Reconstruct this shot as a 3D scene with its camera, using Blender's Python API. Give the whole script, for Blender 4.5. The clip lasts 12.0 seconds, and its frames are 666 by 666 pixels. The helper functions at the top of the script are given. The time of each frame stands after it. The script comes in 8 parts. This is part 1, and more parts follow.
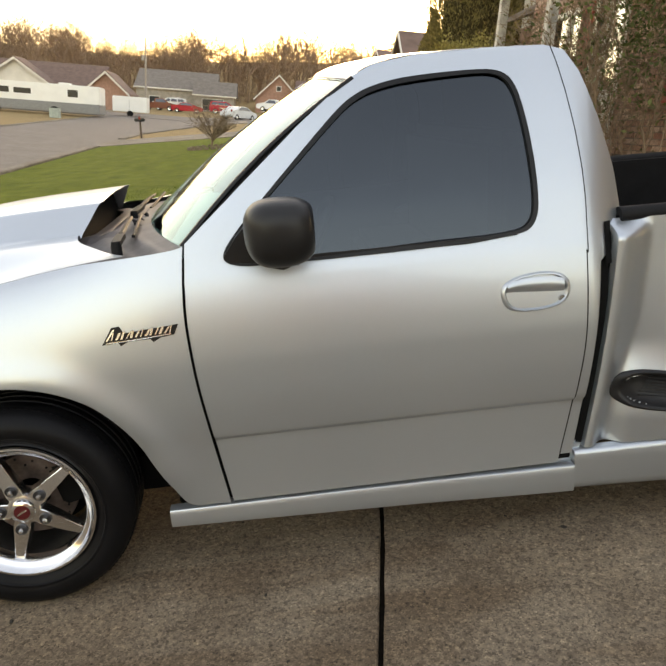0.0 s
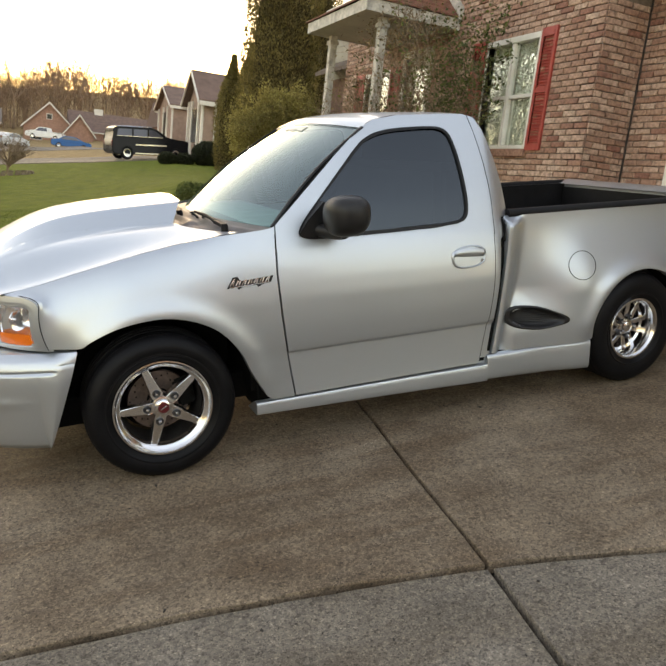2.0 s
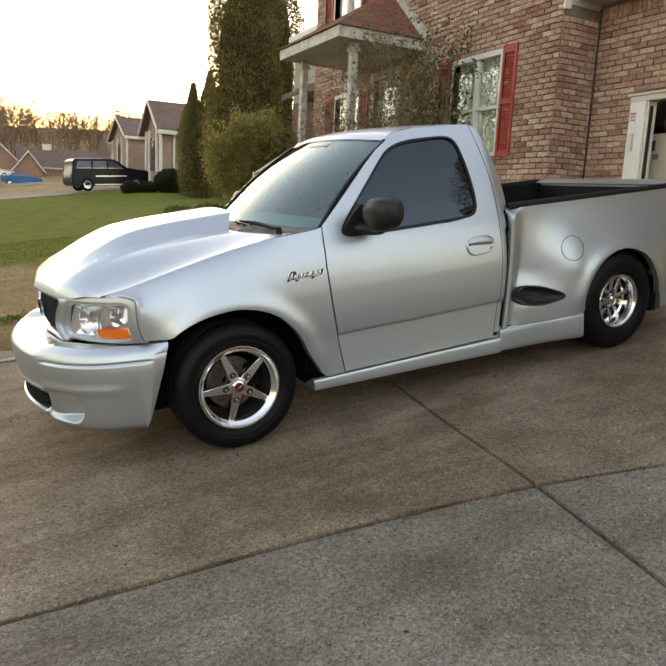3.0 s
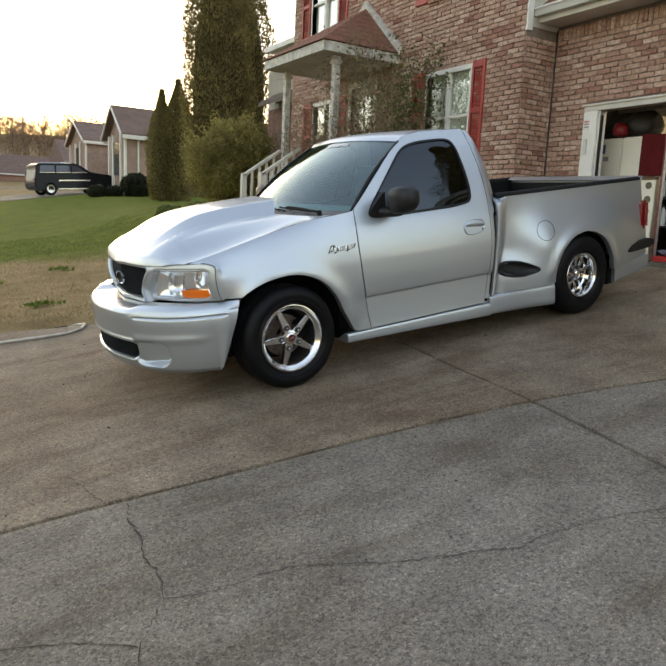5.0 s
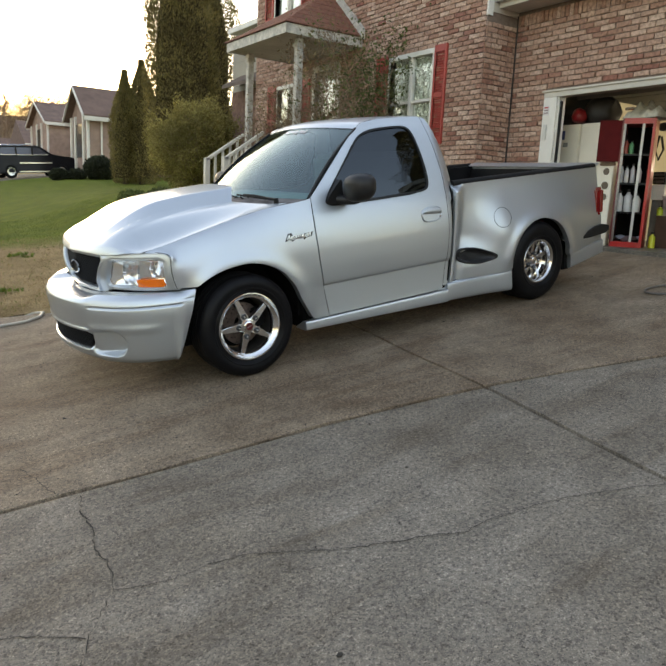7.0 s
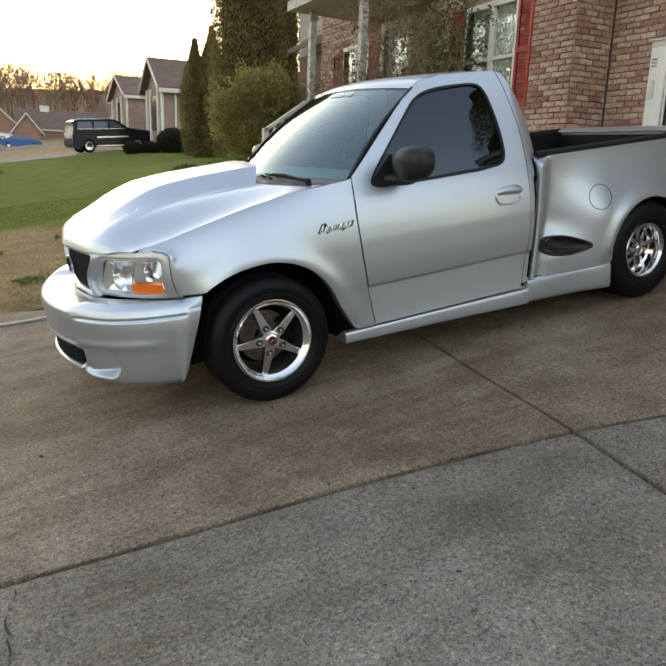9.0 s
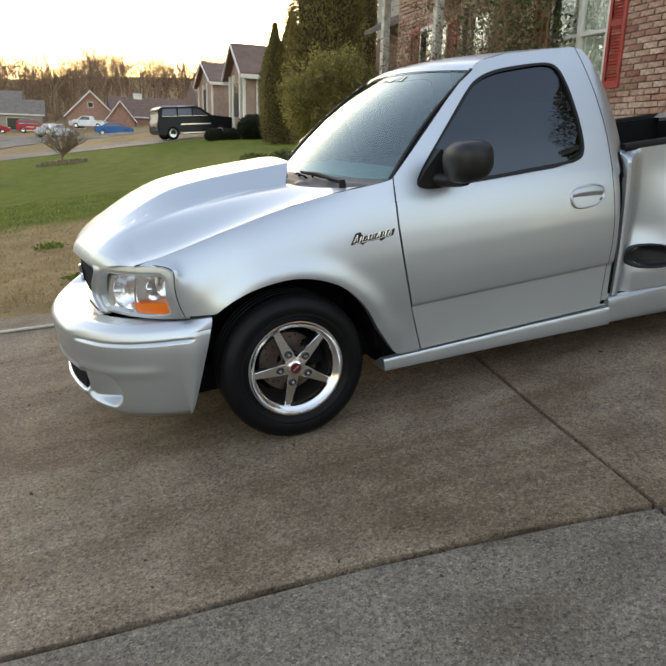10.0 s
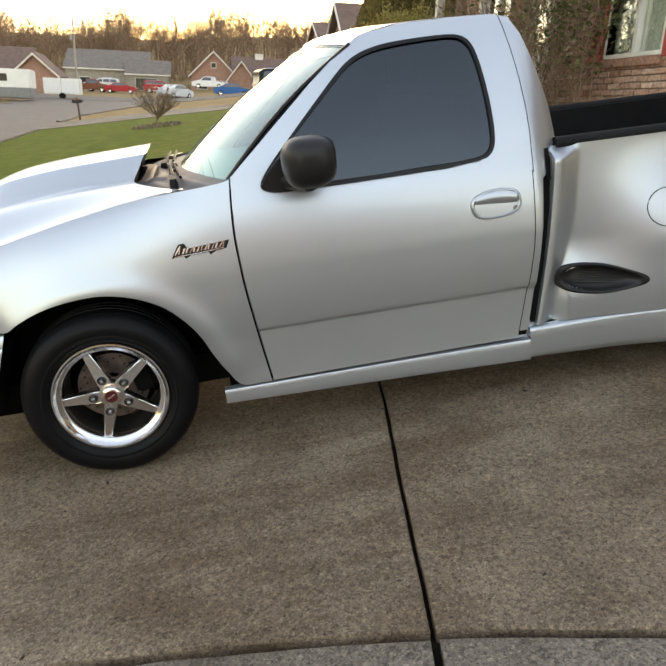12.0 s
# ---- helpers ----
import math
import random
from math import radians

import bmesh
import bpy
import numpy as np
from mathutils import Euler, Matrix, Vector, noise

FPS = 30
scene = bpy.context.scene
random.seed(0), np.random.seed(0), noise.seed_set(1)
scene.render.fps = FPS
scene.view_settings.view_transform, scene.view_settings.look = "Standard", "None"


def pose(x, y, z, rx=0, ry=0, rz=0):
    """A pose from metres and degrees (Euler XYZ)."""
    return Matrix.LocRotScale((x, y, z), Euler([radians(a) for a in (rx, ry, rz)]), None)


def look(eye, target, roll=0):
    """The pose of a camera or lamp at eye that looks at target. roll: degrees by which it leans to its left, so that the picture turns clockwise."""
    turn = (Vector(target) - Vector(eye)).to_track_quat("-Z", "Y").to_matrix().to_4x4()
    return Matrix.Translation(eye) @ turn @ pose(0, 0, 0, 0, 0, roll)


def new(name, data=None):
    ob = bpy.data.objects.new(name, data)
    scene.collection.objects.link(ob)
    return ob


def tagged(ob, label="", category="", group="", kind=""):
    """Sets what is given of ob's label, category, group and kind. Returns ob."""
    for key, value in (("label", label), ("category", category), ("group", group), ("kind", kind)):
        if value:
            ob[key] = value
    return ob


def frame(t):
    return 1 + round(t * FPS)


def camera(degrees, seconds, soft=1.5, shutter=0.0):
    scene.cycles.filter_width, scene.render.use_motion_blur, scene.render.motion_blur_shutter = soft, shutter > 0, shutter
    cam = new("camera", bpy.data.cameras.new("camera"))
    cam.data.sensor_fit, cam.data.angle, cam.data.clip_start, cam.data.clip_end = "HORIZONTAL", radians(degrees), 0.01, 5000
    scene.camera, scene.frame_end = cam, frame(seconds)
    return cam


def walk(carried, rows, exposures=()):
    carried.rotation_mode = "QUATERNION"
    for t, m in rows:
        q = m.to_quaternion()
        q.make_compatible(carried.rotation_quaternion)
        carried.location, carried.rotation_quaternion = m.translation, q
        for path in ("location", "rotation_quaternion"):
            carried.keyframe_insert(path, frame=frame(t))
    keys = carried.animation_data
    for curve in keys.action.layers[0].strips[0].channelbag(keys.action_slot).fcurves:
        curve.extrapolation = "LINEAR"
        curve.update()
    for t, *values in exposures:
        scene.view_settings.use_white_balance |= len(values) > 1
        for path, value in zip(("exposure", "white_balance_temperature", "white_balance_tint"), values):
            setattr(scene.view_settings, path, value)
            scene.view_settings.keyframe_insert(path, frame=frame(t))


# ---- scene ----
cam = camera(51.5, 12.0, soft=1.9)
# The driveway slopes; SLOPE lays its flat frame into the upright world (x to the garage, y along the house front).
SLOPE = Matrix(((0.94613, 0.29135, -0.14126, 0.6191), (-0.29698, 0.95467, -0.02008, -2.3103), (0.12901, 0.06095, 0.98977, 0.0415), (0, 0, 0, 1)))
PATH = [
    (0, (0.212, 0.321, 1.55), (-0.216, 2.17, 0.921), -4.1),
    (0.5, (0.004, -0.071, 1.556), (-0.236, 1.81, 0.921), -3.0),
    (1, (-0.248, -0.385, 1.55), (-0.32, 1.51, 0.914), -2.3),
    (1.5, (-0.52, -0.758, 1.591), (-0.4, 1.164, 1.051), -1.6),
    (2, (-0.779, -1.133, 1.609), (-0.583, 0.776, 1.047), -0.9),
    (2.5, (-1.086, -1.405, 1.608), (-0.873, 0.513, 1.084), -3.3),
    (3, (-1.332, -1.676, 1.589), (-1.022, 0.232, 1.076), -4.0),
    (3.2, (-1.423, -1.808, 1.595), (-1.104, 0.1, 1.089), -2.5),
    (4.8, (-2.01, -2.57, 1.633), (-1.565, -0.69, 1.118), -2.8),
    (5, (-2.062, -2.572, 1.572), (-1.621, -0.688, 1.067), -3.8),
    (5.5, (-2.139, -2.653, 1.573), (-1.567, -0.808, 1.058), -1.9),
    (6, (-2.151, -2.766, 1.589), (-1.529, -0.933, 1.084), -1.3),
    (6.5, (-2.11, -2.747, 1.579), (-1.609, -0.875, 1.083), -1.4),
    (7, (-1.977, -2.614, 1.605), (-1.46, -0.764, 1.048), -3.6),
    (7.2, (-1.88, -2.495, 1.568), (-1.48, -0.612, 1.023), -4.8),
    (8.8, (-1.587, -1.797, 1.553), (-1.192, 0.07, 0.953), -5.6),
    (9, (-1.493, -1.659, 1.558), (-1.209, 0.22, 0.936), -5.1),
    (9.5, (-1.313, -1.429, 1.525), (-1.18, 0.444, 0.836), -5.5),
    (10, (-1.158, -1.094, 1.554), (-1.113, 0.8, 0.914), -6.0),
    (10.5, (-0.863, -0.909, 1.508), (-0.826, 0.971, 0.828), -8.6),
    (11, (-0.539, -0.752, 1.51), (-0.683, 1.107, 0.787), -9.3),
    (11.5, (-0.196, -0.562, 1.516), (-0.477, 1.282, 0.795), -7.2),
    (12, (0.078, -0.461, 1.523), (-0.209, 1.389, 0.819), -6.1),
]
walk(cam, [(t, SLOPE @ look(eye, target, roll)) for t, eye, target, roll in PATH],
     exposures=[(0, 1.82, 8000, 14), (1.5, 1.76, 7800, 14), (2.5, 1.60, 7500, 13), (5, 1.44, 6750, 10), (7.2, 1.50, 6700, 10), (9.5, 1.50, 6700, 11), (11, 1.68, 6900, 12), (12, 1.80, 7300, 13)])

# ---- sky and sun ----
SUN_AZ, SUN_EL = 7.0, 6.5
world = bpy.data.worlds.new("sky")
scene.world = world
world.use_nodes = True
wn = world.node_tree.nodes
sky = wn.new("ShaderNodeTexSky")
sky.sky_type = "NISHITA"
sky.sun_disc = False
sky.sun_elevation = radians(SUN_EL)
sky.sun_rotation = radians(SUN_AZ)
sky.air_density, sky.dust_density, sky.ozone_density = 1.0, 1.1, 1.0
wn["Background"].inputs["Strength"].default_value = 0.15
haze = wn.new("ShaderNodeMix")
haze.data_type, haze.blend_type = "RGBA", "ADD"
haze.inputs["Factor"].default_value = 1.0
# thin high cloud, lit all over: warm dust low down, clear blue overhead
way, lift_, cloud = wn.new("ShaderNodeTexCoord"), wn.new("ShaderNodeSeparateXYZ"), wn.new("ShaderNodeValToRGB")
bands = ((0.0, (2.00, 1.60, 1.05)), (0.07, (2.20, 1.95, 1.62)), (0.16, (2.32, 2.18, 2.02)), (0.50, (1.64, 1.66, 1.80)), (1.0, (1.04, 1.14, 1.36)))
for _ in bands[2:]:
    cloud.color_ramp.elements.new(0.5)
for e_, (p_, c_) in zip(cloud.color_ramp.elements, bands):
    e_.position, e_.color = p_, (*c_, 1)
world.node_tree.links.new(way.outputs["Generated"], lift_.inputs["Vector"])
world.node_tree.links.new(lift_.outputs["Z"], cloud.inputs["Fac"])
world.node_tree.links.new(cloud.outputs["Color"], haze.inputs["B"])
world.node_tree.links.new(sky.outputs["Color"], haze.inputs["A"])
world.node_tree.links.new(haze.outputs["Result"], wn["Background"].inputs["Color"])
sun_lamp = new("sun", bpy.data.lights.new("sun", "SUN"))
sun_lamp.data.energy, sun_lamp.data.angle, sun_lamp.data.color = 0.6, radians(10), (1.0, 0.80, 0.56)
sun_lamp.matrix_basis = look((0, 0, 0), (-math.sin(radians(SUN_AZ)), -math.cos(radians(SUN_AZ)), -math.tan(radians(SUN_EL))))


# ---- materials ----
def mat_base(name):
    m = bpy.data.materials.new(name)
    m.use_nodes = True
    nt = m.node_tree
    return m, nt, nt.nodes["Principled BSDF"], nt.links


def noise_node(nt, scale, detail=4.0, rough=0.55, coords="Object"):
    tc = nt.nodes.new("ShaderNodeTexCoord")
    n = nt.nodes.new("ShaderNodeTexNoise")
    n.inputs["Scale"].default_value, n.inputs["Detail"].default_value, n.inputs["Roughness"].default_value = scale, detail, rough
    nt.links.new(tc.outputs[coords], n.inputs["Vector"])
    return n


def ramp(nt, fac, stops):
    r = nt.nodes.new("ShaderNodeValToRGB")
    el = r.color_ramp.elements
    while len(el) < len(stops):
        el.new(0.5)
    for e, (p, c) in zip(el, stops):
        e.position, e.color = p, (*c, 1)
    nt.links.new(fac, r.inputs["Fac"])
    return r.outputs["Color"]


def mixed(nt, a, b, fac, mode="MIX"):
    m = nt.nodes.new("ShaderNodeMix")
    m.data_type, m.blend_type = "RGBA", mode
    for v, s in ((a, m.inputs["A"]), (b, m.inputs["B"])):
        if isinstance(v, tuple):
            s.default_value = (*v, 1)
        else:
            nt.links.new(v, s)
    if isinstance(fac, float):
        m.inputs["Factor"].default_value = fac
    else:
        nt.links.new(fac, m.inputs["Factor"])
    return m.outputs["Result"]


def bump(nt, height, strength, distance, bsdf):
    b = nt.nodes.new("ShaderNodeBump")
    b.inputs["Strength"].default_value, b.inputs["Distance"].default_value = strength, distance
    nt.links.new(height, b.inputs["Height"])
    nt.links.new(b.outputs["Normal"], bsdf.inputs["Normal"])


def plain(name, col, rough=0.5, metal=0.0, vary=0.15, scale=6.0, coat=0.0, bumpy=0.0, spec=0.5, fine=60.0):
    """A surface with slight blotches at two scales and a fine grain."""
    m, nt, b, lk = mat_base(name)
    n1, n2 = noise_node(nt, scale), noise_node(nt, fine, 3.0)
    lo, hi = tuple(c * (1 - vary) for c in col), tuple(min(1.0, c * (1 + vary)) for c in col)
    c1 = ramp(nt, n1.outputs["Fac"], ((0.3, lo), (0.7, hi)))
    c2 = ramp(nt, n2.outputs["Fac"], ((0.3, (1 - vary * 0.6,) * 3), (0.7, (1.0,) * 3)))
    lk.new(mixed(nt, c1, c2, 1.0, "MULTIPLY"), b.inputs["Base Color"])
    b.inputs["Roughness"].default_value, b.inputs["Metallic"].default_value = rough, metal
    b.inputs["Coat Weight"].default_value, b.inputs["Coat Roughness"].default_value = coat, 0.04
    b.inputs["Specular IOR Level"].default_value = spec
    if bumpy:
        bump(nt, n2.outputs["Fac"], 0.4, bumpy, b)
    return m


def glass(name, tint, rough=0.0, ior=1.75, sheen=(1.0, 1.0, 1.0)):
    """A thin pane: what lies behind shows tinted, and both faces mirror together."""
    m, nt, b, lk = mat_base(name)
    nt.nodes.remove(b)
    clear, gloss, mix = nt.nodes.new("ShaderNodeBsdfTransparent"), nt.nodes.new("ShaderNodeBsdfGlossy"), nt.nodes.new("ShaderNodeMixShader")
    face = nt.nodes.new("ShaderNodeLayerWeight")
    face.inputs["Blend"].default_value = 0.5
    steep, fres = nt.nodes.new("ShaderNodeMath"), nt.nodes.new("ShaderNodeMath")
    steep.operation, fres.operation = "POWER", "MULTIPLY_ADD"
    f0 = ((ior - 1) / (ior + 1)) ** 2
    steep.inputs[1].default_value = 5.0
    fres.inputs[1].default_value, fres.inputs[2].default_value = 1 - f0, f0
    lk.new(face.outputs["Facing"], steep.inputs[0])
    lk.new(steep.outputs["Value"], fres.inputs[0])
    clear.inputs["Color"].default_value = (*tint, 1)
    gloss.inputs["Roughness"].default_value = rough
    gloss.inputs["Color"].default_value = (*sheen, 1)
    lk.new(fres.outputs["Value"], mix.inputs["Fac"])
    lk.new(clear.outputs["BSDF"], mix.inputs[1])
    lk.new(gloss.outputs["BSDF"], mix.inputs[2])
    lk.new(mix.outputs["Shader"], nt.nodes["Material Output"].inputs["Surface"])
    return m


def concrete(name, dark, mid, light, stain, pits=0.5):
    m, nt, b, lk = mat_base(name)
    big, med, fine = noise_node(nt, 0.55, 5.0, 0.6), noise_node(nt, 3.2, 6.0, 0.65), noise_node(nt, 46, 4.0, 0.7)
    c = ramp(nt, med.outputs["Fac"], ((0.25, dark), (0.5, mid), (0.8, light)))
    s = ramp(nt, big.outputs["Fac"], ((0.36, (1.06, 1.05, 1.04)), (0.66, stain)))
    c = mixed(nt, c, s, 0.9, "MULTIPLY")
    tc = nt.nodes.new("ShaderNodeTexCoord")
    # sweeping stains drawn out along the slab
    mp = nt.nodes.new("ShaderNodeMapping")
    mp.inputs["Scale"].default_value = (0.45, 2.6, 1.0)
    mp.inputs["Rotation"].default_value = (0, 0, radians(12))
    lk.new(tc.outputs["Object"], mp.inputs["Vector"])
    sw = nt.nodes.new("ShaderNodeTexNoise")
    sw.inputs["Scale"].default_value, sw.inputs["Detail"].default_value, sw.inputs["Distortion"].default_value = 1.6, 6.0, 0.8
    lk.new(mp.outputs["Vector"], sw.inputs["Vector"])
    c = mixed(nt, c, ramp(nt, sw.outputs["Fac"], ((0.36, stain), (0.50, (1.0, 1.0, 1.0)), (0.70, (1.12, 1.10, 1.07)))), 0.60, "MULTIPLY")
    g = ramp(nt, fine.outputs["Fac"], ((0.3, (0.52, 0.51, 0.5)), (0.5, (0.95, 0.95, 0.95)), (0.72, (1.3, 1.27, 1.22))))
    c = mixed(nt, c, g, 0.8, "MULTIPLY")
    for size, lo, hi, share in ((95, 0.50, 1.40, 0.85), (210, 0.45, 1.60, 0.95)):
        vor = nt.nodes.new("ShaderNodeTexVoronoi")
        vor.inputs["Scale"].default_value = size
        lk.new(tc.outputs["Object"], vor.inputs["Vector"])
        sp = nt.nodes.new("ShaderNodeSeparateColor")
        lk.new(vor.outputs["Color"], sp.inputs["Color"])
        c = mixed(nt, c, ramp(nt, sp.outputs["Red"], ((0.0, (lo,) * 3), (0.22, (0.94,) * 3), (0.8, (1.04, 1.03, 1.02)), (1.0, (hi, hi, hi * 0.97)))), share, "MULTIPLY")
    # small pits and light stones
    for size, edge, tone in ((38, 0.13, 0.42), (61, 0.12, 1.5), (24, 0.09, 0.35)):
        pit = nt.nodes.new("ShaderNodeTexVoronoi")
        pit.inputs["Scale"].default_value = size
        lk.new(tc.outputs["Object"], pit.inputs["Vector"])
        c = mixed(nt, c, ramp(nt, pit.outputs["Distance"], ((edge * 0.6, (tone, tone, tone * 0.97)), (edge, (1.0, 1.0, 1.0)))), pits, "MULTIPLY")
    lk.new(c, b.inputs["Base Color"])
    b.inputs["Roughness"].default_value = 0.85
    b.inputs["Specular IOR Level"].default_value = 0.25
    bump(nt, fine.outputs["Fac"], 0.55, 0.006, b)
    return m


def silver():
    m, nt, b, lk = mat_base("silver_paint")
    n1, n2 = noise_node(nt, 1.2, 2.0), noise_node(nt, 900, 1.0)
    c1 = ramp(nt, n1.outputs["Fac"], ((0.3, (0.500, 0.542, 0.588)), (0.7, (0.526, 0.568, 0.614))))
    c2 = ramp(nt, n2.outputs["Fac"], ((0.35, (0.90, 0.90, 0.90)), (0.65, (1.0, 1.0, 1.0))))
    lk.new(mixed(nt, c1, c2, 1.0, "MULTIPLY"), b.inputs["Base Color"])
    b.inputs["Metallic"].default_value, b.inputs["Roughness"].default_value = 0.84, 0.38
    b.inputs["Coat Weight"].default_value, b.inputs["Coat Roughness"].default_value = 0.6, 0.05
    return m


PAINT = silver()
TYRE = plain("tyre_rubber", (0.006, 0.006, 0.007), 0.45, 0, 0.25, 9, bumpy=0.001, spec=0.13)
BLACK = plain("black_plastic", (0.014, 0.014, 0.015), 0.40, 0, 0.2, 12, bumpy=0.001, spec=0.32)
TRIM = plain("black_trim", (0.009, 0.009, 0.010), 0.35, 0, 0.15, 10, spec=0.25)
LINER = plain("bed_liner", (0.008, 0.008, 0.009), 0.55, 0, 0.25, 14, bumpy=0.002, spec=0.18)
# near-black for undersides, and for sheets that stand for shade in gaps and openings
DARK = plain("dark_underside_and_shade", (0.008, 0.008, 0.008), 0.9, 0, 0.2, 5, spec=0.08)
CHROME = plain("polished_aluminium", (0.74, 0.74, 0.75), 0.14, 1.0, 0.06, 8)
CHROME_R = plain("brushed_aluminium", (0.62, 0.62, 0.63), 0.26, 1.0, 0.08, 12)
NUT = plain("dark_nut", (0.05, 0.05, 0.055), 0.3, 0.6, 0.2, 20)
STEEL = plain("brake_steel", (0.30, 0.28, 0.27), 0.38, 1.0, 0.25, 20)
# sheen: a bluer sky's reflection is put into the gloss colour
GLASS_WS = glass("windshield_glass", (0.50, 0.74, 0.72), 0.0, 2.05, (0.80, 0.96, 1.0))
GLASS_TINT = glass("tinted_glass", (0.035, 0.038, 0.045), 0.0, 1.72, (0.78, 0.89, 1.0))
LENS = glass("lamp_lens", (0.97, 0.98, 0.99), 0.0, 1.42)
AMBER = plain("amber_lens", (0.95, 0.20, 0.012), 0.25, 0, 0.1, 20, spec=0.3)
RED = plain("red_lens", (0.19, 0.008, 0.008), 0.15, 0, 0.1, 20, coat=0.8)
INTERIOR = plain("dash_plastic", (0.15, 0.165, 0.17), 0.6, 0, 0.15, 12)
CONC_A = concrete("stained_concrete", (0.147, 0.117, 0.086), (0.214, 0.175, 0.132), (0.280, 0.234, 0.179), (0.66, 0.58, 0.50))
CONC_B = concrete("grey_concrete", (0.137, 0.121, 0.101), (0.191, 0.169, 0.143), (0.249, 0.224, 0.193), (0.70, 0.65, 0.58), 0.95)
CRACK = plain("crack_dirt", (0.035, 0.03, 0.024), 0.95, 0, 0.3, 40)


# ---- mesh helpers ----
def add_mesh(name, bm, material, smooth=True, angle=40):
    bmesh.ops.remove_doubles(bm, verts=bm.verts, dist=1e-5)
    bmesh.ops.recalc_face_normals(bm, faces=bm.faces)
    me = bpy.data.meshes.new(name)
    if smooth:
        for f_ in bm.faces:
            f_.smooth = True
        for e in bm.edges:
            if len(e.link_faces) == 2 and e.calc_face_angle(0) > radians(angle):
                e.smooth = False
    bm.to_mesh(me)
    bm.free()
    me.materials.append(material)
    return new(name, me)


def part(name, bm, material, parent, label="", smooth=True, angle=40, kind=""):
    ob = add_mesh(name, bm, material, smooth, angle)
    ob.parent = parent
    return tagged(ob, label, kind=kind)


def thing(name, label, category, m=None, group="", kind=""):
    ob = new(name)
    ob.empty_display_size = 0.1
    if m is not None:
        ob.matrix_basis = m
    return tagged(ob, label, category, group, kind)


def grid(fn, nu, nv, bm=None, flip=False):
    """Surface of fn(u, v), u and v from 0 to 1."""
    bm = bm or bmesh.new()
    vs = [[bm.verts.new(fn(i / nu, j / nv)) for j in range(nv + 1)] for i in range(nu + 1)]
    for i in range(nu):
        for j in range(nv):
            bm.faces.new((vs[i][j], vs[i + 1][j], vs[i + 1][j + 1], vs[i][j + 1]))
    return bm


def box(x0, x1, y0, y1, z0, z1, bm=None, bevel=0.0, m=None):
    own = bmesh.new()
    bmesh.ops.create_cube(own, size=1.0, matrix=Matrix.Translation(((x0 + x1) / 2, (y0 + y1) / 2, (z0 + z1) / 2)) @ Matrix.Diagonal((abs(x1 - x0), abs(y1 - y0), abs(z1 - z0), 1)))
    if bevel:
        bmesh.ops.bevel(own, geom=own.edges[:], offset=bevel, segments=2, affect="EDGES")
    if m is not None:
        own.transform(m)
    if bm is None:
        return own
    return merged(bm, own)


def merged(bm, own):
    vs = [bm.verts.new(v.co) for v in own.verts]
    own.verts.index_update()
    for f_ in own.faces:
        bm.faces.new([vs[v.index] for v in f_.verts])
    own.free()
    return bm


def lathe(profile, n=64, bm=None, m=None, closed=False):
    """Turns (radius, depth) pairs round the y axis."""
    own = bmesh.new()
    rings = [[own.verts.new((r * math.cos(2 * math.pi * k / n), d, r * math.sin(2 * math.pi * k / n))) for k in range(n)] for r, d in profile]
    if closed:
        rings.append(rings[0])
    for a, b in zip(rings, rings[1:]):
        for k in range(n):
            own.faces.new((a[k], a[(k + 1) % n], b[(k + 1) % n], b[k]))
    if m is not None:
        own.transform(m)
    return own if bm is None else merged(bm, own)


def tube(points, radii, n=8, bm=None, caps=True):
    own = bm or bmesh.new()
    pts = [Vector(p) for p in points]
    radii = radii if isinstance(radii, (list, tuple)) else [radii] * len(pts)
    rings = []
    for i, p in enumerate(pts):
        d = (pts[min(i + 1, len(pts) - 1)] - pts[max(i - 1, 0)]).normalized()
        a = d.cross(Vector((0, 0, 1)) if abs(d.z) < 0.9 else Vector((1, 0, 0))).normalized()
        b = d.cross(a)
        rings.append([own.verts.new(p + radii[i] * (math.cos(2 * math.pi * k / n) * a + math.sin(2 * math.pi * k / n) * b)) for k in range(n)])
    for a, b in zip(rings, rings[1:]):
        for k in range(n):
            own.faces.new((a[k], a[(k + 1) % n], b[(k + 1) % n], b[k]))
    if caps and n > 2:
        own.faces.new(rings[0][::-1])
        own.faces.new(rings[-1])
    return own


def prism(outline, y0, y1, bm=None, m=None):
    """Extrudes an (x, z) outline from y0 to y1."""
    own = bmesh.new()
    a = [own.verts.new((x, y0, z)) for x, z in outline]
    b = [own.verts.new((x, y1, z)) for x, z in outline]
    own.faces.new(a[::-1])
    own.faces.new(b)
    for k in range(len(a)):
        own.faces.new((a[k], a[(k + 1) % len(a)], b[(k + 1) % len(a)], b[k]))
    if m is not None:
        own.transform(m)
    return own if bm is None else merged(bm, own)


def ease(a, b, x):
    t = min(1.0, max(0.0, (x - a) / (b - a)))
    return t * t * (3 - 2 * t)


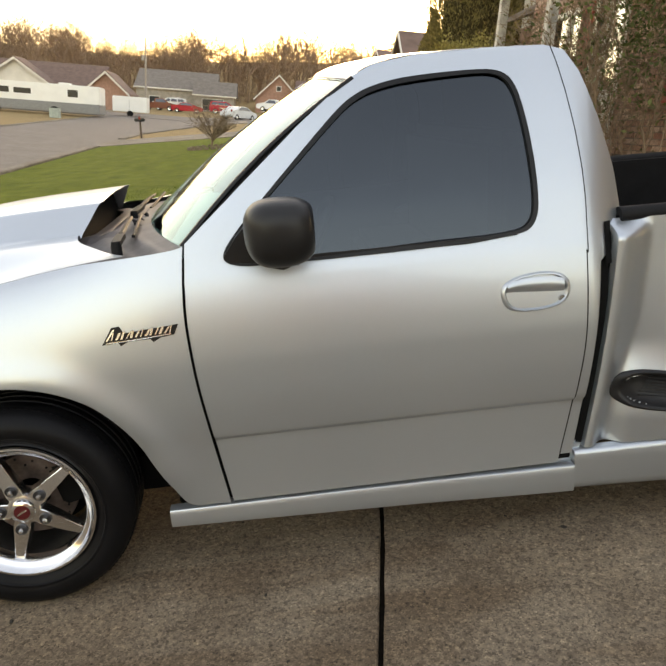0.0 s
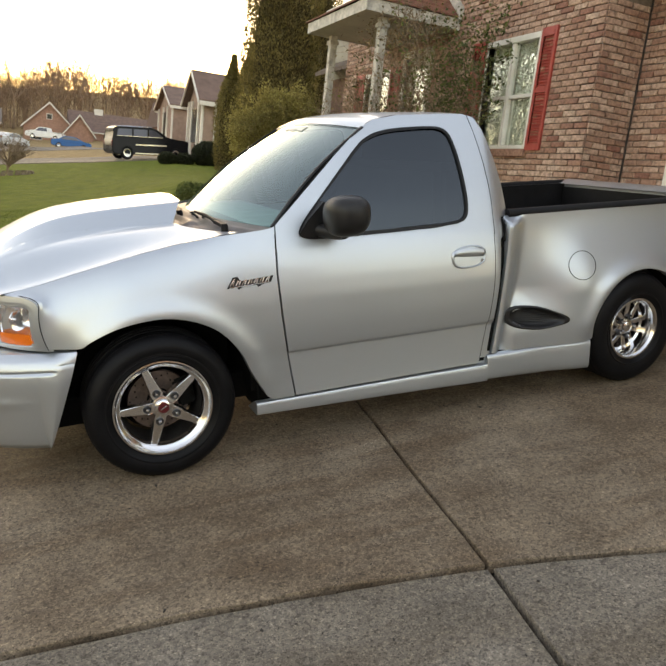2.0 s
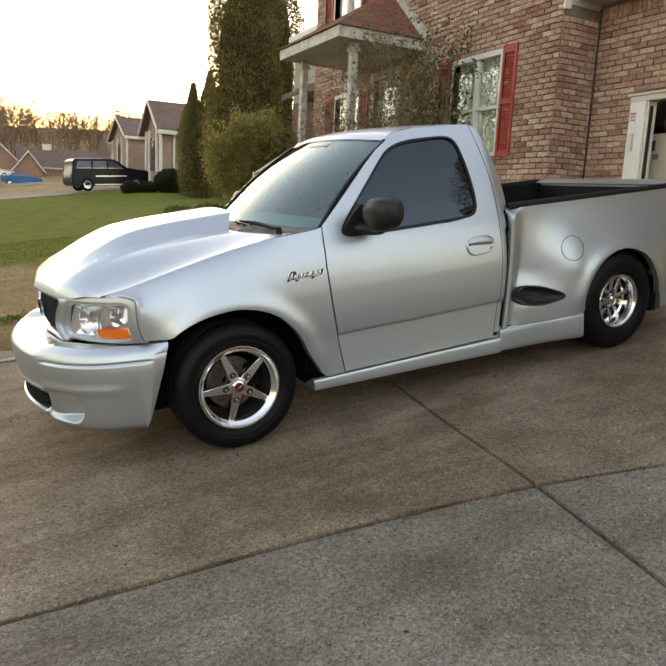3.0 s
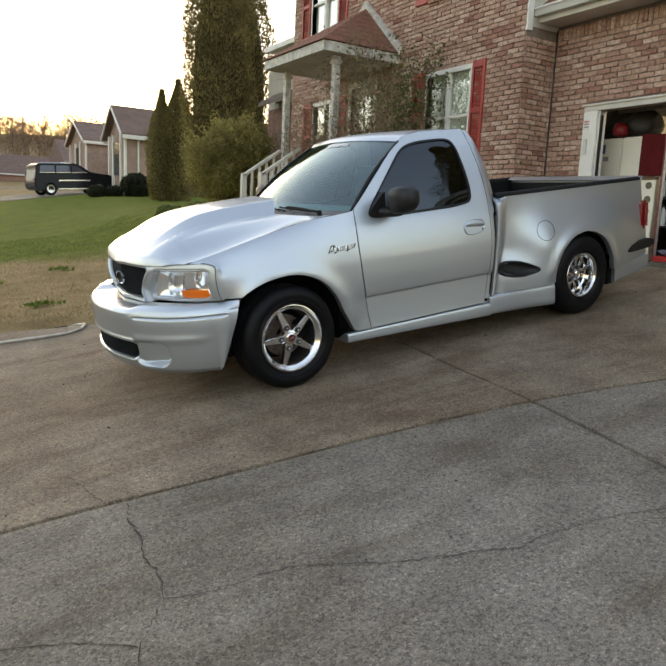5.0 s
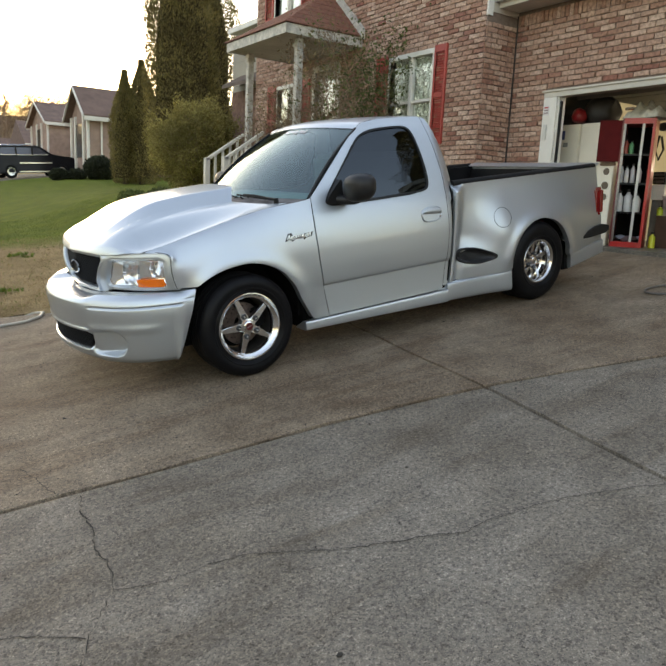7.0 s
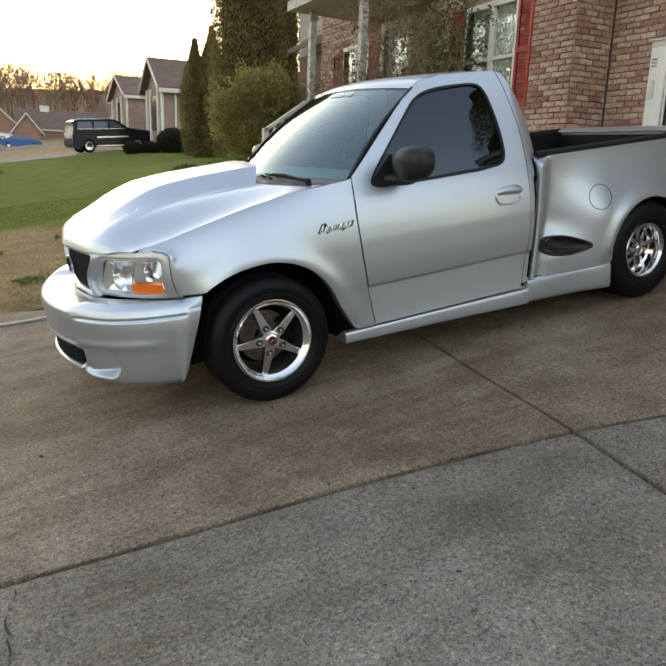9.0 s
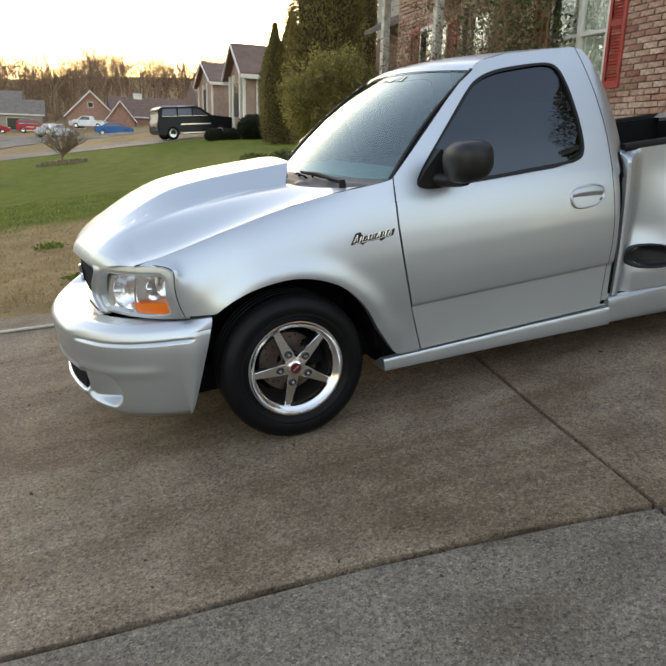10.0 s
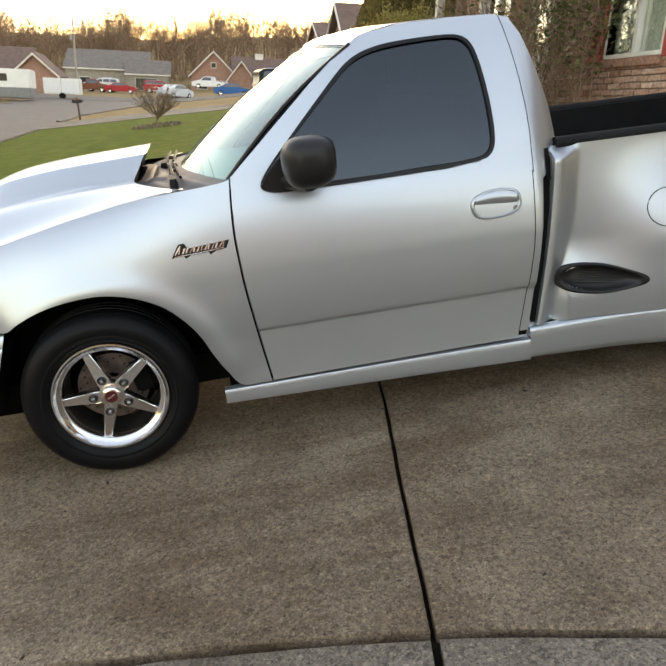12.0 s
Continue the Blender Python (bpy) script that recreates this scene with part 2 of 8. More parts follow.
def curve(xs, ys):
    """A smooth curve through the given pairs."""
    xs, ys = np.array(xs, float), np.array(ys, float)
    h, d = np.diff(xs), np.diff(ys) / np.diff(xs)
    s = np.zeros(len(xs))
    s[1:-1] = np.where(d[1:] * d[:-1] > 0, 2 * d[1:] * d[:-1] / np.where(d[1:] + d[:-1] == 0, 1, d[1:] + d[:-1]), 0)
    s[0], s[-1] = d[0], d[-1]

    def value(x):
        x = min(max(x, xs[0]), xs[-1])
        i = int(min(np.searchsorted(xs, x, "right") - 1, len(h) - 1))
        t = (x - xs[i]) / h[i]
        return float((1 + 2 * t) * (1 - t) ** 2 * ys[i] + t * (1 - t) ** 2 * h[i] * s[i] + t * t * (3 - 2 * t) * ys[i + 1] + t * t * (t - 1) * h[i] * s[i + 1])

    return value


def bend(points, k=12):
    """A smooth line through the points, by share of its length."""
    p = [Vector(q) for q in points]
    out = []
    for i in range(len(p) - 1):
        a, b, c, d = p[max(i - 1, 0)], p[i], p[i + 1], p[min(i + 2, len(p) - 1)]
        for s in range(k):
            t = s / k
            out.append(0.5 * (2 * b + (c - a) * t + (2 * a - 5 * b + 4 * c - d) * t * t + (3 * b - a - 3 * c + d) * t ** 3))
    return along(out + [p[-1]])


def along(points):
    """A polyline by share of its length."""
    p = [Vector(q) for q in points]
    d = [0.0]
    for a, b in zip(p, p[1:]):
        d.append(d[-1] + (b - a).length)

    def value(u):
        s = u * d[-1]
        i = 0
        while i < len(p) - 2 and d[i + 1] < s:
            i += 1
        return p[i].lerp(p[i + 1], (s - d[i]) / max(d[i + 1] - d[i], 1e-9))

    return value


# ---- ground ----
TILT = pose(0, 0, 0, 1.02, -8.139, 0.879)  # the driveway's plane, and the truck on it


def height(x, y):
    """The lie of the land."""
    z = 0.1428 * min(max(x, -7.0), 5.4) + 0.0203 * y + 0.011 * max(0.0, y - 3) * ease(3, 12, y)
    z += 0.45 * ease(0.6, 3.0, x) * ease(4.0, 7.0, y) * (1 - ease(11, 22, y))
    z += 0.05 * max(0.0, x - 5.4) * ease(8, 14, y) * (1 - ease(40, 60, x))
    z += 0.05 * ease(2.0, 4.2, x) * ease(27, 33, y) * (1 - ease(42, 50, y))
    z += 9.0 * ease(176, 232, y) * (1 - 0.4 * ease(300, 700, y))
    z += 0.05 * max(0.0, y - 120) * (1 - ease(180, 320, y))
    z -= 0.13 * math.exp(-((x - 5.0) / 3.5) ** 2 - ((y - 36.0) / 4.0) ** 2)
    z -= 0.7 * ease(42, 85, y) * ease(-6, 2, x) * (1 - ease(115, 140, y))
    return z


def sag(x, y):
    """The slabs lie a little lower under the truck."""
    return -(0.020 + 0.014 * ease(0.5, 3.0, x)) * ease(-1.25, -0.1, y)


def spread(a, b, near0, near1, fine, ratio=1.06):
    """Coordinates from a to b, evenly fine between near0 and near1 and wider outside."""
    mid = list(np.arange(near0, near1 + 1e-6, fine))
    lo, hi, s = [], [], fine
    p = near0
    while p > a:
        s *= ratio
        p = max(a, p - s)
        lo.append(p)
    p, s = near1, fine
    while p < b:
        s *= ratio
        p = min(b, p + s)
        hi.append(p)
    return lo[::-1] + mid + hi


DRIVE_EDGE = curve((-12, -3, -1.6, -1.0, -0.5, 1.0, 6.0), (3.9, 3.85, 3.7, 3.45, 3.25, 3.1, 3.1))


def lawn_material():
    m, nt, b, lk = mat_base("grass_soil")
    big, med, fine = noise_node(nt, 0.35, 4.0), noise_node(nt, 2.2, 5.0, 0.65), noise_node(nt, 70, 3.0)
    green = ramp(nt, med.outputs["Fac"], ((0.3, (0.070, 0.098, 0.008)), (0.7, (0.145, 0.172, 0.016))))
    straw = ramp(nt, med.outputs["Fac"], ((0.3, (0.22, 0.152, 0.072)), (0.7, (0.38, 0.275, 0.145))))
    geo = nt.nodes.new("ShaderNodeNewGeometry")
    sep = nt.nodes.new("ShaderNodeSeparateXYZ")
    lk.new(geo.outputs["Position"], sep.inputs["Vector"])
    # dormant straw-coloured grass by the driveway, across the street and past the next driveway
    add = nt.nodes.new("ShaderNodeMath")
    add.operation = "MULTIPLY_ADD"
    lk.new(big.outputs["Fac"], add.inputs[0])
    add.inputs[1].default_value = 5.0
    lk.new(sep.outputs["Y"], add.inputs[2])
    def step(lo, hi, src):
        r = nt.nodes.new("ShaderNodeMapRange")
        r.interpolation_type = "SMOOTHSTEP"
        r.inputs["From Min"].default_value, r.inputs["From Max"].default_value = lo, hi
        lk.new(src, r.inputs["Value"])
        return r.outputs["Result"]
    near, far = step(10.6, 12.0, add.outputs[0]), step(39.0, 36.5, add.outputs[0])
    both = nt.nodes.new("ShaderNodeMath")
    both.operation = "MULTIPLY"
    lk.new(near, both.inputs[0])
    lk.new(far, both.inputs[1])
    side = step(-14.5, -13.5, sep.outputs["X"])
    all3 = nt.nodes.new("ShaderNodeMath")
    all3.operation = "MULTIPLY"
    lk.new(both.outputs[0], all3.inputs[0])
    lk.new(side, all3.inputs[1])
    c = mixed(nt, straw, green, all3.outputs[0])
    g = ramp(nt, fine.outputs["Fac"], ((0.3, (0.6, 0.6, 0.6)), (0.7, (1.15, 1.15, 1.1))))
    lk.new(mixed(nt, c, g, 1.0, "MULTIPLY"), b.inputs["Base Color"])
    b.inputs["Roughness"].default_value = 0.95
    b.inputs["Specular IOR Level"].default_value = 0.1
    bump(nt, fine.outputs["Fac"], 0.8, 0.03, b)
    return m


LAWN = lawn_material()
ASPHALT = concrete("street_asphalt", (0.122, 0.107, 0.096), (0.155, 0.138, 0.125), (0.185, 0.167, 0.152), (0.9, 0.88, 0.86))

gx, gy = spread(-500, 500, -9, 7, 0.4), spread(-300, 700, -7, 14, 0.35)


road_bend = curve((-7.4, -4.9, 1.0, 14.0, 30.0), (46.0, 52.8, 62.0, 71.0, 74.0))  # near edge of the street where it turns


def on_road(x, y):
    main = ease(-15.6, -14.9, x) * (1 - ease(-7.7, -7.0, x)) * (1 - ease(86, 89, y))
    cross = ease(72.5, 74.5, y) * (1 - ease(85.5, 87.5, y)) * (abs(x) < 62)
    turn = ease(-8.0, -7.4, x) * (1 - ease(28, 30, x)) * ease(road_bend(x) - 1.0, road_bend(x) + 1.0, y) * (1 - ease(85.5, 87.5, y))
    return max(main, cross, turn)


def ground_z(x, y):
    on = ease(DRIVE_EDGE(x) + 0.02, DRIVE_EDGE(x) + 0.30, y)
    dip = -0.03 - 0.05 * (1 - on)
    if x < -7.2 or x > 5.6:
        dip = -0.06
    return height(x, y) + dip * (1 - on) + 0.02 * on + 0.012 * noise.noise((x * 0.8, y * 0.8, 0)) * on - 0.16 * on_road(x, y)


gb = bmesh.new()
rows_ = [[gb.verts.new((x, y, ground_z(x, y))) for y in gy] for x in gx]
for a, b in zip(rows_, rows_[1:]):
    for j in range(len(gy) - 1):
        gb.faces.new((a[j], b[j], b[j + 1], a[j + 1]))
tagged(add_mesh("ground", gb, LAWN), "green lawn with straw-coloured dormant patches", "lawn", kind="structure")


def sides_down(bm):
    """Gives a paved sheet its thickness."""
    ext = bmesh.ops.extrude_edge_only(bm, edges=[e for e in bm.edges if e.is_boundary])
    for g in ext["geom"]:
        if isinstance(g, bmesh.types.BMVert):
            g.co.z -= 0.3
    return bm


def strip(name, x0, x1, y0, y1, lift, nx, ny, material, label, category):
    ob = add_mesh(name, sides_down(grid(lambda u, v: (x0 + (x1 - x0) * u, y0 + (y1 - y0) * v, height(x0 + (x1 - x0) * u, y0 + (y1 - y0) * v) + lift), nx, ny)), material)
    return tagged(ob, label, category, kind="structure")


strip("road", -15.0, -7.4, -80, 88, 0.03, 10, 200, ASPHALT, "pale worn asphalt residential street", "road")
strip("road", -60, 60, 74, 86, 0.05, 80, 6, ASPHALT, "pale worn asphalt cross street", "road")
strip("pavement", -7.4, 9.0, 33.0, 38.8, 0.045, 40, 8, CONC_B, "pale concrete driveway of the neighbouring house", "driveway")
bend_bm = grid(lambda u, v: (-7.45 + 37 * u, road_bend(-7.45 + 37 * u) + (75 - road_bend(-7.45 + 37 * u)) * v, height(-7.45 + 37 * u, road_bend(-7.45 + 37 * u) + (75 - road_bend(-7.45 + 37 * u)) * v) + 0.045), 60, 20)
tagged(add_mesh("road", sides_down(bend_bm), ASPHALT), "pale worn asphalt where the street turns", "road", kind="structure")
for side_x, runs in ((-7.4, ((-40, -7), (4, 32.8), (39.0, 46.0))), (-15.3, ((-40, 73),))):
    for ya, yb in runs:
        prof = ((0.0, -0.3), (0.0, 0.05), (0.04, 0.085), (0.26, 0.085), (0.30, 0.05), (0.30, -0.3))
        kerb = grid(lambda u, v: (side_x + prof[round(v * 5)][0], ya + (yb - ya) * u, height(side_x, ya + (yb - ya) * u) + prof[round(v * 5)][1]), 60, 5)
        tagged(add_mesh("kerb", kerb, CONC_B), "low concrete kerb along the street", "kerb", kind="structure")

# driveway slabs, in the driveway's own plane, parted by two tooled joints
J1 = curve((-12.0, -1.84, -1.04, -0.04, 0.955, 1.43, 2.27, 5.6), (-0.2, -0.89, -0.99, -1.11, -1.30, -1.44, -1.73, -2.95))
J2 = curve((-7.0, -2.67, -1.92, -1.30, -0.64, 0.35, 3.3), (0.10, 0.68, 0.83, 0.955, 1.07, 1.25, 1.62))
driveway = thing("driveway", "sloping concrete driveway of large stained slabs", "driveway", TILT, kind="structure")
GAP = 0.0115


def chip(t, k):
    """Worn slab edges."""
    return 0.003 * noise.noise((t * 7, k, 0)) + 0.012 * max(0.0, noise.noise((t * 16, k, 3)) - 0.35)



def slab(x_lo, x_hi, y_lo, y_hi, material, label):
    """A slab between two curves each way, with worn rounded edges."""
    nx, ny = 120, 90

    def at(u, v, z):
        x, y = 0.5, 0.0
        for _ in range(8):
            lo, hi = x_lo(y), x_hi(y)
            x = lo + (hi - lo) * u
            y = y_lo(x) + (y_hi(x) - y_lo(x)) * v
        return Vector((x, y, z))

    us = [0, 0.0006] + list(np.linspace(0.004, 0.996, nx)) + [0.9994, 1]
    vs_ = [0, 0.001] + list(np.linspace(0.006, 0.994, ny)) + [0.999, 1]
    bm = bmesh.new()
    vv = []
    for i, u in enumerate(us):
        col = []
        for j, v in enumerate(vs_):
            rim = min(i, len(us) - 1 - i, j, len(vs_) - 1 - j)
            z = -0.006 if rim == 0 else (-0.001 if rim == 1 else 0.0)
            p = at(u, v, 0)
            wob = 0.004 * noise.noise((p.x * 4, p.y * 4, 3.0)) if rim == 0 else 0
            p.z = z + sag(p.x, p.y) + 0.0035 * noise.noise((p.x * 0.7, p.y * 0.7, 9.0)) * (rim > 1)
            p.x += wob
            p.y += wob
            col.append(bm.verts.new(p))
        vv.append(col)
    for i in range(len(us) - 1):
        for j in range(len(vs_) - 1):
            bm.faces.new((vv[i][j], vv[i + 1][j], vv[i + 1][j + 1], vv[i][j + 1]))
    edge = [e for e in bm.edges if e.is_boundary]
    ext = bmesh.ops.extrude_edge_only(bm, edges=edge)
    for g in ext["geom"]:
        if isinstance(g, bmesh.types.BMVert):
            g.co.z -= 0.12
    return part("slab", bm, material, driveway, label)


slab(lambda y: -9.0, lambda y: J2(y) - 0.75 * GAP - chip(y, 1), lambda x: J1(x) + 1.5 * GAP + chip(x, 9), lambda x: DRIVE_EDGE(x), CONC_A, "brown-stained concrete slab")
slab(lambda y: J2(y) + 0.75 * GAP + chip(y, 5), lambda y: 5.55, lambda x: J1(x) + 1.5 * GAP + chip(x, 9), lambda x: DRIVE_EDGE(x), CONC_A, "brown-stained concrete slab")
slab(lambda y: -9.0, lambda y: J2(y) - 1.1 * GAP - chip(y, 1), lambda x: -7.0, lambda x: J1(x) - 1.5 * GAP - chip(x, 13), CONC_B, "grey concrete slab with cracks")
slab(lambda y: J2(y) + 1.1 * GAP + chip(y, 5), lambda y: 5.55, lambda x: -7.0, lambda x: J1(x) - 1.5 * GAP - chip(x, 13), CONC_B, "grey concrete slab")
part("joint_filler", box(-9, 5.6, -7, 3.8, -0.14, -0.050), plain("joint_dirt", (0.015, 0.012, 0.009), 0.95, 0, 0.3, 40, spec=0.05), driveway, "dark dirt in the slab joints")


def crack(points, wide):
    """A hairline crack: a jagged narrow groove of dirt, flush with the slab."""
    rnd = random.Random(len(points) * 7)
    path = along([(x, y, 0) for x, y in points])
    n = max(6, int(sum(math.dist(a, b) for a, b in zip(points, points[1:])) / 0.03))
    bm = bmesh.new()
    prev = None
    for k in range(n + 1):
        p = path(k / n)
        j1, j2, w = rnd.uniform(-0.008, 0.008), rnd.uniform(-0.008, 0.008), wide * rnd.uniform(0.35, 1.3)
        a, b = bm.verts.new((p.x + j1 - w, p.y + j2 - w, 0.0048 + sag(p.x, p.y))), bm.verts.new((p.x + j1 + w, p.y + j2 + w, 0.0048 + sag(p.x, p.y)))
        if prev:
            bm.faces.new((prev[0], a, b, prev[1]))
        prev = (a, b)
    return part("crack", bm, CRACK, driveway, "thin dark crack", smooth=False)


crack([(-1.48, -0.97), (-1.53, -1.13), (-1.54, -1.36), (-1.57, -1.50), (-1.56, -1.67), (-1.60, -1.83), (-1.68, -1.95), (-1.76, -2.05), (-1.80, -2.14), (-1.95, -2.5)], 0.0032)
crack([(-1.60, -1.84), (-1.43, -1.91), (-1.27, -1.92), (-1.13, -1.94), (-1.00, -2.02), (-0.79, -2.17), (-0.51, -2.30), (-0.31, -2.40), (-0.14, -2.40), (0.14, -2.47), (0.33, -2.54), (0.63, -2.70)], 0.0018)
crack([(-2.3, -1.7), (-2.00, -1.84), (-1.88, -1.93), (-1.76, -2.04)], 0.0022)
crack([(-1.66, -0.45), (-1.61, -0.74), (-1.59, -0.90)], 0.002)
crack([(-1.35, 0.72), (-1.26, 0.82), (-0.99, 1.06), (-0.75, 1.17)], 0.002)
crack([(2.6, 0.0), (2.9, -0.12), (3.3, -0.18), (3.6, -0.1)], 0.0015)

# bits of dirt and bark on the slabs
dr = random.Random(17)
chips = bmesh.new()
for k in range(420):
    x, y = dr.uniform(-5.5, 5.2), dr.uniform(-4.0, 2.9)
    r = dr.uniform(0.002, 0.0055) * (1.8 if dr.random() < 0.06 else 1.0)
    m_ = TILT @ pose(x, y, 0.003 + sag(x, y), 0, 0, dr.uniform(0, 360)) @ Matrix.Diagonal((r * dr.uniform(1, 2.4), r, r * 0.7, 1))
    bmesh.ops.create_icosphere(chips, subdivisions=1, radius=1.0, matrix=m_)
tagged(add_mesh("debris", chips, CRACK), "small dark bits of dirt and bark on the driveway", "debris", kind="stuff")


# ---- pickup truck ----
# Its own frame: x from the front hub to the tail, y from the near flank to the far one, z up from the slab.
WIDE = 1.94
MID = WIDE / 2
truck = thing("pickup_truck", "silver single-cab stepside pickup truck with polished wheels, parked nose downhill", "pickup truck", TILT)


def both(name, build, material, label="", parent=None, smooth=True, angle=40):
    """A part on the near flank and its mirror image on the far one."""
    out = []
    for far in (False, True):
        bm = build()
        if far:
            for v in bm.verts:
                v.co.y = WIDE - v.co.y
        out.append(part(name, bm, material, parent or truck, label, smooth, angle))
    return out


flank = curve((0.10, 0.27, 0.30, 0.34, 0.40, 0.46, 0.512, 0.525, 0.58, 0.68, 0.78, 0.86, 0.95, 1.04, 1.10, 1.25, 1.40, 1.55, 1.69), (0.085, 0.0270, 0.0290, 0.0312, 0.0332, 0.0345, 0.0350, 0.0215, 0.0172, 0.0140, 0.0150, 0.0210, 0.0335, 0.0540, 0.0740, 0.1250, 0.1870, 0.2580, 0.335))
flank_low = curve((0.10, 0.27, 0.36, 0.48, 0.60, 0.80), (0.085, 0.023, 0.026, 0.024, 0.016, 0.0125))  # the fender has no crease
gap_front = curve((0.26, 0.53, 0.77, 0.94, 1.04, 1.18), (0.690, 0.650, 0.622, 0.614, 0.619, 0.634))
gap_rear = curve((0.27, 0.56, 0.77, 1.01, 1.11), (1.848, 1.905, 1.928, 1.932, 1.935))
bed_front = curve((0.30, 0.61, 0.87, 1.15), (1.938, 1.985, 2.012, 2.028))
ARCH = (0.015, 0.30)
nose = curve((0.03, 0.06, 0.10, 0.20, 0.39, 0.55, MID), (-0.45, -0.50, -0.555, -0.655, -0.775, -0.83, -0.885))  # plan of the front


def front_x(y):
    return nose(y if y <= MID else WIDE - y)


fender_top = curve((-0.62, -0.46, -0.30, 0.0, 0.30, 0.64), (0.933, 0.968, 1.008, 1.075, 1.125, 1.165))


def corner_y(z):
    """Outer end of the front panel, rounded at the top."""
    return 0.056 + 0.004 * (max(0.0, z - 0.676) / 0.192) ** 1.5 if z < 0.868 else 0.165 - 0.105 * max(0.0, 1 - ((z - 0.868) / 0.062) ** 3) ** (1 / 3)


def fender_y(x, z):
    zt, zl = fender_top(x), 0.74 - 0.15 * ease(0.08, 0.40, -x)
    t = min(1.0, max(0.0, (z - zl) / (zt - zl)))
    roll_ = 0.5 * t ** (1.8 + 0.9 * ease(0.22, 0.50, -x)) + 0.5 * (1 - (1 - t ** 2.2) ** 0.6)  # rounded shoulder
    y = flank_low(min(z, 0.80)) + 0.115 * (1 - 0.12 * ease(0.25, 0.6, -x)) * roll_
    y += 0.034 * max(0.0, (-x - 0.05) / 0.42) ** 2.6
    k = ease(0.15, 0.60, x)
    y = y * (1 - k) + flank(z) * k if z > 0.56 else y
    r = math.hypot(x - ARCH[0], z - ARCH[1])
    if x < 0.62:
        y -= 0.015 * math.exp(-(((r - 0.49) / 0.065) ** 2)) * ease(0.26, 0.42, z)
    return y


def fender():
    low = bend([(-0.462, 0, 0.690), (-0.345, 0, 0.680), (-0.30, 0, 0.705), (-0.23, 0, 0.738), (-0.15, 0, 0.763), (-0.06, 0, 0.777), (0.04, 0, 0.780), (0.13, 0, 0.764), (0.21, 0, 0.735), (0.29, 0, 0.688), (0.36, 0, 0.615), (0.41, 0, 0.54), (0.45, 0, 0.445), (0.475, 0, 0.36), (0.488, 0, 0.285), (0.59, 0, 0.28), (0.688, 0, 0.275)])

    def at(u, v):
        p = low(u)
        xt = -0.606 + u * (0.626 + 0.606)
        q = Vector((xt, 0, fender_top(xt)))
        s = max(0.0, (v - 0.06) / 0.94)
        r = p.lerp(q, s)
        w = ease(0.72, 1.0, u)
        r.x = r.x * (1 - w) + (gap_front(r.z) - 0.005 - (1 - u) * 0.5 * (1 - s) ** 0.5) * w if u > 0.72 else r.x
        if u < 0.14:
            cy = corner_y(r.z)
            w = (1 - ease(0.0, 0.14, u)) ** 1.5
            r.x += ((nose(cy) + 0.006) - (-0.462 + (-0.606 + 0.462) * s)) * w
            y = fender_y(r.x, r.z) * (1 - w) + cy * w
        else:
            y = fender_y(r.x, r.z)
        if v < 0.03:
            y += 0.055
        return (r.x, y, r.z)

    bm = grid(at, 100, 44)
    corner = [v for v in bm.verts if not v.is_boundary and ((v.co.x < -0.22 and v.co.z > 0.82) or (v.co.x < -0.40 and v.co.z > 0.73))]
    for _ in range(14):
        bmesh.ops.smooth_vert(bm, verts=corner, factor=0.5, use_axis_x=True, use_axis_y=True, use_axis_z=True)
    return bm


both("fender", fender, PAINT)


def wheel_well(cx, cz, r, x_hi):
    def build():
        return grid(lambda u, v: (cx + (r + 0.02) * math.cos(math.pi * (1.0 - 1.03 * u)), 0.075 + 0.40 * v, cz + (r + 0.02) * math.sin(math.pi * (1.0 - 1.03 * u))), 28, 3)
    return build


both("wheel_well", wheel_well(0.015, 0.31, 0.47, 0.49), DARK, "dark plastic wheel well")
both("wheel_well", wheel_well(3.07, 0.30, 0.42, 3.5), DARK, "dark plastic wheel well")


hood_mid = curve((-0.90, -0.86, -0.74, -0.57, -0.40, -0.15, 0.10, 0.34, 0.62), (0.935, 0.965, 1.035, 1.085, 1.115, 1.145, 1.160, 1.172, 1.185))


def hood_edge(x):
    return fender_y(x, fender_top(x)) + 0.001


def hood_z(x, y):
    d = abs(y - MID)
    e = min(1.0, d / (MID - hood_edge(max(x, -0.61))))
    xf = front_x(y)
    lag = (front_x(MID) - xf) * 0.55  # the rounded front corners start further back
    top = hood_mid(x + lag) - 0.02 * e * e
    edge = fender_top(x) + 0.001
    blend = ease(0.62, 1.0, e)
    z = top * (1 - blend) + min(top, edge) * blend
    s = min(1.0, max(0.0, (x - xf) / 0.9))
    mid_ = 1 - ease(0.60, 0.78, d)
    z = z + mid_ * (min(z, 0.938 + 1.6 * s + 0.02 * (s > 0)) - z) if s < 0.05 else z
    z -= (0.004 + 0.018 * mid_) * max(0.0, 1 - s / 0.02) ** 2
    rise = 0.100 * ease(-0.84, -0.30, x)
    soft = 0.20 - 0.09 * ease(-0.6, 0.25, x)
    half = 0.33
    k = (d - half) / soft
    z += rise * (1 - 0.5 * (math.sqrt(k * k + 0.0008) - math.sqrt((k - 1) ** 2 + 0.003) + 1)) - 0.02 * rise / 0.1 * (d / 0.45) ** 2 * (d < 0.45)
    return z


HOOD_END = 0.295
hood_rear = curve((0.0, 0.30, 0.37, 0.45, 0.55, 0.70, 0.86), (0.295, 0.290, 0.255, 0.215, 0.232, 0.330, 0.440))  # by distance from the middle: cut back under the scoop's lip


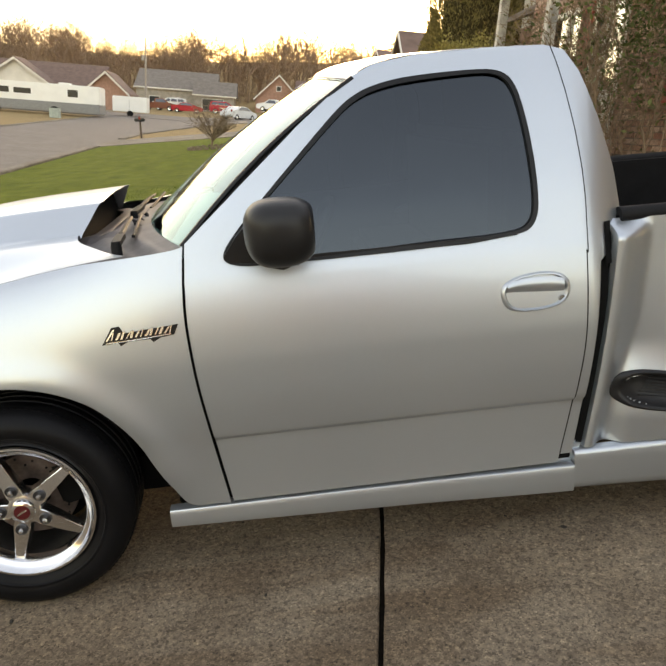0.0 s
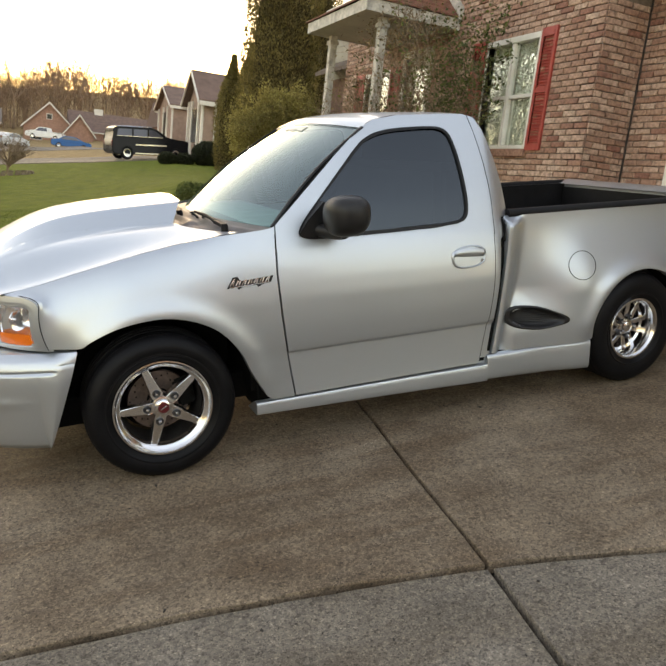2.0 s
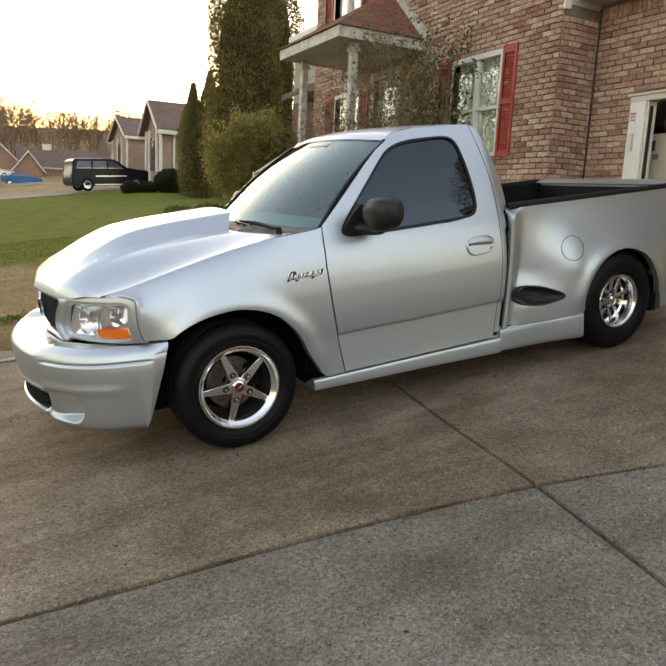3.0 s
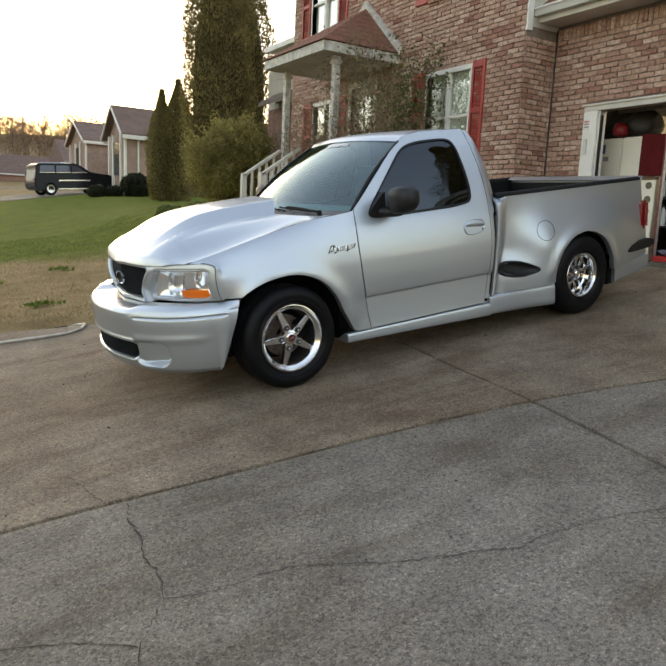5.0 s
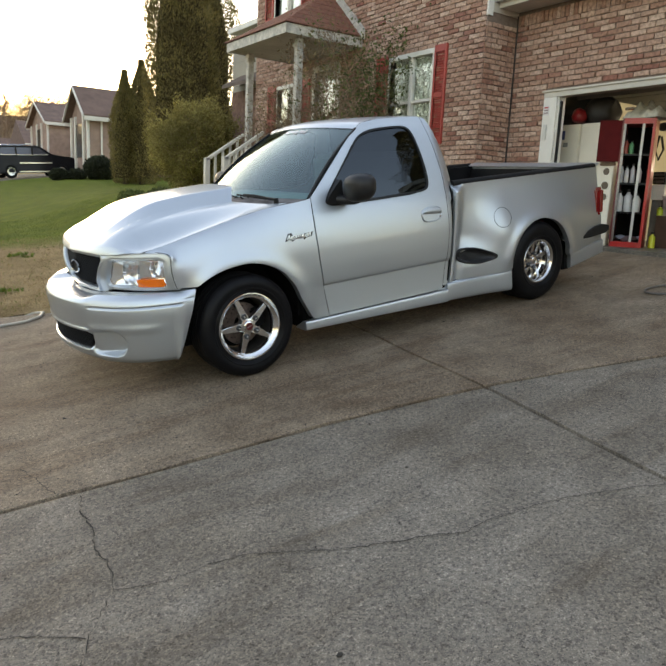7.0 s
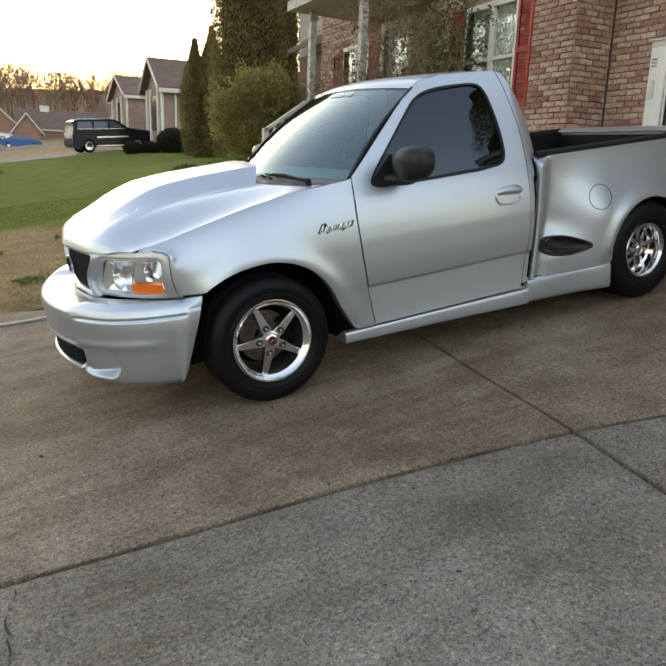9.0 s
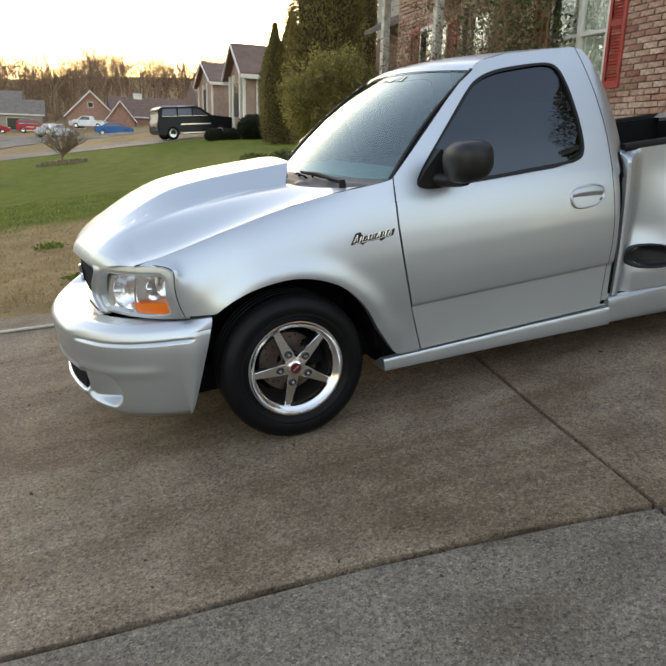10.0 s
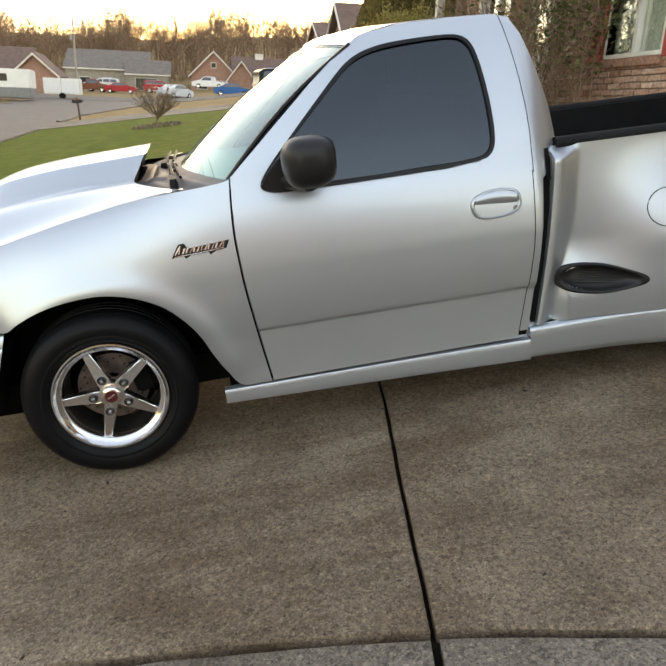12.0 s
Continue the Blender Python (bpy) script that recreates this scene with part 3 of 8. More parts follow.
def hood(u, v):
    x, y = 0.0, 0.0
    for _ in range(4):
        lo = hood_edge(max(x, -0.61))
        y = lo + (WIDE - 2 * lo) * v
        xf = front_x(y) - 0.004
        end = hood_rear(min(0.86, abs(y - MID)))
        x = xf + (end - xf) * u
    return (x, y, hood_z(x, y))


hood_bm = grid(hood, 80, 190)
part("hood", hood_bm, PAINT, truck, "silver hood with a raised cowl scoop")
# the shade inside the scoop is a near-black sheet across its opening
part("scoop_shade", grid(lambda u, v: (HOOD_END - 0.10, MID - 0.46 + 0.92 * u, 1.10 + (hood_z(HOOD_END, MID - 0.46 + 0.92 * u) - 0.012 - 1.10) * v), 40, 4), DARK, truck, "near-black sheet for the shade in the hood scoop's rear opening")

# cowl, windscreen and roof
ws_low = lambda y: (0.630 - 0.20 * (1 - (abs(y - MID) / (MID - 0.11)) ** 2.0), 1.150 + 0.012 * (1 - (abs(y - MID) / (MID - 0.11)) ** 2))
ws_top = lambda y: (1.222 - 0.075 * (1 - (abs(y - MID) / (MID - 0.32)) ** 2.2), 1.622 + 0.032 * (1 - (abs(y - MID) / (MID - 0.32)) ** 2))


def cowl(u, v):
    y = 0.125 + (WIDE - 0.25) * v
    x0 = hood_rear(min(0.86, abs(y - MID))) - 0.05
    x1, z1 = ws_low(y)
    z0 = min(hood_z(HOOD_END, y) - 0.05, 1.135)
    return (x0 + (x1 + 0.01 - x0) * u, y, z0 + (z1 - z0) * u + 0.006 * math.sin(u * 19) * (0.2 < u < 0.8))


part("cowl_panel", grid(cowl, 20, 60), plain("dusty_cowl", (0.090, 0.080, 0.080), 0.6, 0, 0.3, 9, bumpy=0.001), truck, "dusty grey plastic cowl panel below the windscreen")


def screen(u, v):
    a, b = 0.118 + (WIDE - 0.236) * v, 0.308 + (WIDE - 0.616) * v
    x0, z0 = ws_low(a)
    x1, z1 = ws_top(b)
    bow = 0.030 * math.sin(math.pi * u)
    return (x0 + (x1 - x0) * u - bow * 0.6, a + (b - a) * u, z0 + (z1 - z0) * u + bow * 0.75)


part("windshield", grid(screen, 30, 50), GLASS_WS, truck, "clear raked windscreen")


def screen_edge():
    bm = bmesh.new()
    for seam in (lambda t: screen(t, 0.0), ):
        tube([Vector(seam(t)) + Vector((-0.004, -0.004, 0.004)) for t in np.linspace(0, 1, 24)], 0.010, 6, bm)
    return bm


pillar_x = curve((1.165, 1.315, 1.487, 1.622), (0.634, 0.812, 1.02, 1.20))  # front edge of the cab side


def pillar_strip(u, v):
    p = Vector(screen(u, 0.0))
    z = min(1.622, max(1.165, p.z))
    return p.lerp(Vector((pillar_x(z), flank(z) + 0.001, z)), v)


both("pillar_moulding", lambda: grid(pillar_strip, 30, 3), TRIM, "black moulding along the windscreen pillar")
both("screen_seal", screen_edge, TRIM, "black rubber screen seal")
part("visor_strip", tube([Vector(screen(0.985, v)) + Vector((0, 0, 0.005)) for v in np.linspace(0.01, 0.99, 40)], 0.0025, 6), TRIM, truck, "black seal along the roof edge")

SIDE_OUT = [(0.634, 1.165), (0.812, 1.315), (1.02, 1.487), (1.20, 1.622), (1.29, 1.665), (1.45, 1.688), (1.70, 1.692), (1.88, 1.690), (1.945, 1.672), (1.99, 1.60), (2.04, 1.45), (2.085, 1.28), (2.10, 1.14), (2.09, 1.04), (1.60, 1.04), (1.0, 1.04), (0.622, 1.04)]
SIDE_WIN = [(0.745, 1.122), (0.80, 1.192), (0.89, 1.280), (1.03, 1.412), (1.16, 1.532), (1.22, 1.572), (1.29, 1.598), (1.40, 1.617), (1.64, 1.626), (1.715, 1.616), (1.752, 1.58), (1.770, 1.50), (1.782, 1.36), (1.782, 1.20), (1.764, 1.138), (1.715, 1.106), (1.42, 1.092), (0.86, 1.082), (0.77, 1.092)]


def rounded(outline, k=3):
    """Cuts the corners of an outline to soften it."""
    p = [Vector((x, z)) for x, z in outline]
    for _ in range(k):
        p = [q for a, b in zip(p, p[1:] + p[:1]) for q in (a.lerp(b, 0.25), a.lerp(b, 0.75))]
    return p


def ray_hit(outline, c, ang):
    d, best = Vector((math.cos(ang), math.sin(ang))), 0.0
    for a, b in zip(outline, outline[1:] + outline[:1]):
        e, w = b - a, a - c
        det = d.x * -e.y + e.x * d.y
        if abs(det) < 1e-12:
            continue
        t, s = (w.x * -e.y + e.x * w.y) / det, (d.x * w.y - d.y * w.x) / det
        if -1e-6 <= s <= 1 + 1e-6 and t > best:
            best = t
    return c + d * best


WIN = rounded(SIDE_WIN, 2)
OUT = [Vector(p) for p in SIDE_OUT]
CEN = Vector((1.40, 1.33))


def upper_y(x, z):
    y = flank(min(z, 1.69))
    return y + 0.085 * max(0.0, (x - 1.93) / 0.17) ** 2.0 + 0.0


def angles():
    base = [math.atan2(p.y - CEN.y, p.x - CEN.x) for p in OUT] + [math.atan2(p.y - CEN.y, p.x - CEN.x) for p in WIN]
    base += list(np.linspace(-math.pi, math.pi, 220))
    return sorted({round(a, 4) for a in base})


ANG = angles()


def cab_side():
    bm = bmesh.new()
    cols = []
    for a in ANG:
        o, i = ray_hit(OUT, CEN, a), ray_hit(WIN, CEN, a)
        col = []
        for k in range(19):
            p = i.lerp(o, k / 18)
            col.append(bm.verts.new((p.x, upper_y(p.x, p.y), p.y)))
        cols.append(col)
    cols.append(cols[0])
    for a, b in zip(cols, cols[1:]):
        for k in range(18):
            bm.faces.new((a[k], b[k], b[k + 1], a[k + 1]))
    return bm


both("cab_side", cab_side, PAINT, "silver window surround")


def win_ring(inner, outer, lift):
    def build():
        bm = bmesh.new()
        cols = []
        for a in ANG:
            i = ray_hit(WIN, CEN, a)
            d = (i - CEN).normalized()
            col = []
            for off, up in ((outer, 0.002), (outer, lift), (inner, lift), (inner - 0.004, -0.012)):
                p = i + d * off
                col.append(bm.verts.new((p.x, upper_y(p.x, p.y) - up, p.y)))
            cols.append(col)
        cols.append(cols[0])
        for a, b in zip(cols, cols[1:]):
            for k in range(3):
                bm.faces.new((a[k], b[k], b[k + 1], a[k + 1]))
        return bm
    return build


both("window_seal", win_ring(-0.013, 0.003, 0.006), TRIM, "black rubber window seal")


def win_glass():
    bm = bmesh.new()
    c = bm.verts.new((CEN.x, upper_y(CEN.x, CEN.y) + 0.004, CEN.y))
    rings = []
    for f_ in (0.25, 0.5, 0.75, 0.985):
        rings.append([bm.verts.new((p.x, upper_y(p.x, p.y) + 0.006 - 0.006 * (1 - f_), p.y)) for p in (CEN.lerp(ray_hit(WIN, CEN, a), f_) for a in ANG)])
    n = len(ANG)
    for k in range(n):
        bm.faces.new((c, rings[0][k], rings[0][(k + 1) % n]))
        for a, b in zip(rings, rings[1:]):
            bm.faces.new((a[k], a[(k + 1) % n], b[(k + 1) % n], b[k]))
    return bm


both("side_window", win_glass, GLASS_TINT, "dark tinted side window")


def win_belt():
    return grid(lambda u, v: (0.80 + 0.90 * u, upper_y(1.2, 1.098) - 0.007 + 0.003 * v, 1.086 + 0.006 * u + 0.016 * (1 - (1 - v) * (1 - 0.9 * ease(0.80, 1.0, u)))), 40, 2)


both("belt_moulding", win_belt, TRIM, "black belt moulding")


def door():
    def at(u, v):
        z = 0.279 + (1.042 - 0.279) * v
        x0, x1 = gap_front(z) + 0.0022, gap_rear(z) - 0.0012
        x = x0 + (x1 - x0) * (u if u in (0.0, 1.0) else 0.002 + 0.996 * (u * 42 - 1) / 40)
        y = flank(z)
        if u in (0.0, 1.0):
            y += 0.012 if u == 0 else 0.006
        return (x, y, z)
    return grid(at, 42, 130)


both("door", door, PAINT, "silver driver's door with a lower body crease")


def cab_corner():
    def at(u, v):
        z = 0.31 + (1.042 - 0.31) * v
        x0, x1 = gap_rear(z) + 0.0006, bed_front(z) - 0.032 + 0.085 * ease(1.00, 1.04, z)
        x = x0 + (x1 - x0) * u
        return (x, upper_y(x, z) + 0.030 * ease(0.80, 1.0, u) ** 2 * (1 - ease(0.96, 1.04, z)), z)
    return grid(at, 16, 50)


both("cab_corner", cab_corner, PAINT)


# near-black sheets behind the door gaps, standing for the shade inside them
def jamb(line, z0, z1):
    return lambda: grid(lambda u, v: (line(z0 + (z1 - z0) * v) - 0.05 + 0.10 * u, max(flank(z0 + (z1 - z0) * v), fender_y(0.6, z0 + (z1 - z0) * v) if line is gap_front else 0.0) + 0.022, z0 + (z1 - z0) * v), 2, 30)


both("door_gap_shade", jamb(gap_front, 0.28, 1.12), DARK)
both("door_gap_shade", jamb(gap_rear, 0.28, 1.04), DARK)


# near-black sheets stand for the shade between cab and bed
def cab_gap_shade():
    def at(u, v):
        z = 0.33 + 0.69 * v
        x = bed_front(z) - 0.045 + 0.049 * u
        return (x, max(0.058 + 0.012 * (1 - u), upper_y(x, z) + 0.014), z)

    # upper strip lies just proud of the skin, drawing the gap's shade
    def top(u, v):
        z = 0.985 + 0.135 * v
        x = bed_front(z) - 0.022 + 0.028 * u
        return (x, upper_y(x, z) - 0.004, z)
    return grid(top, 4, 8, grid(at, 4, 30))


both("cab_gap_shade", cab_gap_shade, DARK)


def seam():
    bm = bmesh.new()
    top = [(1.935, 1.03), (1.944, 1.20), (1.944, 1.30), (1.938, 1.42), (1.926, 1.54), (1.912, 1.64), (1.902, 1.685)]
    pts = [Vector((x, upper_y(x, z) - 0.0006, z)) for x, z in (along([(a, 0, b) for a, b in top])(t).xz for t in np.linspace(0, 1, 40))]
    tube(pts, 0.0017, 5, bm)
    return bm


both("door_seam", seam, TRIM, "thin dark door gap")


roof_edge = curve((1.20, 1.29, 1.45, 1.70, 1.88, 1.945), (1.622, 1.665, 1.688, 1.692, 1.690, 1.672))


def roof(u, v):
    e = abs(2 * v - 1)
    xe = 1.222 + 0.663 * u
    ye = flank(roof_edge(xe))
    y = ye + (WIDE - 2 * ye) * v
    x0, z0 = ws_top(min(max(y, 0.33), WIDE - 0.33))
    x1 = 1.885 + 0.03 * (1 - e * e)
    s = u
    z = roof_edge(x0 + (x1 - x0) * s) * e ** 4 + roof_edge(xe) * (1 - e ** 4) + 0.024 * (1 - e ** 2.4) + 0.008 * (1 - e * e) * (1 - s) ** 8
    if u == 0:
        z = z0 - 0.004  # the front edge turns down to the screen
    return (x0 + (x1 - x0) * s, y, z)


part("roof", grid(roof, 30, 40), PAINT, truck, "silver cab roof")
part("cab_back", grid(lambda u, v: (2.075 - 0.19 * ease(0.0, 1.0, v) * v - 0.0, 0.20 + (WIDE - 0.40) * u + 0.16 * v * (1 - 2 * u), 0.35 + 1.335 * v), 16, 24), PAINT, truck, "silver cab back panel")
part("rear_window", grid(lambda u, v: (2.075 - 0.07 - 0.12 * v, 0.42 + (WIDE - 0.84) * u, 1.18 + 0.40 * v), 8, 8), GLASS_TINT, truck, "dark rear window")

LINING = plain("cab_lining", (0.022, 0.024, 0.026), 0.85, 0, 0.15, 10)
part("headliner", grid(lambda u, v: tuple(Vector(roof(0.03 + 0.95 * u, 0.06 + 0.88 * v)) - Vector((0, 0, 0.025))), 12, 12), LINING, truck, "dark grey headliner")
part("back_lining", grid(lambda u, v: (1.985 - 0.13 * v, 0.22 + (WIDE - 0.44) * u + 0.13 * v * (1 - 2 * u), 0.60 + 1.06 * v), 8, 8), LINING, truck, "dark cab rear lining")

# underbody and cabin closing
part("underbody", merged(box(-0.75, 4.0, 0.28, WIDE - 0.28, 0.22, 0.36), merged(box(0.50, 2.02, 0.10, WIDE - 0.10, 0.20, 0.55), box(-0.70, 0.45, 0.46, WIDE - 0.46, 0.30, 0.90))), DARK, truck, "dark chassis and floor")
part("dashboard", box(0.54, 0.98, 0.20, WIDE - 0.20, 0.92, 1.145, None, 0.04), INTERIOR, truck, "grey dashboard")
part("cabin_floor", box(0.70, 2.02, 0.14, WIDE - 0.14, 0.55, 0.62), INTERIOR, truck)
part("bench_seat", merged(box(1.35, 1.80, 0.25, WIDE - 0.25, 0.62, 0.90, None, 0.05), box(1.68, 1.86, 0.25, WIDE - 0.25, 0.85, 1.42, None, 0.05)), INTERIOR, truck, "grey bench seat")
wheel_m = pose(1.06, 0.55, 1.05, 0, -60, 0)
part("steering_wheel", lathe([(0.18 + 0.014 * math.cos(a), 0.014 * math.sin(a)) for a in np.linspace(0, 2 * math.pi, 9)[:-1]], 32, None, wheel_m @ pose(0, 0, 0, 90, 0, 0), True), BLACK, truck, "dark steering wheel")
part("engine_wall", box(0.48, 0.52, 0.14, WIDE - 0.14, 0.30, 1.12), DARK, truck)


# side skirts
def skirt(x0, x1, z_top0, z_top1, z_b0, z_b1, y_out, kick=0.0):
    def build():
        prof = [(0.040, 0.0), (0.012, 0.012), (0.004, 0.05), (0.001, 0.12), (0.0, 0.30), (-0.001, 0.55), (-0.002, 0.80), (0.0, 0.92), (0.010, 0.985), (0.03, 1.0), (0.16, 1.0)]
        bm = bmesh.new()
        cols = []
        n = 36
        for i in range(n + 1):
            u = i / n
            x = x0 + (x1 - x0) * u
            zt, zb = z_top0 + (z_top1 - z_top0) * u, z_b0 + (z_b1 - z_b0) * u
            out = y_out - kick * ease(0.55, 1.0, u)
            cols.append([bm.verts.new((x, out + dy, zt + (zb - zt) * s)) for dy, s in prof])
        for a, b in zip(cols, cols[1:]):
            for k in range(len(prof) - 1):
                bm.faces.new((a[k], b[k], b[k + 1], a[k + 1]))
        bm.faces.new(cols[0])
        bm.faces.new(cols[-1][::-1])
        return bm
    return build


both("side_skirt", skirt(0.472, 1.905, 0.272, 0.268, 0.202, 0.155, 0.022, 0.010), PAINT, "silver rocker skirt")
both("side_skirt", skirt(1.910, 2.680, 0.315, 0.315, 0.160, 0.125, 0.026, 0.03), PAINT, "silver rocker skirt")
both("side_skirt", skirt(3.56, 4.07, 0.335, 0.405, 0.185, 0.265, 0.030, 0.0), PAINT, "silver rear skirt")
both("sill", lambda: box(1.845, 1.945, 0.055, 0.10, 0.26, 0.34, None, 0.008), PAINT)

# stepside bed
BED_LOW = bend([(1.945, 0, 0.318), (2.30, 0, 0.316), (2.655, 0, 0.314), (2.672, 0, 0.40), (2.70, 0, 0.485), (2.745, 0, 0.565), (2.805, 0, 0.635), (2.88, 0, 0.688), (2.97, 0, 0.722), (3.07, 0, 0.735), (3.17, 0, 0.724), (3.26, 0, 0.692), (3.345, 0, 0.632), (3.41, 0, 0.55), (3.46, 0, 0.45), (3.495, 0, 0.335), (3.56, 0, 0.337), (3.80, 0, 0.372), (4.06, 0, 0.408)])


def pad_shape(x, z):
    """Below 1 inside the side step's teardrop outline."""
    return math.hypot((x - 2.255) / (0.192 if x < 2.255 else 0.224), (z - 0.502 + 0.13 * (x - 2.235)) / (0.066 * (1 - 0.35 * ease(2.25, 2.50, x))))


def bed_skin(x, z):
    flare = ease(2.10, 2.66, x) * (1 - 0.50 * ease(3.45, 4.10, x))
    tall = 1 - ease(0.62, 1.13, z + 0.04 * ease(3.3, 4.0, x))
    low = (1 - ease(0.40, 0.70, z)) * 0.62 * (1 - ease(2.5, 2.9, x)) * ease(2.0, 2.12, x)
    a = flare * tall
    y = 0.105 - 0.112 * (1 - (1 - a) * (1 - low * 0.9) * 1.0) ** 1.0
    flange = 1 - ease(0.025, 0.17 - 0.05 * ease(0.8, 0.5, z) if z > 0.5 else 0.12, x - bed_front(z))
    y = y * (1 - flange) + 0.036 * flange
    lip = max(0.0, 1 - (x - bed_front(z)) / 0.022)
    y += 0.022 * lip * lip + 0.09 * flange * ease(1.06, 1.125, z) ** 1.5
    r = math.hypot(x - 3.07, z - 0.315)
    y -= 0.020 * math.exp(-(((r - 0.435) / 0.060) ** 2)) * ease(0.3, 0.45, z)
    return y


def bed_y(x, z):
    return bed_skin(x, z) + 0.06 * (1 - ease(0.70, 0.88, pad_shape(x, z)))


def bed_side():
    def at(u, v):
        p = BED_LOW(u)
        zt = 1.122
        xt = 2.03 + (4.015 - 2.03) * u
        s = max(0.0, (v - 0.04) / 0.96)
        r = p.lerp(Vector((xt, 0, zt)), s)
        if u < 0.25:
            w = 1 - ease(0.0, 0.25, u)
            r.x = r.x * (1 - w) + (bed_front(r.z) + u * 2.0) * w
        y = bed_y(r.x, r.z)
        if v < 0.02:
            y += 0.05
        if u == 0:
            y += 0.014
            r.x += 0.004
        return (r.x, y, r.z)
    return grid(at, 200, 110)


both("bed_side", bed_side, PAINT, "silver flared bed side")
both("bed_rail", lambda: tube([(x, 0.135, 1.128) for x in np.linspace(2.075, 4.0, 24)], [0.030] * 24, 12), LINER, "black plastic bed rail cap")
both("bed_wall", lambda: merged(box(2.09, 4.0, 0.16, 0.185, 0.55, 1.12), merged(box(2.6, 3.55, 0.185, 0.36, 0.55, 0.80), box(2.09, 4.0, 0.12, 0.19, 1.10, 1.13))), LINER, "black bed liner wall")
part("bed_floor", box(2.09, 4.0, 0.16, WIDE - 0.16, 0.52, 0.56), LINER, truck, "black bed liner floor")
part("bed_front_wall", box(2.07, 2.10, 0.13, WIDE - 0.13, 0.40, 1.13), LINER, truck, "black bed front wall")
part("tailgate", merged(box(3.97, 4.03, 0.15, WIDE - 0.15, 0.48, 1.135, None, 0.012), prism([(3.93, 1.128), (3.99, 1.150), (4.08, 1.158), (4.09, 1.148), (4.03, 1.120)], 0.13, WIDE - 0.13)), PAINT, truck, "silver tailgate with a lip spoiler")
part("tailgate_liner", box(3.95, 3.972, 0.17, WIDE - 0.17, 0.56, 1.10), LINER, truck, "black tailgate liner")
both("tail_lamp", lambda: box(3.965, 4.052, 0.020, 0.145, 0.655, 0.925, None, 0.028), RED, "red tail lamp")
both("rear_step_pad", lambda: prism([(3.715, 0.470), (3.80, 0.515), (3.92, 0.550), (4.04, 0.562), (4.13, 0.540), (4.14, 0.495), (4.08, 0.468), (3.82, 0.452), (3.74, 0.455)], 0.015, 0.30), BLACK, "black rear corner step")
part("rear_bumper", box(4.0, 4.12, 0.20, WIDE - 0.20, 0.36, 0.50, None, 0.02), PAINT, truck, "silver rear bumper")
both("mud_filler", lambda: box(3.50, 3.60, 0.07, 0.20, 0.17, 0.36, None, 0.01), DARK)


def step_pad():
    bm = bmesh.new()
    rings = []
    for f_, dy in ((1.13, 0.012), (1.09, -0.004), (0.98, -0.010), (0.91, -0.008), (0.84, 0.000), (0.74, 0.016), (0.5, 0.028), (0.25, 0.030)):
        ring = []
        for a in np.linspace(0, 2 * math.pi, 49)[:-1]:
            c, sn = math.cos(a), math.sin(a)
            x = 2.255 + (0.192 if c < 0 else 0.224) * f_ * math.copysign(abs(c) ** (0.70 if c < 0 else 0.95), c)
            z = 0.502 - 0.13 * (x - 2.235) + 0.066 * (1 - 0.35 * ease(2.25, 2.50, x)) * f_ * math.copysign(abs(sn) ** 0.85, sn)
            ring.append(bm.verts.new((x, bed_skin(x, z) + dy, z)))
        rings.append(ring)
    for a, b in zip(rings, rings[1:]):
        for k in range(48):
            bm.faces.new((a[k], a[(k + 1) % 48], b[(k + 1) % 48], b[k]))
    bm.faces.new(rings[-1])
    return bm


def step_ribs():
    bm = bmesh.new()
    for k in range(6):
        z0 = 0.478 + 0.012 * k
        pts = [(x, bed_skin(x, z0) + 0.022, z0 - 0.13 * (x - 2.235) + 0.05 * (x - 2.26) ** 2) for x in np.linspace(2.16 + 0.008 * k, 2.40 - 0.016 * abs(k - 2), 10)]
        tube(pts, 0.0022, 5, bm)
    return bm


steps_ = both("side_step", step_pad, BLACK, "black ribbed plastic side step")
both("step_tread", step_ribs, BLACK, "raised rubber ribs")


def fuel_ring():
    bm = bmesh.new()
    for k in range(2):
        pts = []
        for a in np.linspace(0, 2 * math.pi, 41):
            x, z = 2.59 + 0.098 * math.cos(a), 0.795 + 0.086 * math.sin(a)
            pts.append((x, bed_y(x, z) - 0.0005, z))
        tube(pts, 0.0024, 5, bm, False)
    return bm


part("fuel_door", fuel_ring(), TRIM, truck, "round fuel door seam")

# front: panel with recessed grille and lamp openings
def slab_gap(a, b, half_a, half_b, r):
    """Distance outside a rounded rectangle (negative inside)."""
    p, q = abs(a) - half_a + r, abs(b) - half_b + r
    return math.hypot(max(p, 0), max(q, 0)) + min(max(p, q), 0.0) - r


def lamp_gap(y, z):
    return slab_gap((y - 0.268 + 0.28 * ease(0.10, 0.45, y) * (z - 0.790)) / (1 + 0.10 * ease(0.25, 0.42, y)), z - 0.790, 0.178, 0.094, 0.030)


def grille_half(z):
    return 0.478 - 0.62 * max(0.0, 0.893 - z) + 0.5 * max(0.0, 0.72 - z)


def grille_gap(y, z):
    return slab_gap((y - MID) * 0.42 / grille_half(z), z - 0.781, 0.42, 0.112, 0.035)


def panel_x(y, z):
    return front_x(y) + 0.026 * ((z - 0.80) / 0.13) ** 2


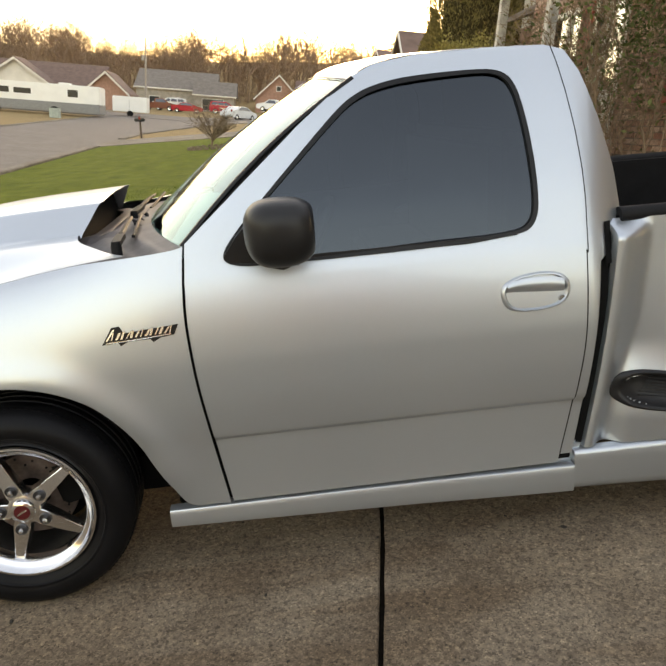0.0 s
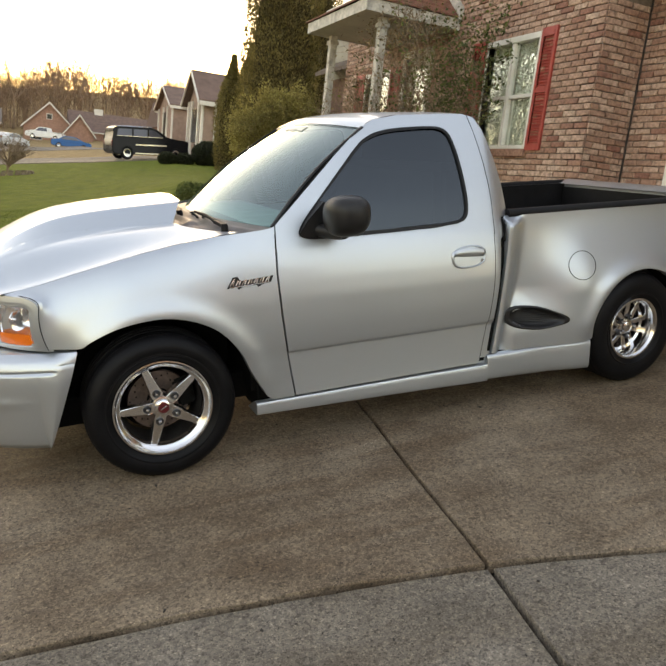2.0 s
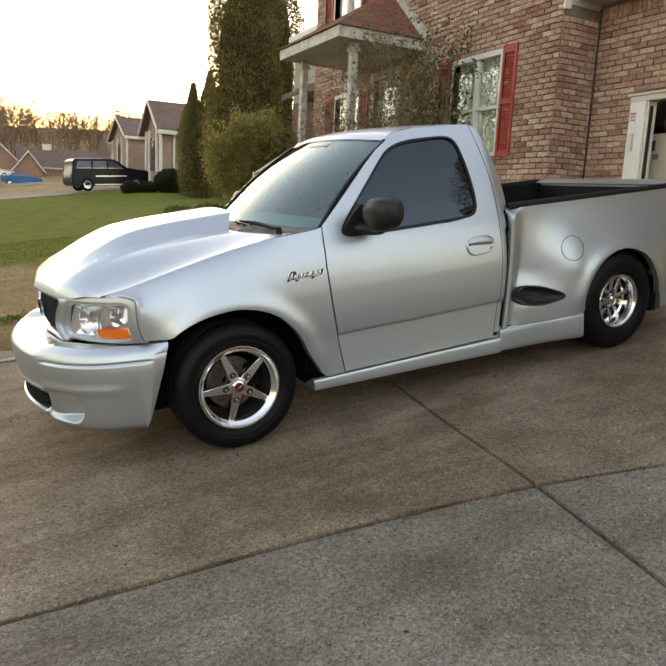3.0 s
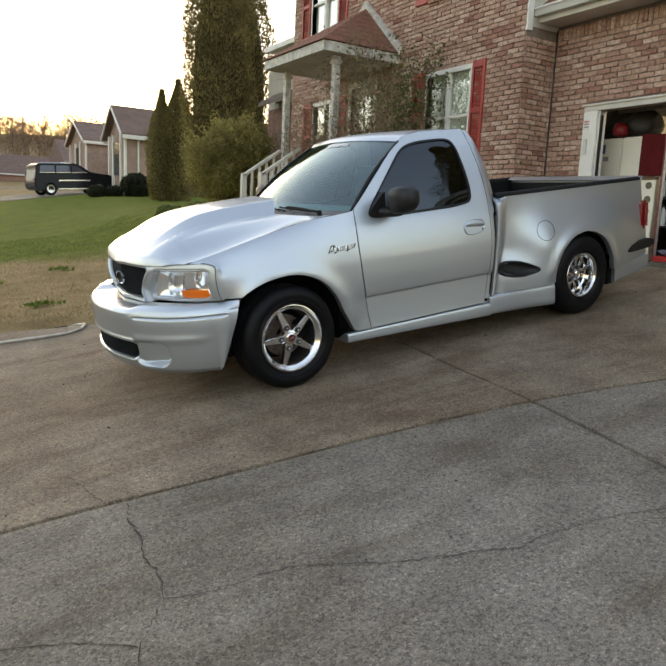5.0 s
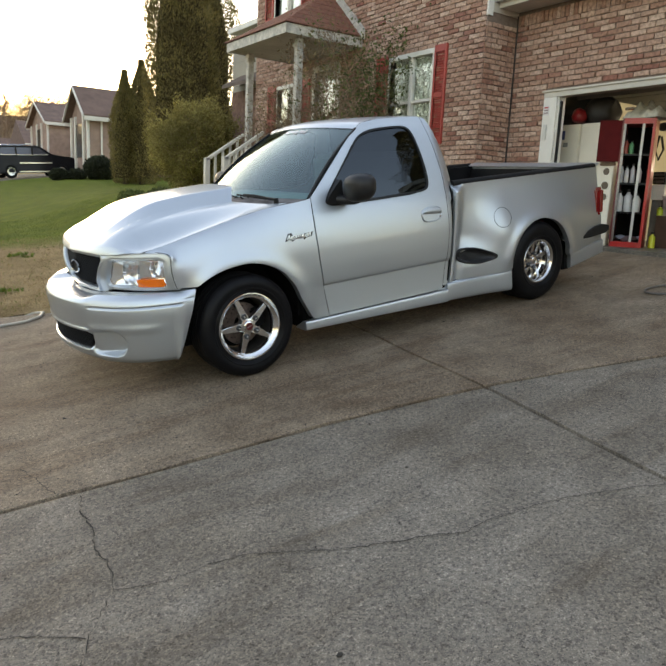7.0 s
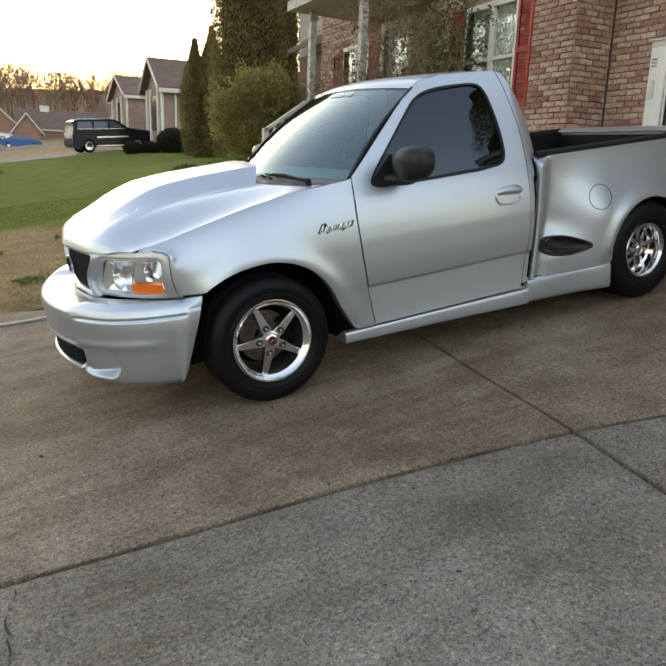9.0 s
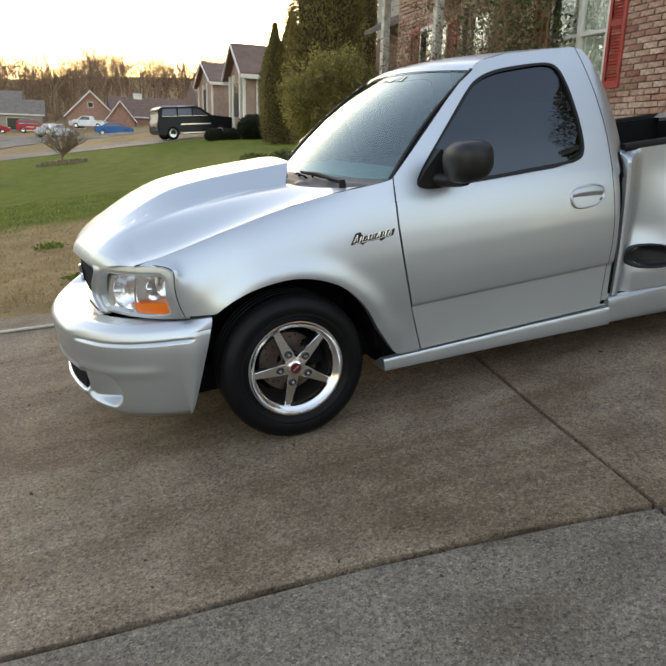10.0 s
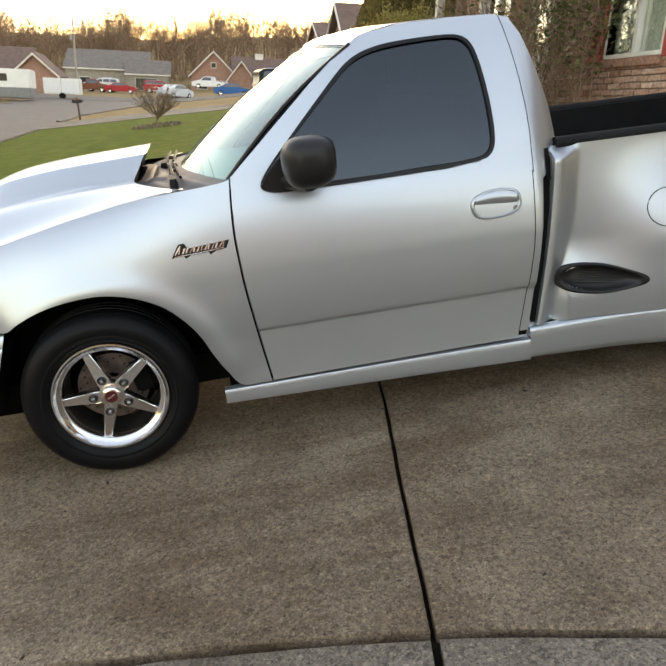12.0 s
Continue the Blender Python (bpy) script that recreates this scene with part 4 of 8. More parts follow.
def header(u, v):
    lo_y = 0.056 + 0.004 * min(1.0, v * 1.3) ** 1.5
    y = lo_y + (WIDE - 2 * lo_y) * u
    yy = y if y <= MID else WIDE - y
    hi = 0.927 if yy > 0.165 else 0.866 + 0.061 * max(0.0, 1 - ((0.165 - max(yy, 0.060)) / 0.105) ** 3) ** (1 / 3)
    lo = 0.676 - 0.045 * ease(0.42, 0.62, yy)
    z = lo + (hi - lo) * v
    x = panel_x(y, z)
    g, la = grille_gap(y, z), lamp_gap(yy, z)
    x += 0.050 * (1 - ease(-0.012, 0.002, g)) + 0.032 * (1 - ease(-0.010, 0.002, la))
    x -= 0.012 * math.exp(-(((g - 0.022) / 0.016) ** 2)) - 0.004 * math.exp(-(((la - 0.004) / 0.006) ** 2))
    if v in (0.0, 1.0) or u in (0.0, 1.0):
        x += 0.02
    return (x, y, z)


face_bm = grid(header, 380, 84)
bmesh.ops.delete(face_bm, geom=[f_ for f_ in face_bm.faces if lamp_gap(min(f_.calc_center_median().y, WIDE - f_.calc_center_median().y), f_.calc_center_median().z) < -0.012 or grille_gap(f_.calc_center_median().y, f_.calc_center_median().z) < -0.014], context="FACES")
# near-black strip for the shade in the gap under the hood's edge
part("header_gap_shade", grid(lambda u, v: (front_x(0.19 + (WIDE - 0.38) * u) + 0.040, 0.19 + (WIDE - 0.38) * u, 0.900 + 0.034 * v), 60, 2), DARK, truck)


def bezel_seam():
    pts = [Vector((panel_x(corner_y(z), z) + 0.001, corner_y(z) - 0.001, z)) for z in np.linspace(0.684, 0.928, 40)]
    pts += [Vector((panel_x(y, 0.93) - 0.001, y, 0.930)) for y in np.linspace(0.18, 0.44, 14)]
    return tube(pts, 0.0022, 5)


both("bezel_seam", bezel_seam, TRIM, "thin dark seam round the lamp bezel")
part("grille_surround", face_bm, PAINT, truck, "silver front panel round grille and headlamps")


def grille_mesh():
    bm = bmesh.new()
    for k in range(-26, 27):
        for d in (-1, 1):
            pts = []
            for z in np.linspace(0.672, 0.892, 23):
                y = MID + k * 0.036 + d * (z - 0.781) * 1.35
                if grille_gap(y, z) < -0.004:
                    pts.append((panel_x(y, z) + 0.026, y, z))
            if len(pts) > 1:
                tube(pts, 0.0046, 4, bm, False)
    return bm


part("grille", grille_mesh(), plain("grille_black", (0.010, 0.010, 0.011), 0.55, 0.0, 0.2, 30, spec=0.12), truck, "dark diamond-mesh grille")
part("grille_back", grid(lambda u, v: (panel_x(MID - 0.49 + 0.98 * u, 0.70 + 0.16 * v) + 0.058, MID - 0.49 + 0.98 * u, 0.660 + 0.245 * v), 30, 3), DARK, truck)
emblem = part("emblem", lathe([(0.0, -0.010), (0.036, -0.010), (0.040, -0.007), (0.0405, 0.002)], 36, None, pose(front_x(MID) + 0.012, MID, 0.790, 0, 0, 90) @ Matrix.Diagonal((1.75, 1, 0.98, 1))), TRIM, truck, "plain dark oval badge with a chrome ring")
part("ring", lathe([(0.0405, 0.002), (0.040, -0.012), (0.045, -0.014), (0.050, -0.010), (0.050, 0.002)], 36, None, pose(front_x(MID) + 0.012, MID, 0.790, 0, 0, 90) @ Matrix.Diagonal((1.75, 1, 0.98, 1))), CHROME, emblem, "chrome ring")


def lamp_sheet(y0, y1, z0, z1, back, lift=0.0, gap_in=0.004, n=40):
    """A sheet inside the lamp opening, trimmed to its rounded outline."""
    def build():
        bm = bmesh.new()
        c = Vector((0.5 * (max(y0, 0.075) + y1), 0.5 * (z0 + z1)))
        rings = []
        for f_ in (0.2, 0.4, 0.6, 0.8, 0.92, 1.0):
            ring = []
            for a in np.linspace(0, 2 * math.pi, n + 1)[:-1]:
                d = Vector((math.cos(a), math.sin(a)))
                t = 0.0
                while t < 0.4 and y0 <= c.x + d.x * t <= y1 and z0 <= c.y + d.y * t <= z1 and lamp_gap(c.x + d.x * t, c.y + d.y * t) < -gap_in:
                    t += 0.002
                p = c + d * t * f_
                ring.append(bm.verts.new((panel_x(p.x, p.y) + back - lift * (1 - f_ * f_), p.x, p.y)))
            rings.append(ring)
        for a, b in zip(rings, rings[1:]):
            for k in range(n):
                bm.faces.new((a[k], a[(k + 1) % n], b[(k + 1) % n], b[k]))
        bm.faces.new(rings[0])
        return bm
    return build


LAMPC = plain("lamp_chrome", (0.95, 0.95, 0.96), 0.16, 0.92, 0.05, 8)
lamps = both("headlamp", lamp_sheet(0.0, 0.6, 0.6, 1.0, 0.004, 0.006, 0.004, 72), LENS, "clear headlamp with an amber corner lens")
def chamber(y0, y1):
    """A hollow chrome bowl behind the lens."""
    def at(u, v):
        y, z = y0 + (y1 - y0) * u, 0.694 + 0.192 * v
        p, q = abs(2 * u - 1), abs(2 * v - 1)
        return (panel_x(min(max(y, 0.07), 0.5), z) + 0.024 + 0.060 * (1 - p ** 2.6) * (1 - q ** 2.6), y, z)
    return lambda: grid(at, 30, 30)


both("lamp_bowl", chamber(0.229, 0.470), LAMPC, "bright reflector bowl")
both("lamp_bowl", chamber(0.086, 0.229), LAMPC, "bright reflector bowl")
both("amber_lens", lamp_sheet(0.07, 0.238, 0.688, 0.755, 0.0055, 0.0, 0.006, 64), AMBER, "amber turn signal lens")
both("lamp_divider", lambda: tube([(panel_x(0.236 - 0.20 * (z - 0.71), z) + 0.010, 0.236 - 0.20 * (z - 0.71), z) for z in np.linspace(0.712, 0.870, 9)], 0.0045, 6), CHROME_R)


def reflector(y, z, r, turn):
    return lambda: lathe([(0.0, -0.004), (0.2 * r, -0.004), (0.23 * r, 0.010), (0.45 * r, 0.010), (0.74 * r, 0.004), (0.95 * r, -0.008), (r, -0.006)], 32, None, pose(panel_x(y, z) + 0.036, y, z, 0, 0, turn))


both("lamp_reflector", reflector(0.330, 0.795, 0.078, 52), LAMPC, "chrome reflector")
both("lamp_reflector", reflector(0.160, 0.815, 0.050, 40), LAMPC, "chrome reflector")

# bumper: one moulded shell
bump_plan = bend([(-0.335, 0.020, 0), (-0.42, 0.018, 0), (-0.55, 0.045, 0), (-0.70, 0.110, 0), (-0.82, 0.205, 0), (-0.91, 0.33, 0), (-0.98, 0.48, 0), (-1.03, 0.68, 0), (-1.055, MID - 0.1, 0), (-1.057, MID, 0)])
SIDE_OFF = curve((0, 0.06, 0.12, 0.18, 0.24, 0.34, 0.55, 0.80, 0.94, 1.0), (-0.14, -0.060, -0.040, -0.012, 0.0, 0.003, -0.004, -0.016, -0.030, -0.060))
MID_OFF = curve((0, 0.05, 0.085, 0.12, 0.17, 0.24, 0.34, 0.55, 0.80, 0.94, 1.0), (-0.20, -0.10, -0.030, -0.004, 0.008, 0.010, 0.006, -0.004, -0.016, -0.030, -0.060))
SIDE_Z = curve((0, 0.06, 0.12, 0.24, 0.5, 1.0), (0.670, 0.668, 0.658, 0.594, 0.462, 0.202))
MID_Z = curve((0, 0.05, 0.085, 0.12, 0.24, 0.5, 1.0), (0.640, 0.642, 0.640, 0.628, 0.576, 0.450, 0.212))


def bumper(u, v):
    """u along the plan from one end to the other, v from the top edge down."""
    w = 2 * u if u <= 0.5 else 2 - 2 * u
    p = bump_plan(w)
    q = bump_plan(min(1.0, w + 0.012)) - bump_plan(max(0.0, w - 0.012))
    nrm = Vector((-q.y, q.x, 0)).normalized()
    if nrm.dot(p - Vector((-0.15, MID, 0))) < 0:
        nrm = -nrm
    c = ease(0.38, 0.52, p.y)
    off = SIDE_OFF(v) * (1 - c) + MID_OFF(v) * c
    z = SIDE_Z(v) * (1 - c) + MID_Z(v) * c
    ends = 1 - ease(0.0, 0.10, w)
    off = off * (1 - 0.75 * ends * (v < 0.2)) if v < 0.2 else off
    off -= 0.009 * math.exp(-(((z - 0.586) / 0.0065) ** 2)) * ease(-0.42, -0.47, p.x) * (1 - ease(0.40, 0.46, p.y))
    pocket = 1 - ease(-0.028, 0.006, slab_gap(p.y - 0.352, z - 0.342, 0.146, 0.092, 0.080))
    off -= pocket * (0.085 - 0.060 * ease(0.22, 0.46, p.y))
    off += 0.007 * math.exp(-(((z - 0.445) / 0.028) ** 2)) * ease(0.03, 0.12, p.y) * (1 - ease(0.42, 0.50, p.y))
    mouth = 1 - ease(-0.012, 0.003, slab_gap(p.y - MID, z - 0.385 + 0.035 * c, 0.505, 0.062, 0.045))
    rim = slab_gap(p.y - MID, z - 0.385 + 0.035 * c, 0.505, 0.062, 0.045)
    off += 0.008 * math.exp(-(((rim - 0.016) / 0.012) ** 2)) - 0.055 * mouth
    r = p + nrm * off
    x = r.x
    if w < 0.15:
        x -= (0.022 + 0.35 * max(0.0, 0.66 - z)) * (1 - w / 0.15)
    return (x, r.y if u <= 0.5 else WIDE - r.y, z)


part("front_bumper", grid(bumper, 360, 130), PAINT, truck, "silver moulded front bumper with a scuffed lower corner")


def mouth_mesh():
    bm = bmesh.new()
    for k in range(-32, 33):
        for d in (-1, 1):
            pts = []
            for s in np.linspace(-0.056, 0.056, 7):
                y = MID + k * 0.034 + d * s * 1.2
                z = 0.350 + s
                if slab_gap(y - MID, s, 0.49, 0.062, 0.045) < 0.0:
                    pts.append((-1.057 + 0.33 * (abs(y - MID) / 0.5) ** 2 * 0.26 + 0.032, y, z))
            if len(pts) > 1:
                tube(pts, 0.0045, 4, bm, False)
    return bm


part("lower_grille_back", grid(lambda u, v: (-1.057 + 0.30 * (abs(2 * u - 1)) ** 2 * 0.26 + 0.050, MID - 0.47 + 0.94 * u, 0.285 + 0.13 * v), 30, 3), DARK, truck)
part("lower_grille", mouth_mesh(), plain("lower_mesh_black", (0.010, 0.010, 0.011), 0.6, 0.0, 0.2, 30, spec=0.12), truck, "dark lower mesh grille")
both("fog_lamp", lambda: lathe([(0.0, 0.0), (0.030, 0.002), (0.040, 0.008), (0.042, 0.03)], 24, None, pose(-0.752, 0.262, 0.338, 0, 0, -20) @ Matrix.Diagonal((0.6, 1, 0.8, 1))), CHROME_R, "small chrome fog lamp")


# mirrors, handles, badge, wipers
def mirror_head():
    own = bmesh.new()
    bmesh.ops.create_uvsphere(own, u_segments=40, v_segments=24, radius=1.0)
    for v in own.verts:
        x, y, z = v.co
        px = math.copysign(abs(x) ** 0.72, x)
        pz = math.copysign(abs(z) ** 0.78, z)
        fx = 0.098 if x < 0 else 0.118
        v.co = (0.925 + fx * px * (1 + 0.06 * z), -0.100 + 0.120 * math.copysign(abs(y) ** 0.8, y), 1.210 + 0.100 * pz - 0.012 * y)
        if v.co.x > 1.025:
            v.co.x = 1.025 + (v.co.x - 1.025) * 0.15
    return own


mirrors = both("mirror", mirror_head, BLACK, "black plastic door mirror")
both("mirror_sail", lambda: prism([(0.752, 1.118), (0.795, 1.178), (0.885, 1.268), (0.90, 1.262), (0.90, 1.098), (0.775, 1.096)], 0.066, 0.125, None), BLACK, "black mirror mount")
both("mirror_arm", lambda: tube([(0.86, 0.09, 1.125), (0.90, 0.03, 1.118), (0.92, -0.03, 1.122), (0.93, -0.07, 1.135)], [0.036, 0.034, 0.036, 0.042], 12), BLACK, "black mirror arm")
part("mirror_seam", tube([(0.965 - 0.01 * math.cos(a), -0.100 + 0.118 * math.sin(a), 1.210 + 0.099 * math.cos(a)) for a in np.linspace(-1.4, 3.6, 30)], 0.0015, 4), TRIM, mirrors[0])


HANDLE = rounded([(1.632, 0.925), (1.645, 0.955), (1.70, 0.978), (1.79, 0.984), (1.85, 0.968), (1.868, 0.93), (1.855, 0.885), (1.80, 0.862), (1.70, 0.858), (1.648, 0.875)], 3)


def handle_plate():
    bm = bmesh.new()
    rings = []
    c = Vector((1.75, 0.921))
    for f_, dy in ((1.04, 0.002), (1.02, -0.004), (0.98, -0.009), (0.93, -0.010), (0.89, -0.006), (0.85, 0.008), (0.80, 0.017), (0.62, 0.020), (0.4, 0.021), (0.2, 0.021)):
        rings.append([bm.verts.new((c.x + (p.x - c.x) * f_, flank(p.y) + dy, c.y + (p.y - c.y) * f_)) for p in HANDLE])
    n = len(HANDLE)
    for a, b in zip(rings, rings[1:]):
        for k in range(n):
            bm.faces.new((a[k], a[(k + 1) % n], b[(k + 1) % n], b[k]))
    bm.faces.new(rings[-1])
    return bm


plates = both("door_handle", handle_plate, PAINT, "silver recessed door handle")


def handle_pull():
    """A flap over the upper part of the dish, its lip rolled out."""
    top = lambda x: 0.921 + 0.86 * (math.sqrt(max(0.0, 1 - ((x - 1.752) / 0.118) ** 2)) ** 0.6 * 0.058)
    def at(u, v):
        x = 1.652 + 0.192 * u
        hi, lo = top(x), 0.922 + 0.005 * math.cos(math.pi * u)
        z = hi + (lo - hi) * min(1.0, v * 1.25)
        bulge = -0.007 - 0.007 * math.sin(math.pi * min(1.0, v * 1.25))
        if v > 0.8:
            k = (v - 0.8) / 0.2
            bulge += 0.036 * k
            z += 0.004 * math.sin(math.pi * k) - 0.002
        return (x, flank(0.94) + bulge, z)
    return grid(at, 26, 20)


both("door_pull", handle_pull, PAINT)
both("key_lock", lambda: lathe([(0, -0.002), (0.011, -0.002), (0.013, 0.004)], 16, None, pose(1.838, flank(0.89) - 0.004, 0.892)), CHROME_R, "round key lock")


def badge_plate():
    """A thin slanted plate with a jagged lower edge."""
    out = [(0.350, 0.884), (0.400, 0.888), (0.407, 0.877), (0.432, 0.889), (0.500, 0.891), (0.508, 0.880), (0.532, 0.893), (0.574, 0.898), (0.590, 0.930), (0.560, 0.927), (0.420, 0.916), (0.408, 0.938), (0.384, 0.936)]
    bm = prism(out, 0.0, 0.004)
    for v in bm.verts:
        v.co.y += fender_y(v.co.x, v.co.z) - 0.0045
    return bm


def badge_stroke(k, low=False):
    """Slanted bars, the first one taller, over a long jagged underline."""
    def build():
        if low:
            bm = prism([(0.362, 0.8875), (0.47, 0.8930), (0.565, 0.9005), (0.566, 0.9035), (0.47, 0.8965), (0.364, 0.8910)], 0.0, 0.004)
        else:
            x, z = 0.366 + 0.0150 * k, 0.8965 + 0.0007 * k
            h, w = (0.034 if k == 0 else 0.0215 + 0.002 * (k % 2)), (0.0034, 0.0022, 0.0042)[k % 3]
            lean = h * (0.75, 0.35, 0.6, 0.45)[k % 4]
            bm = prism([(x - w, z), (x + w, z), (x + w + lean, z + h), (x - w + lean, z + h)], 0.0, 0.004)
        for v in bm.verts:
            v.co.y += fender_y(v.co.x, v.co.z) - 0.0065
        return bm
    return build


badges = both("fender_badge", badge_plate, TRIM, "black slanted fender badge with silver strokes", None, False)
for side_, badge in enumerate(badges):
    for k in range(15):
        bm = badge_stroke(k, k == 14)()
        if side_:
            for v in bm.verts:
                v.co.y = WIDE - v.co.y
        part("stroke", bm, CHROME_R, badge, "silver stroke", False)


def wiper(y_pivot, x_pivot, y_tip, x_tip):
    """A two-piece arm from its pivot cap, and the blade beyond it lying along the glass."""
    a, b = Vector((x_pivot, y_pivot, 1.148)), Vector((x_tip, y_tip, 1.168))
    bm = lathe([(0.0, 0.030), (0.014, 0.028), (0.018, 0.010), (0.018, -0.02)], 14, None, pose(a.x, a.y, a.z, 90, 0, 0))
    k = a.lerp(b, 0.30)
    bmesh.ops.create_cube(bm, size=1.0, matrix=Matrix.Translation(a.lerp(k, 0.5) + Vector((0, 0, 0.018))) @ (k - a).to_track_quat("X", "Z").to_matrix().to_4x4() @ Matrix.Diagonal(((k - a).length, 0.030, 0.016, 1)))
    tube([k + Vector((0, 0, 0.018)), a.lerp(b, 0.65) + Vector((0, 0, 0.026)), b + Vector((0, 0, 0.020))], [0.011, 0.008, 0.006], 6, bm)
    tube([a.lerp(b, 0.38) + Vector((0.035, 0, 0.004)), b + (b - a) * 0.30 + Vector((0.02, 0, 0.006))], 0.007, 6, bm)
    return bm


WIPER = plain("wiper_black", (0.010, 0.010, 0.011), 0.6, 0, 0.2, 20, spec=0.15)
part("wiper", wiper(0.20, 0.405, 0.66, 0.385), WIPER, truck, "black windscreen wiper")
part("wiper", wiper(0.95, 0.345, 1.42, 0.375), WIPER, truck, "black windscreen wiper")
part("washer_hose", tube([(0.40 + 0.02 * math.sin(k * 1.7), 0.62 + 0.03 * k, 1.155 + 0.012 * math.cos(k * 2.1)) for k in range(12)], 0.006, 6), WIPER, truck)
banner = bmesh.new()
for k in range(8):
    a, b = Vector(screen(0.960 - 0.006 * (k % 2), 0.385 + 0.030 * k)), Vector(screen(0.895 + 0.008 * (k % 3), 0.380 + 0.030 * k))
    up = Vector((-0.003, 0, 0.004))
    w = Vector((0, 0.024 + 0.004 * (k % 2), 0))
    banner.faces.new([banner.verts.new(p) for p in (a + up, a + w + up, b + w + up, b + up)])
part("screen_decal", banner, plain("white_vinyl", (0.75, 0.75, 0.75), 0.5), truck, "white unreadable decal strip", False)


# wheels
SPOKE = plain("spoke_aluminium", (0.80, 0.80, 0.81), 0.20, 1.0, 0.06, 10)


# front barrel darker than the rim: the shade behind the spokes is in its colour
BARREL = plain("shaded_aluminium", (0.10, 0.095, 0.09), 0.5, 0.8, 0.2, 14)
ROTOR = plain("rusty_brake_steel", (0.15, 0.115, 0.10), 0.5, 0.7, 0.35, 22)
CAPRED = plain("cap_red", (0.085, 0.008, 0.010), 0.35, 0, 0.1, 20)


def wheel(cx, cy, cz, tyre_r, rim_r, width, dish, steer=0.0, twist=0.0, rear=False):
    m = pose(cx, cy, cz, 0, 0, steer) @ pose(0, 0, 0, 0, twist, 0)
    if rear:
        lip = [(rim_r - 0.006, 0.006), (rim_r, -0.006), (rim_r - 0.004, -0.012), (rim_r - 0.016, -0.012), (rim_r - 0.022, -0.004), (rim_r - 0.030, 0.012), (rim_r - 0.036, dish), (rim_r - 0.05, dish + 0.01)]
    else:
        lip = [(rim_r - 0.006, 0.006), (rim_r, -0.006), (rim_r - 0.003, -0.012), (rim_r - 0.010, -0.013), (rim_r - 0.013, -0.007), (rim_r - 0.019, 0.000), (rim_r - 0.024, 0.008), (rim_r - 0.036, 0.012), (rim_r - 0.041, 0.018), (rim_r - 0.043, dish + 0.012)]
    hub = part("wheel", lathe(lip, 96), CHROME, truck, "polished aluminium wheel")
    hub.matrix_basis = m
    r_in, d_in = lip[-1]
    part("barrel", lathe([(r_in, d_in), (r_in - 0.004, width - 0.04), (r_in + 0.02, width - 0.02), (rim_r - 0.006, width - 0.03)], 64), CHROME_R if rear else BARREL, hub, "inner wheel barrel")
    prof = [(rim_r - 0.004, 0.004), (rim_r + 0.010, -0.010), (rim_r + 0.035, -0.024), (rim_r + 0.5 * (tyre_r - rim_r), -0.031), (tyre_r - 0.040, -0.024), (tyre_r - 0.018, -0.008), (tyre_r - 0.006, 0.018), (tyre_r - 0.001, 0.036)]
    groove = []
    for k in range(4):
        a = 0.045 + k * (width - 0.09) / 4
        groove += [(tyre_r, a), (tyre_r, a + (width - 0.09) / 4 - 0.012), (tyre_r - 0.007, a + (width - 0.09) / 4 - 0.010), (tyre_r - 0.007, a + (width - 0.09) / 4 - 0.002)]
    prof += groove + [(tyre_r - 0.002, width - 0.036), (tyre_r - 0.02, width - 0.004), (rim_r + 0.03, width + 0.014), (rim_r - 0.004, width - 0.004)]
    tyre = part("tyre", lathe(prof, 96), TYRE, hub, "black treaded tyre")
    ring = [(rim_r + 0.026, -0.0200), (rim_r + 0.030, -0.0255), (rim_r + 0.036, -0.0255), (rim_r + 0.040, -0.0245)]
    part("tyre_bead", lathe(ring, 72), TYRE, hub)
    ribs = bmesh.new()
    for k in range(110):
        box(-0.007, 0.007, 0.020, 0.036, tyre_r - 0.014, tyre_r - 0.0035, ribs, 0.0, pose(0, 0, 0, 0, 360 * k / 110, 0) @ pose(0, 0, 0, 0, 0, 12))
    part("tread", ribs, TYRE, hub, "shoulder tread blocks", False)
    lug = 0.064 if rear else 0.076
    for k in range(5):
        a = 72 * k + 90
        r1 = rim_r - (0.020 if rear else 0.036)
        if rear:
            sp = bmesh.new()
            for s in (-1, 1):
                prism([(0.035, s * 0.012), (0.05, s * 0.040), (r1, s * 0.062), (r1, s * 0.030), (0.10, s * 0.012)], dish - 0.02, dish + 0.012, sp)
        else:
            sp = prism([(0.030, -0.030), (0.070, -0.034), (0.105, -0.0285), (r1, -0.0185), (r1, 0.0185), (0.105, 0.0285), (0.070, 0.034), (0.030, 0.030)], dish - 0.030, dish + 0.010)
            for v in sp.verts:
                front = v.co.y < dish - 0.005
                v.co.y += (0.014 if front else 0.004) * ease(0.06, r1, v.co.x)
                if front:
                    v.co.z *= 0.80  # sloping flanks
        bmesh.ops.bevel(sp, geom=sp.edges[:], offset=0.003, segments=2, affect="EDGES")
        sp.transform(pose(0, 0, 0, 0, -a, 0))
        part("spoke", sp, CHROME if rear else SPOKE, hub, "polished wheel spoke", True, 30)
        at = pose(0, 0, 0, 0, -a, 0) @ pose(lug, 0, 0)
        part("lug_seat", lathe([(0.0, dish - 0.0315), (0.0165, dish - 0.0330), (0.0195, dish - 0.0345), (0.0205, dish - 0.020)], 20, None, at), NUT, hub, "dark lug recess")
        part("lug_nut", lathe([(0.0, dish - 0.050), (0.005, dish - 0.049), (0.0085, dish - 0.044), (0.0095, dish - 0.034), (0.010, dish - 0.02)], 12, None, at), CHROME_R, hub, "bright lug nut")
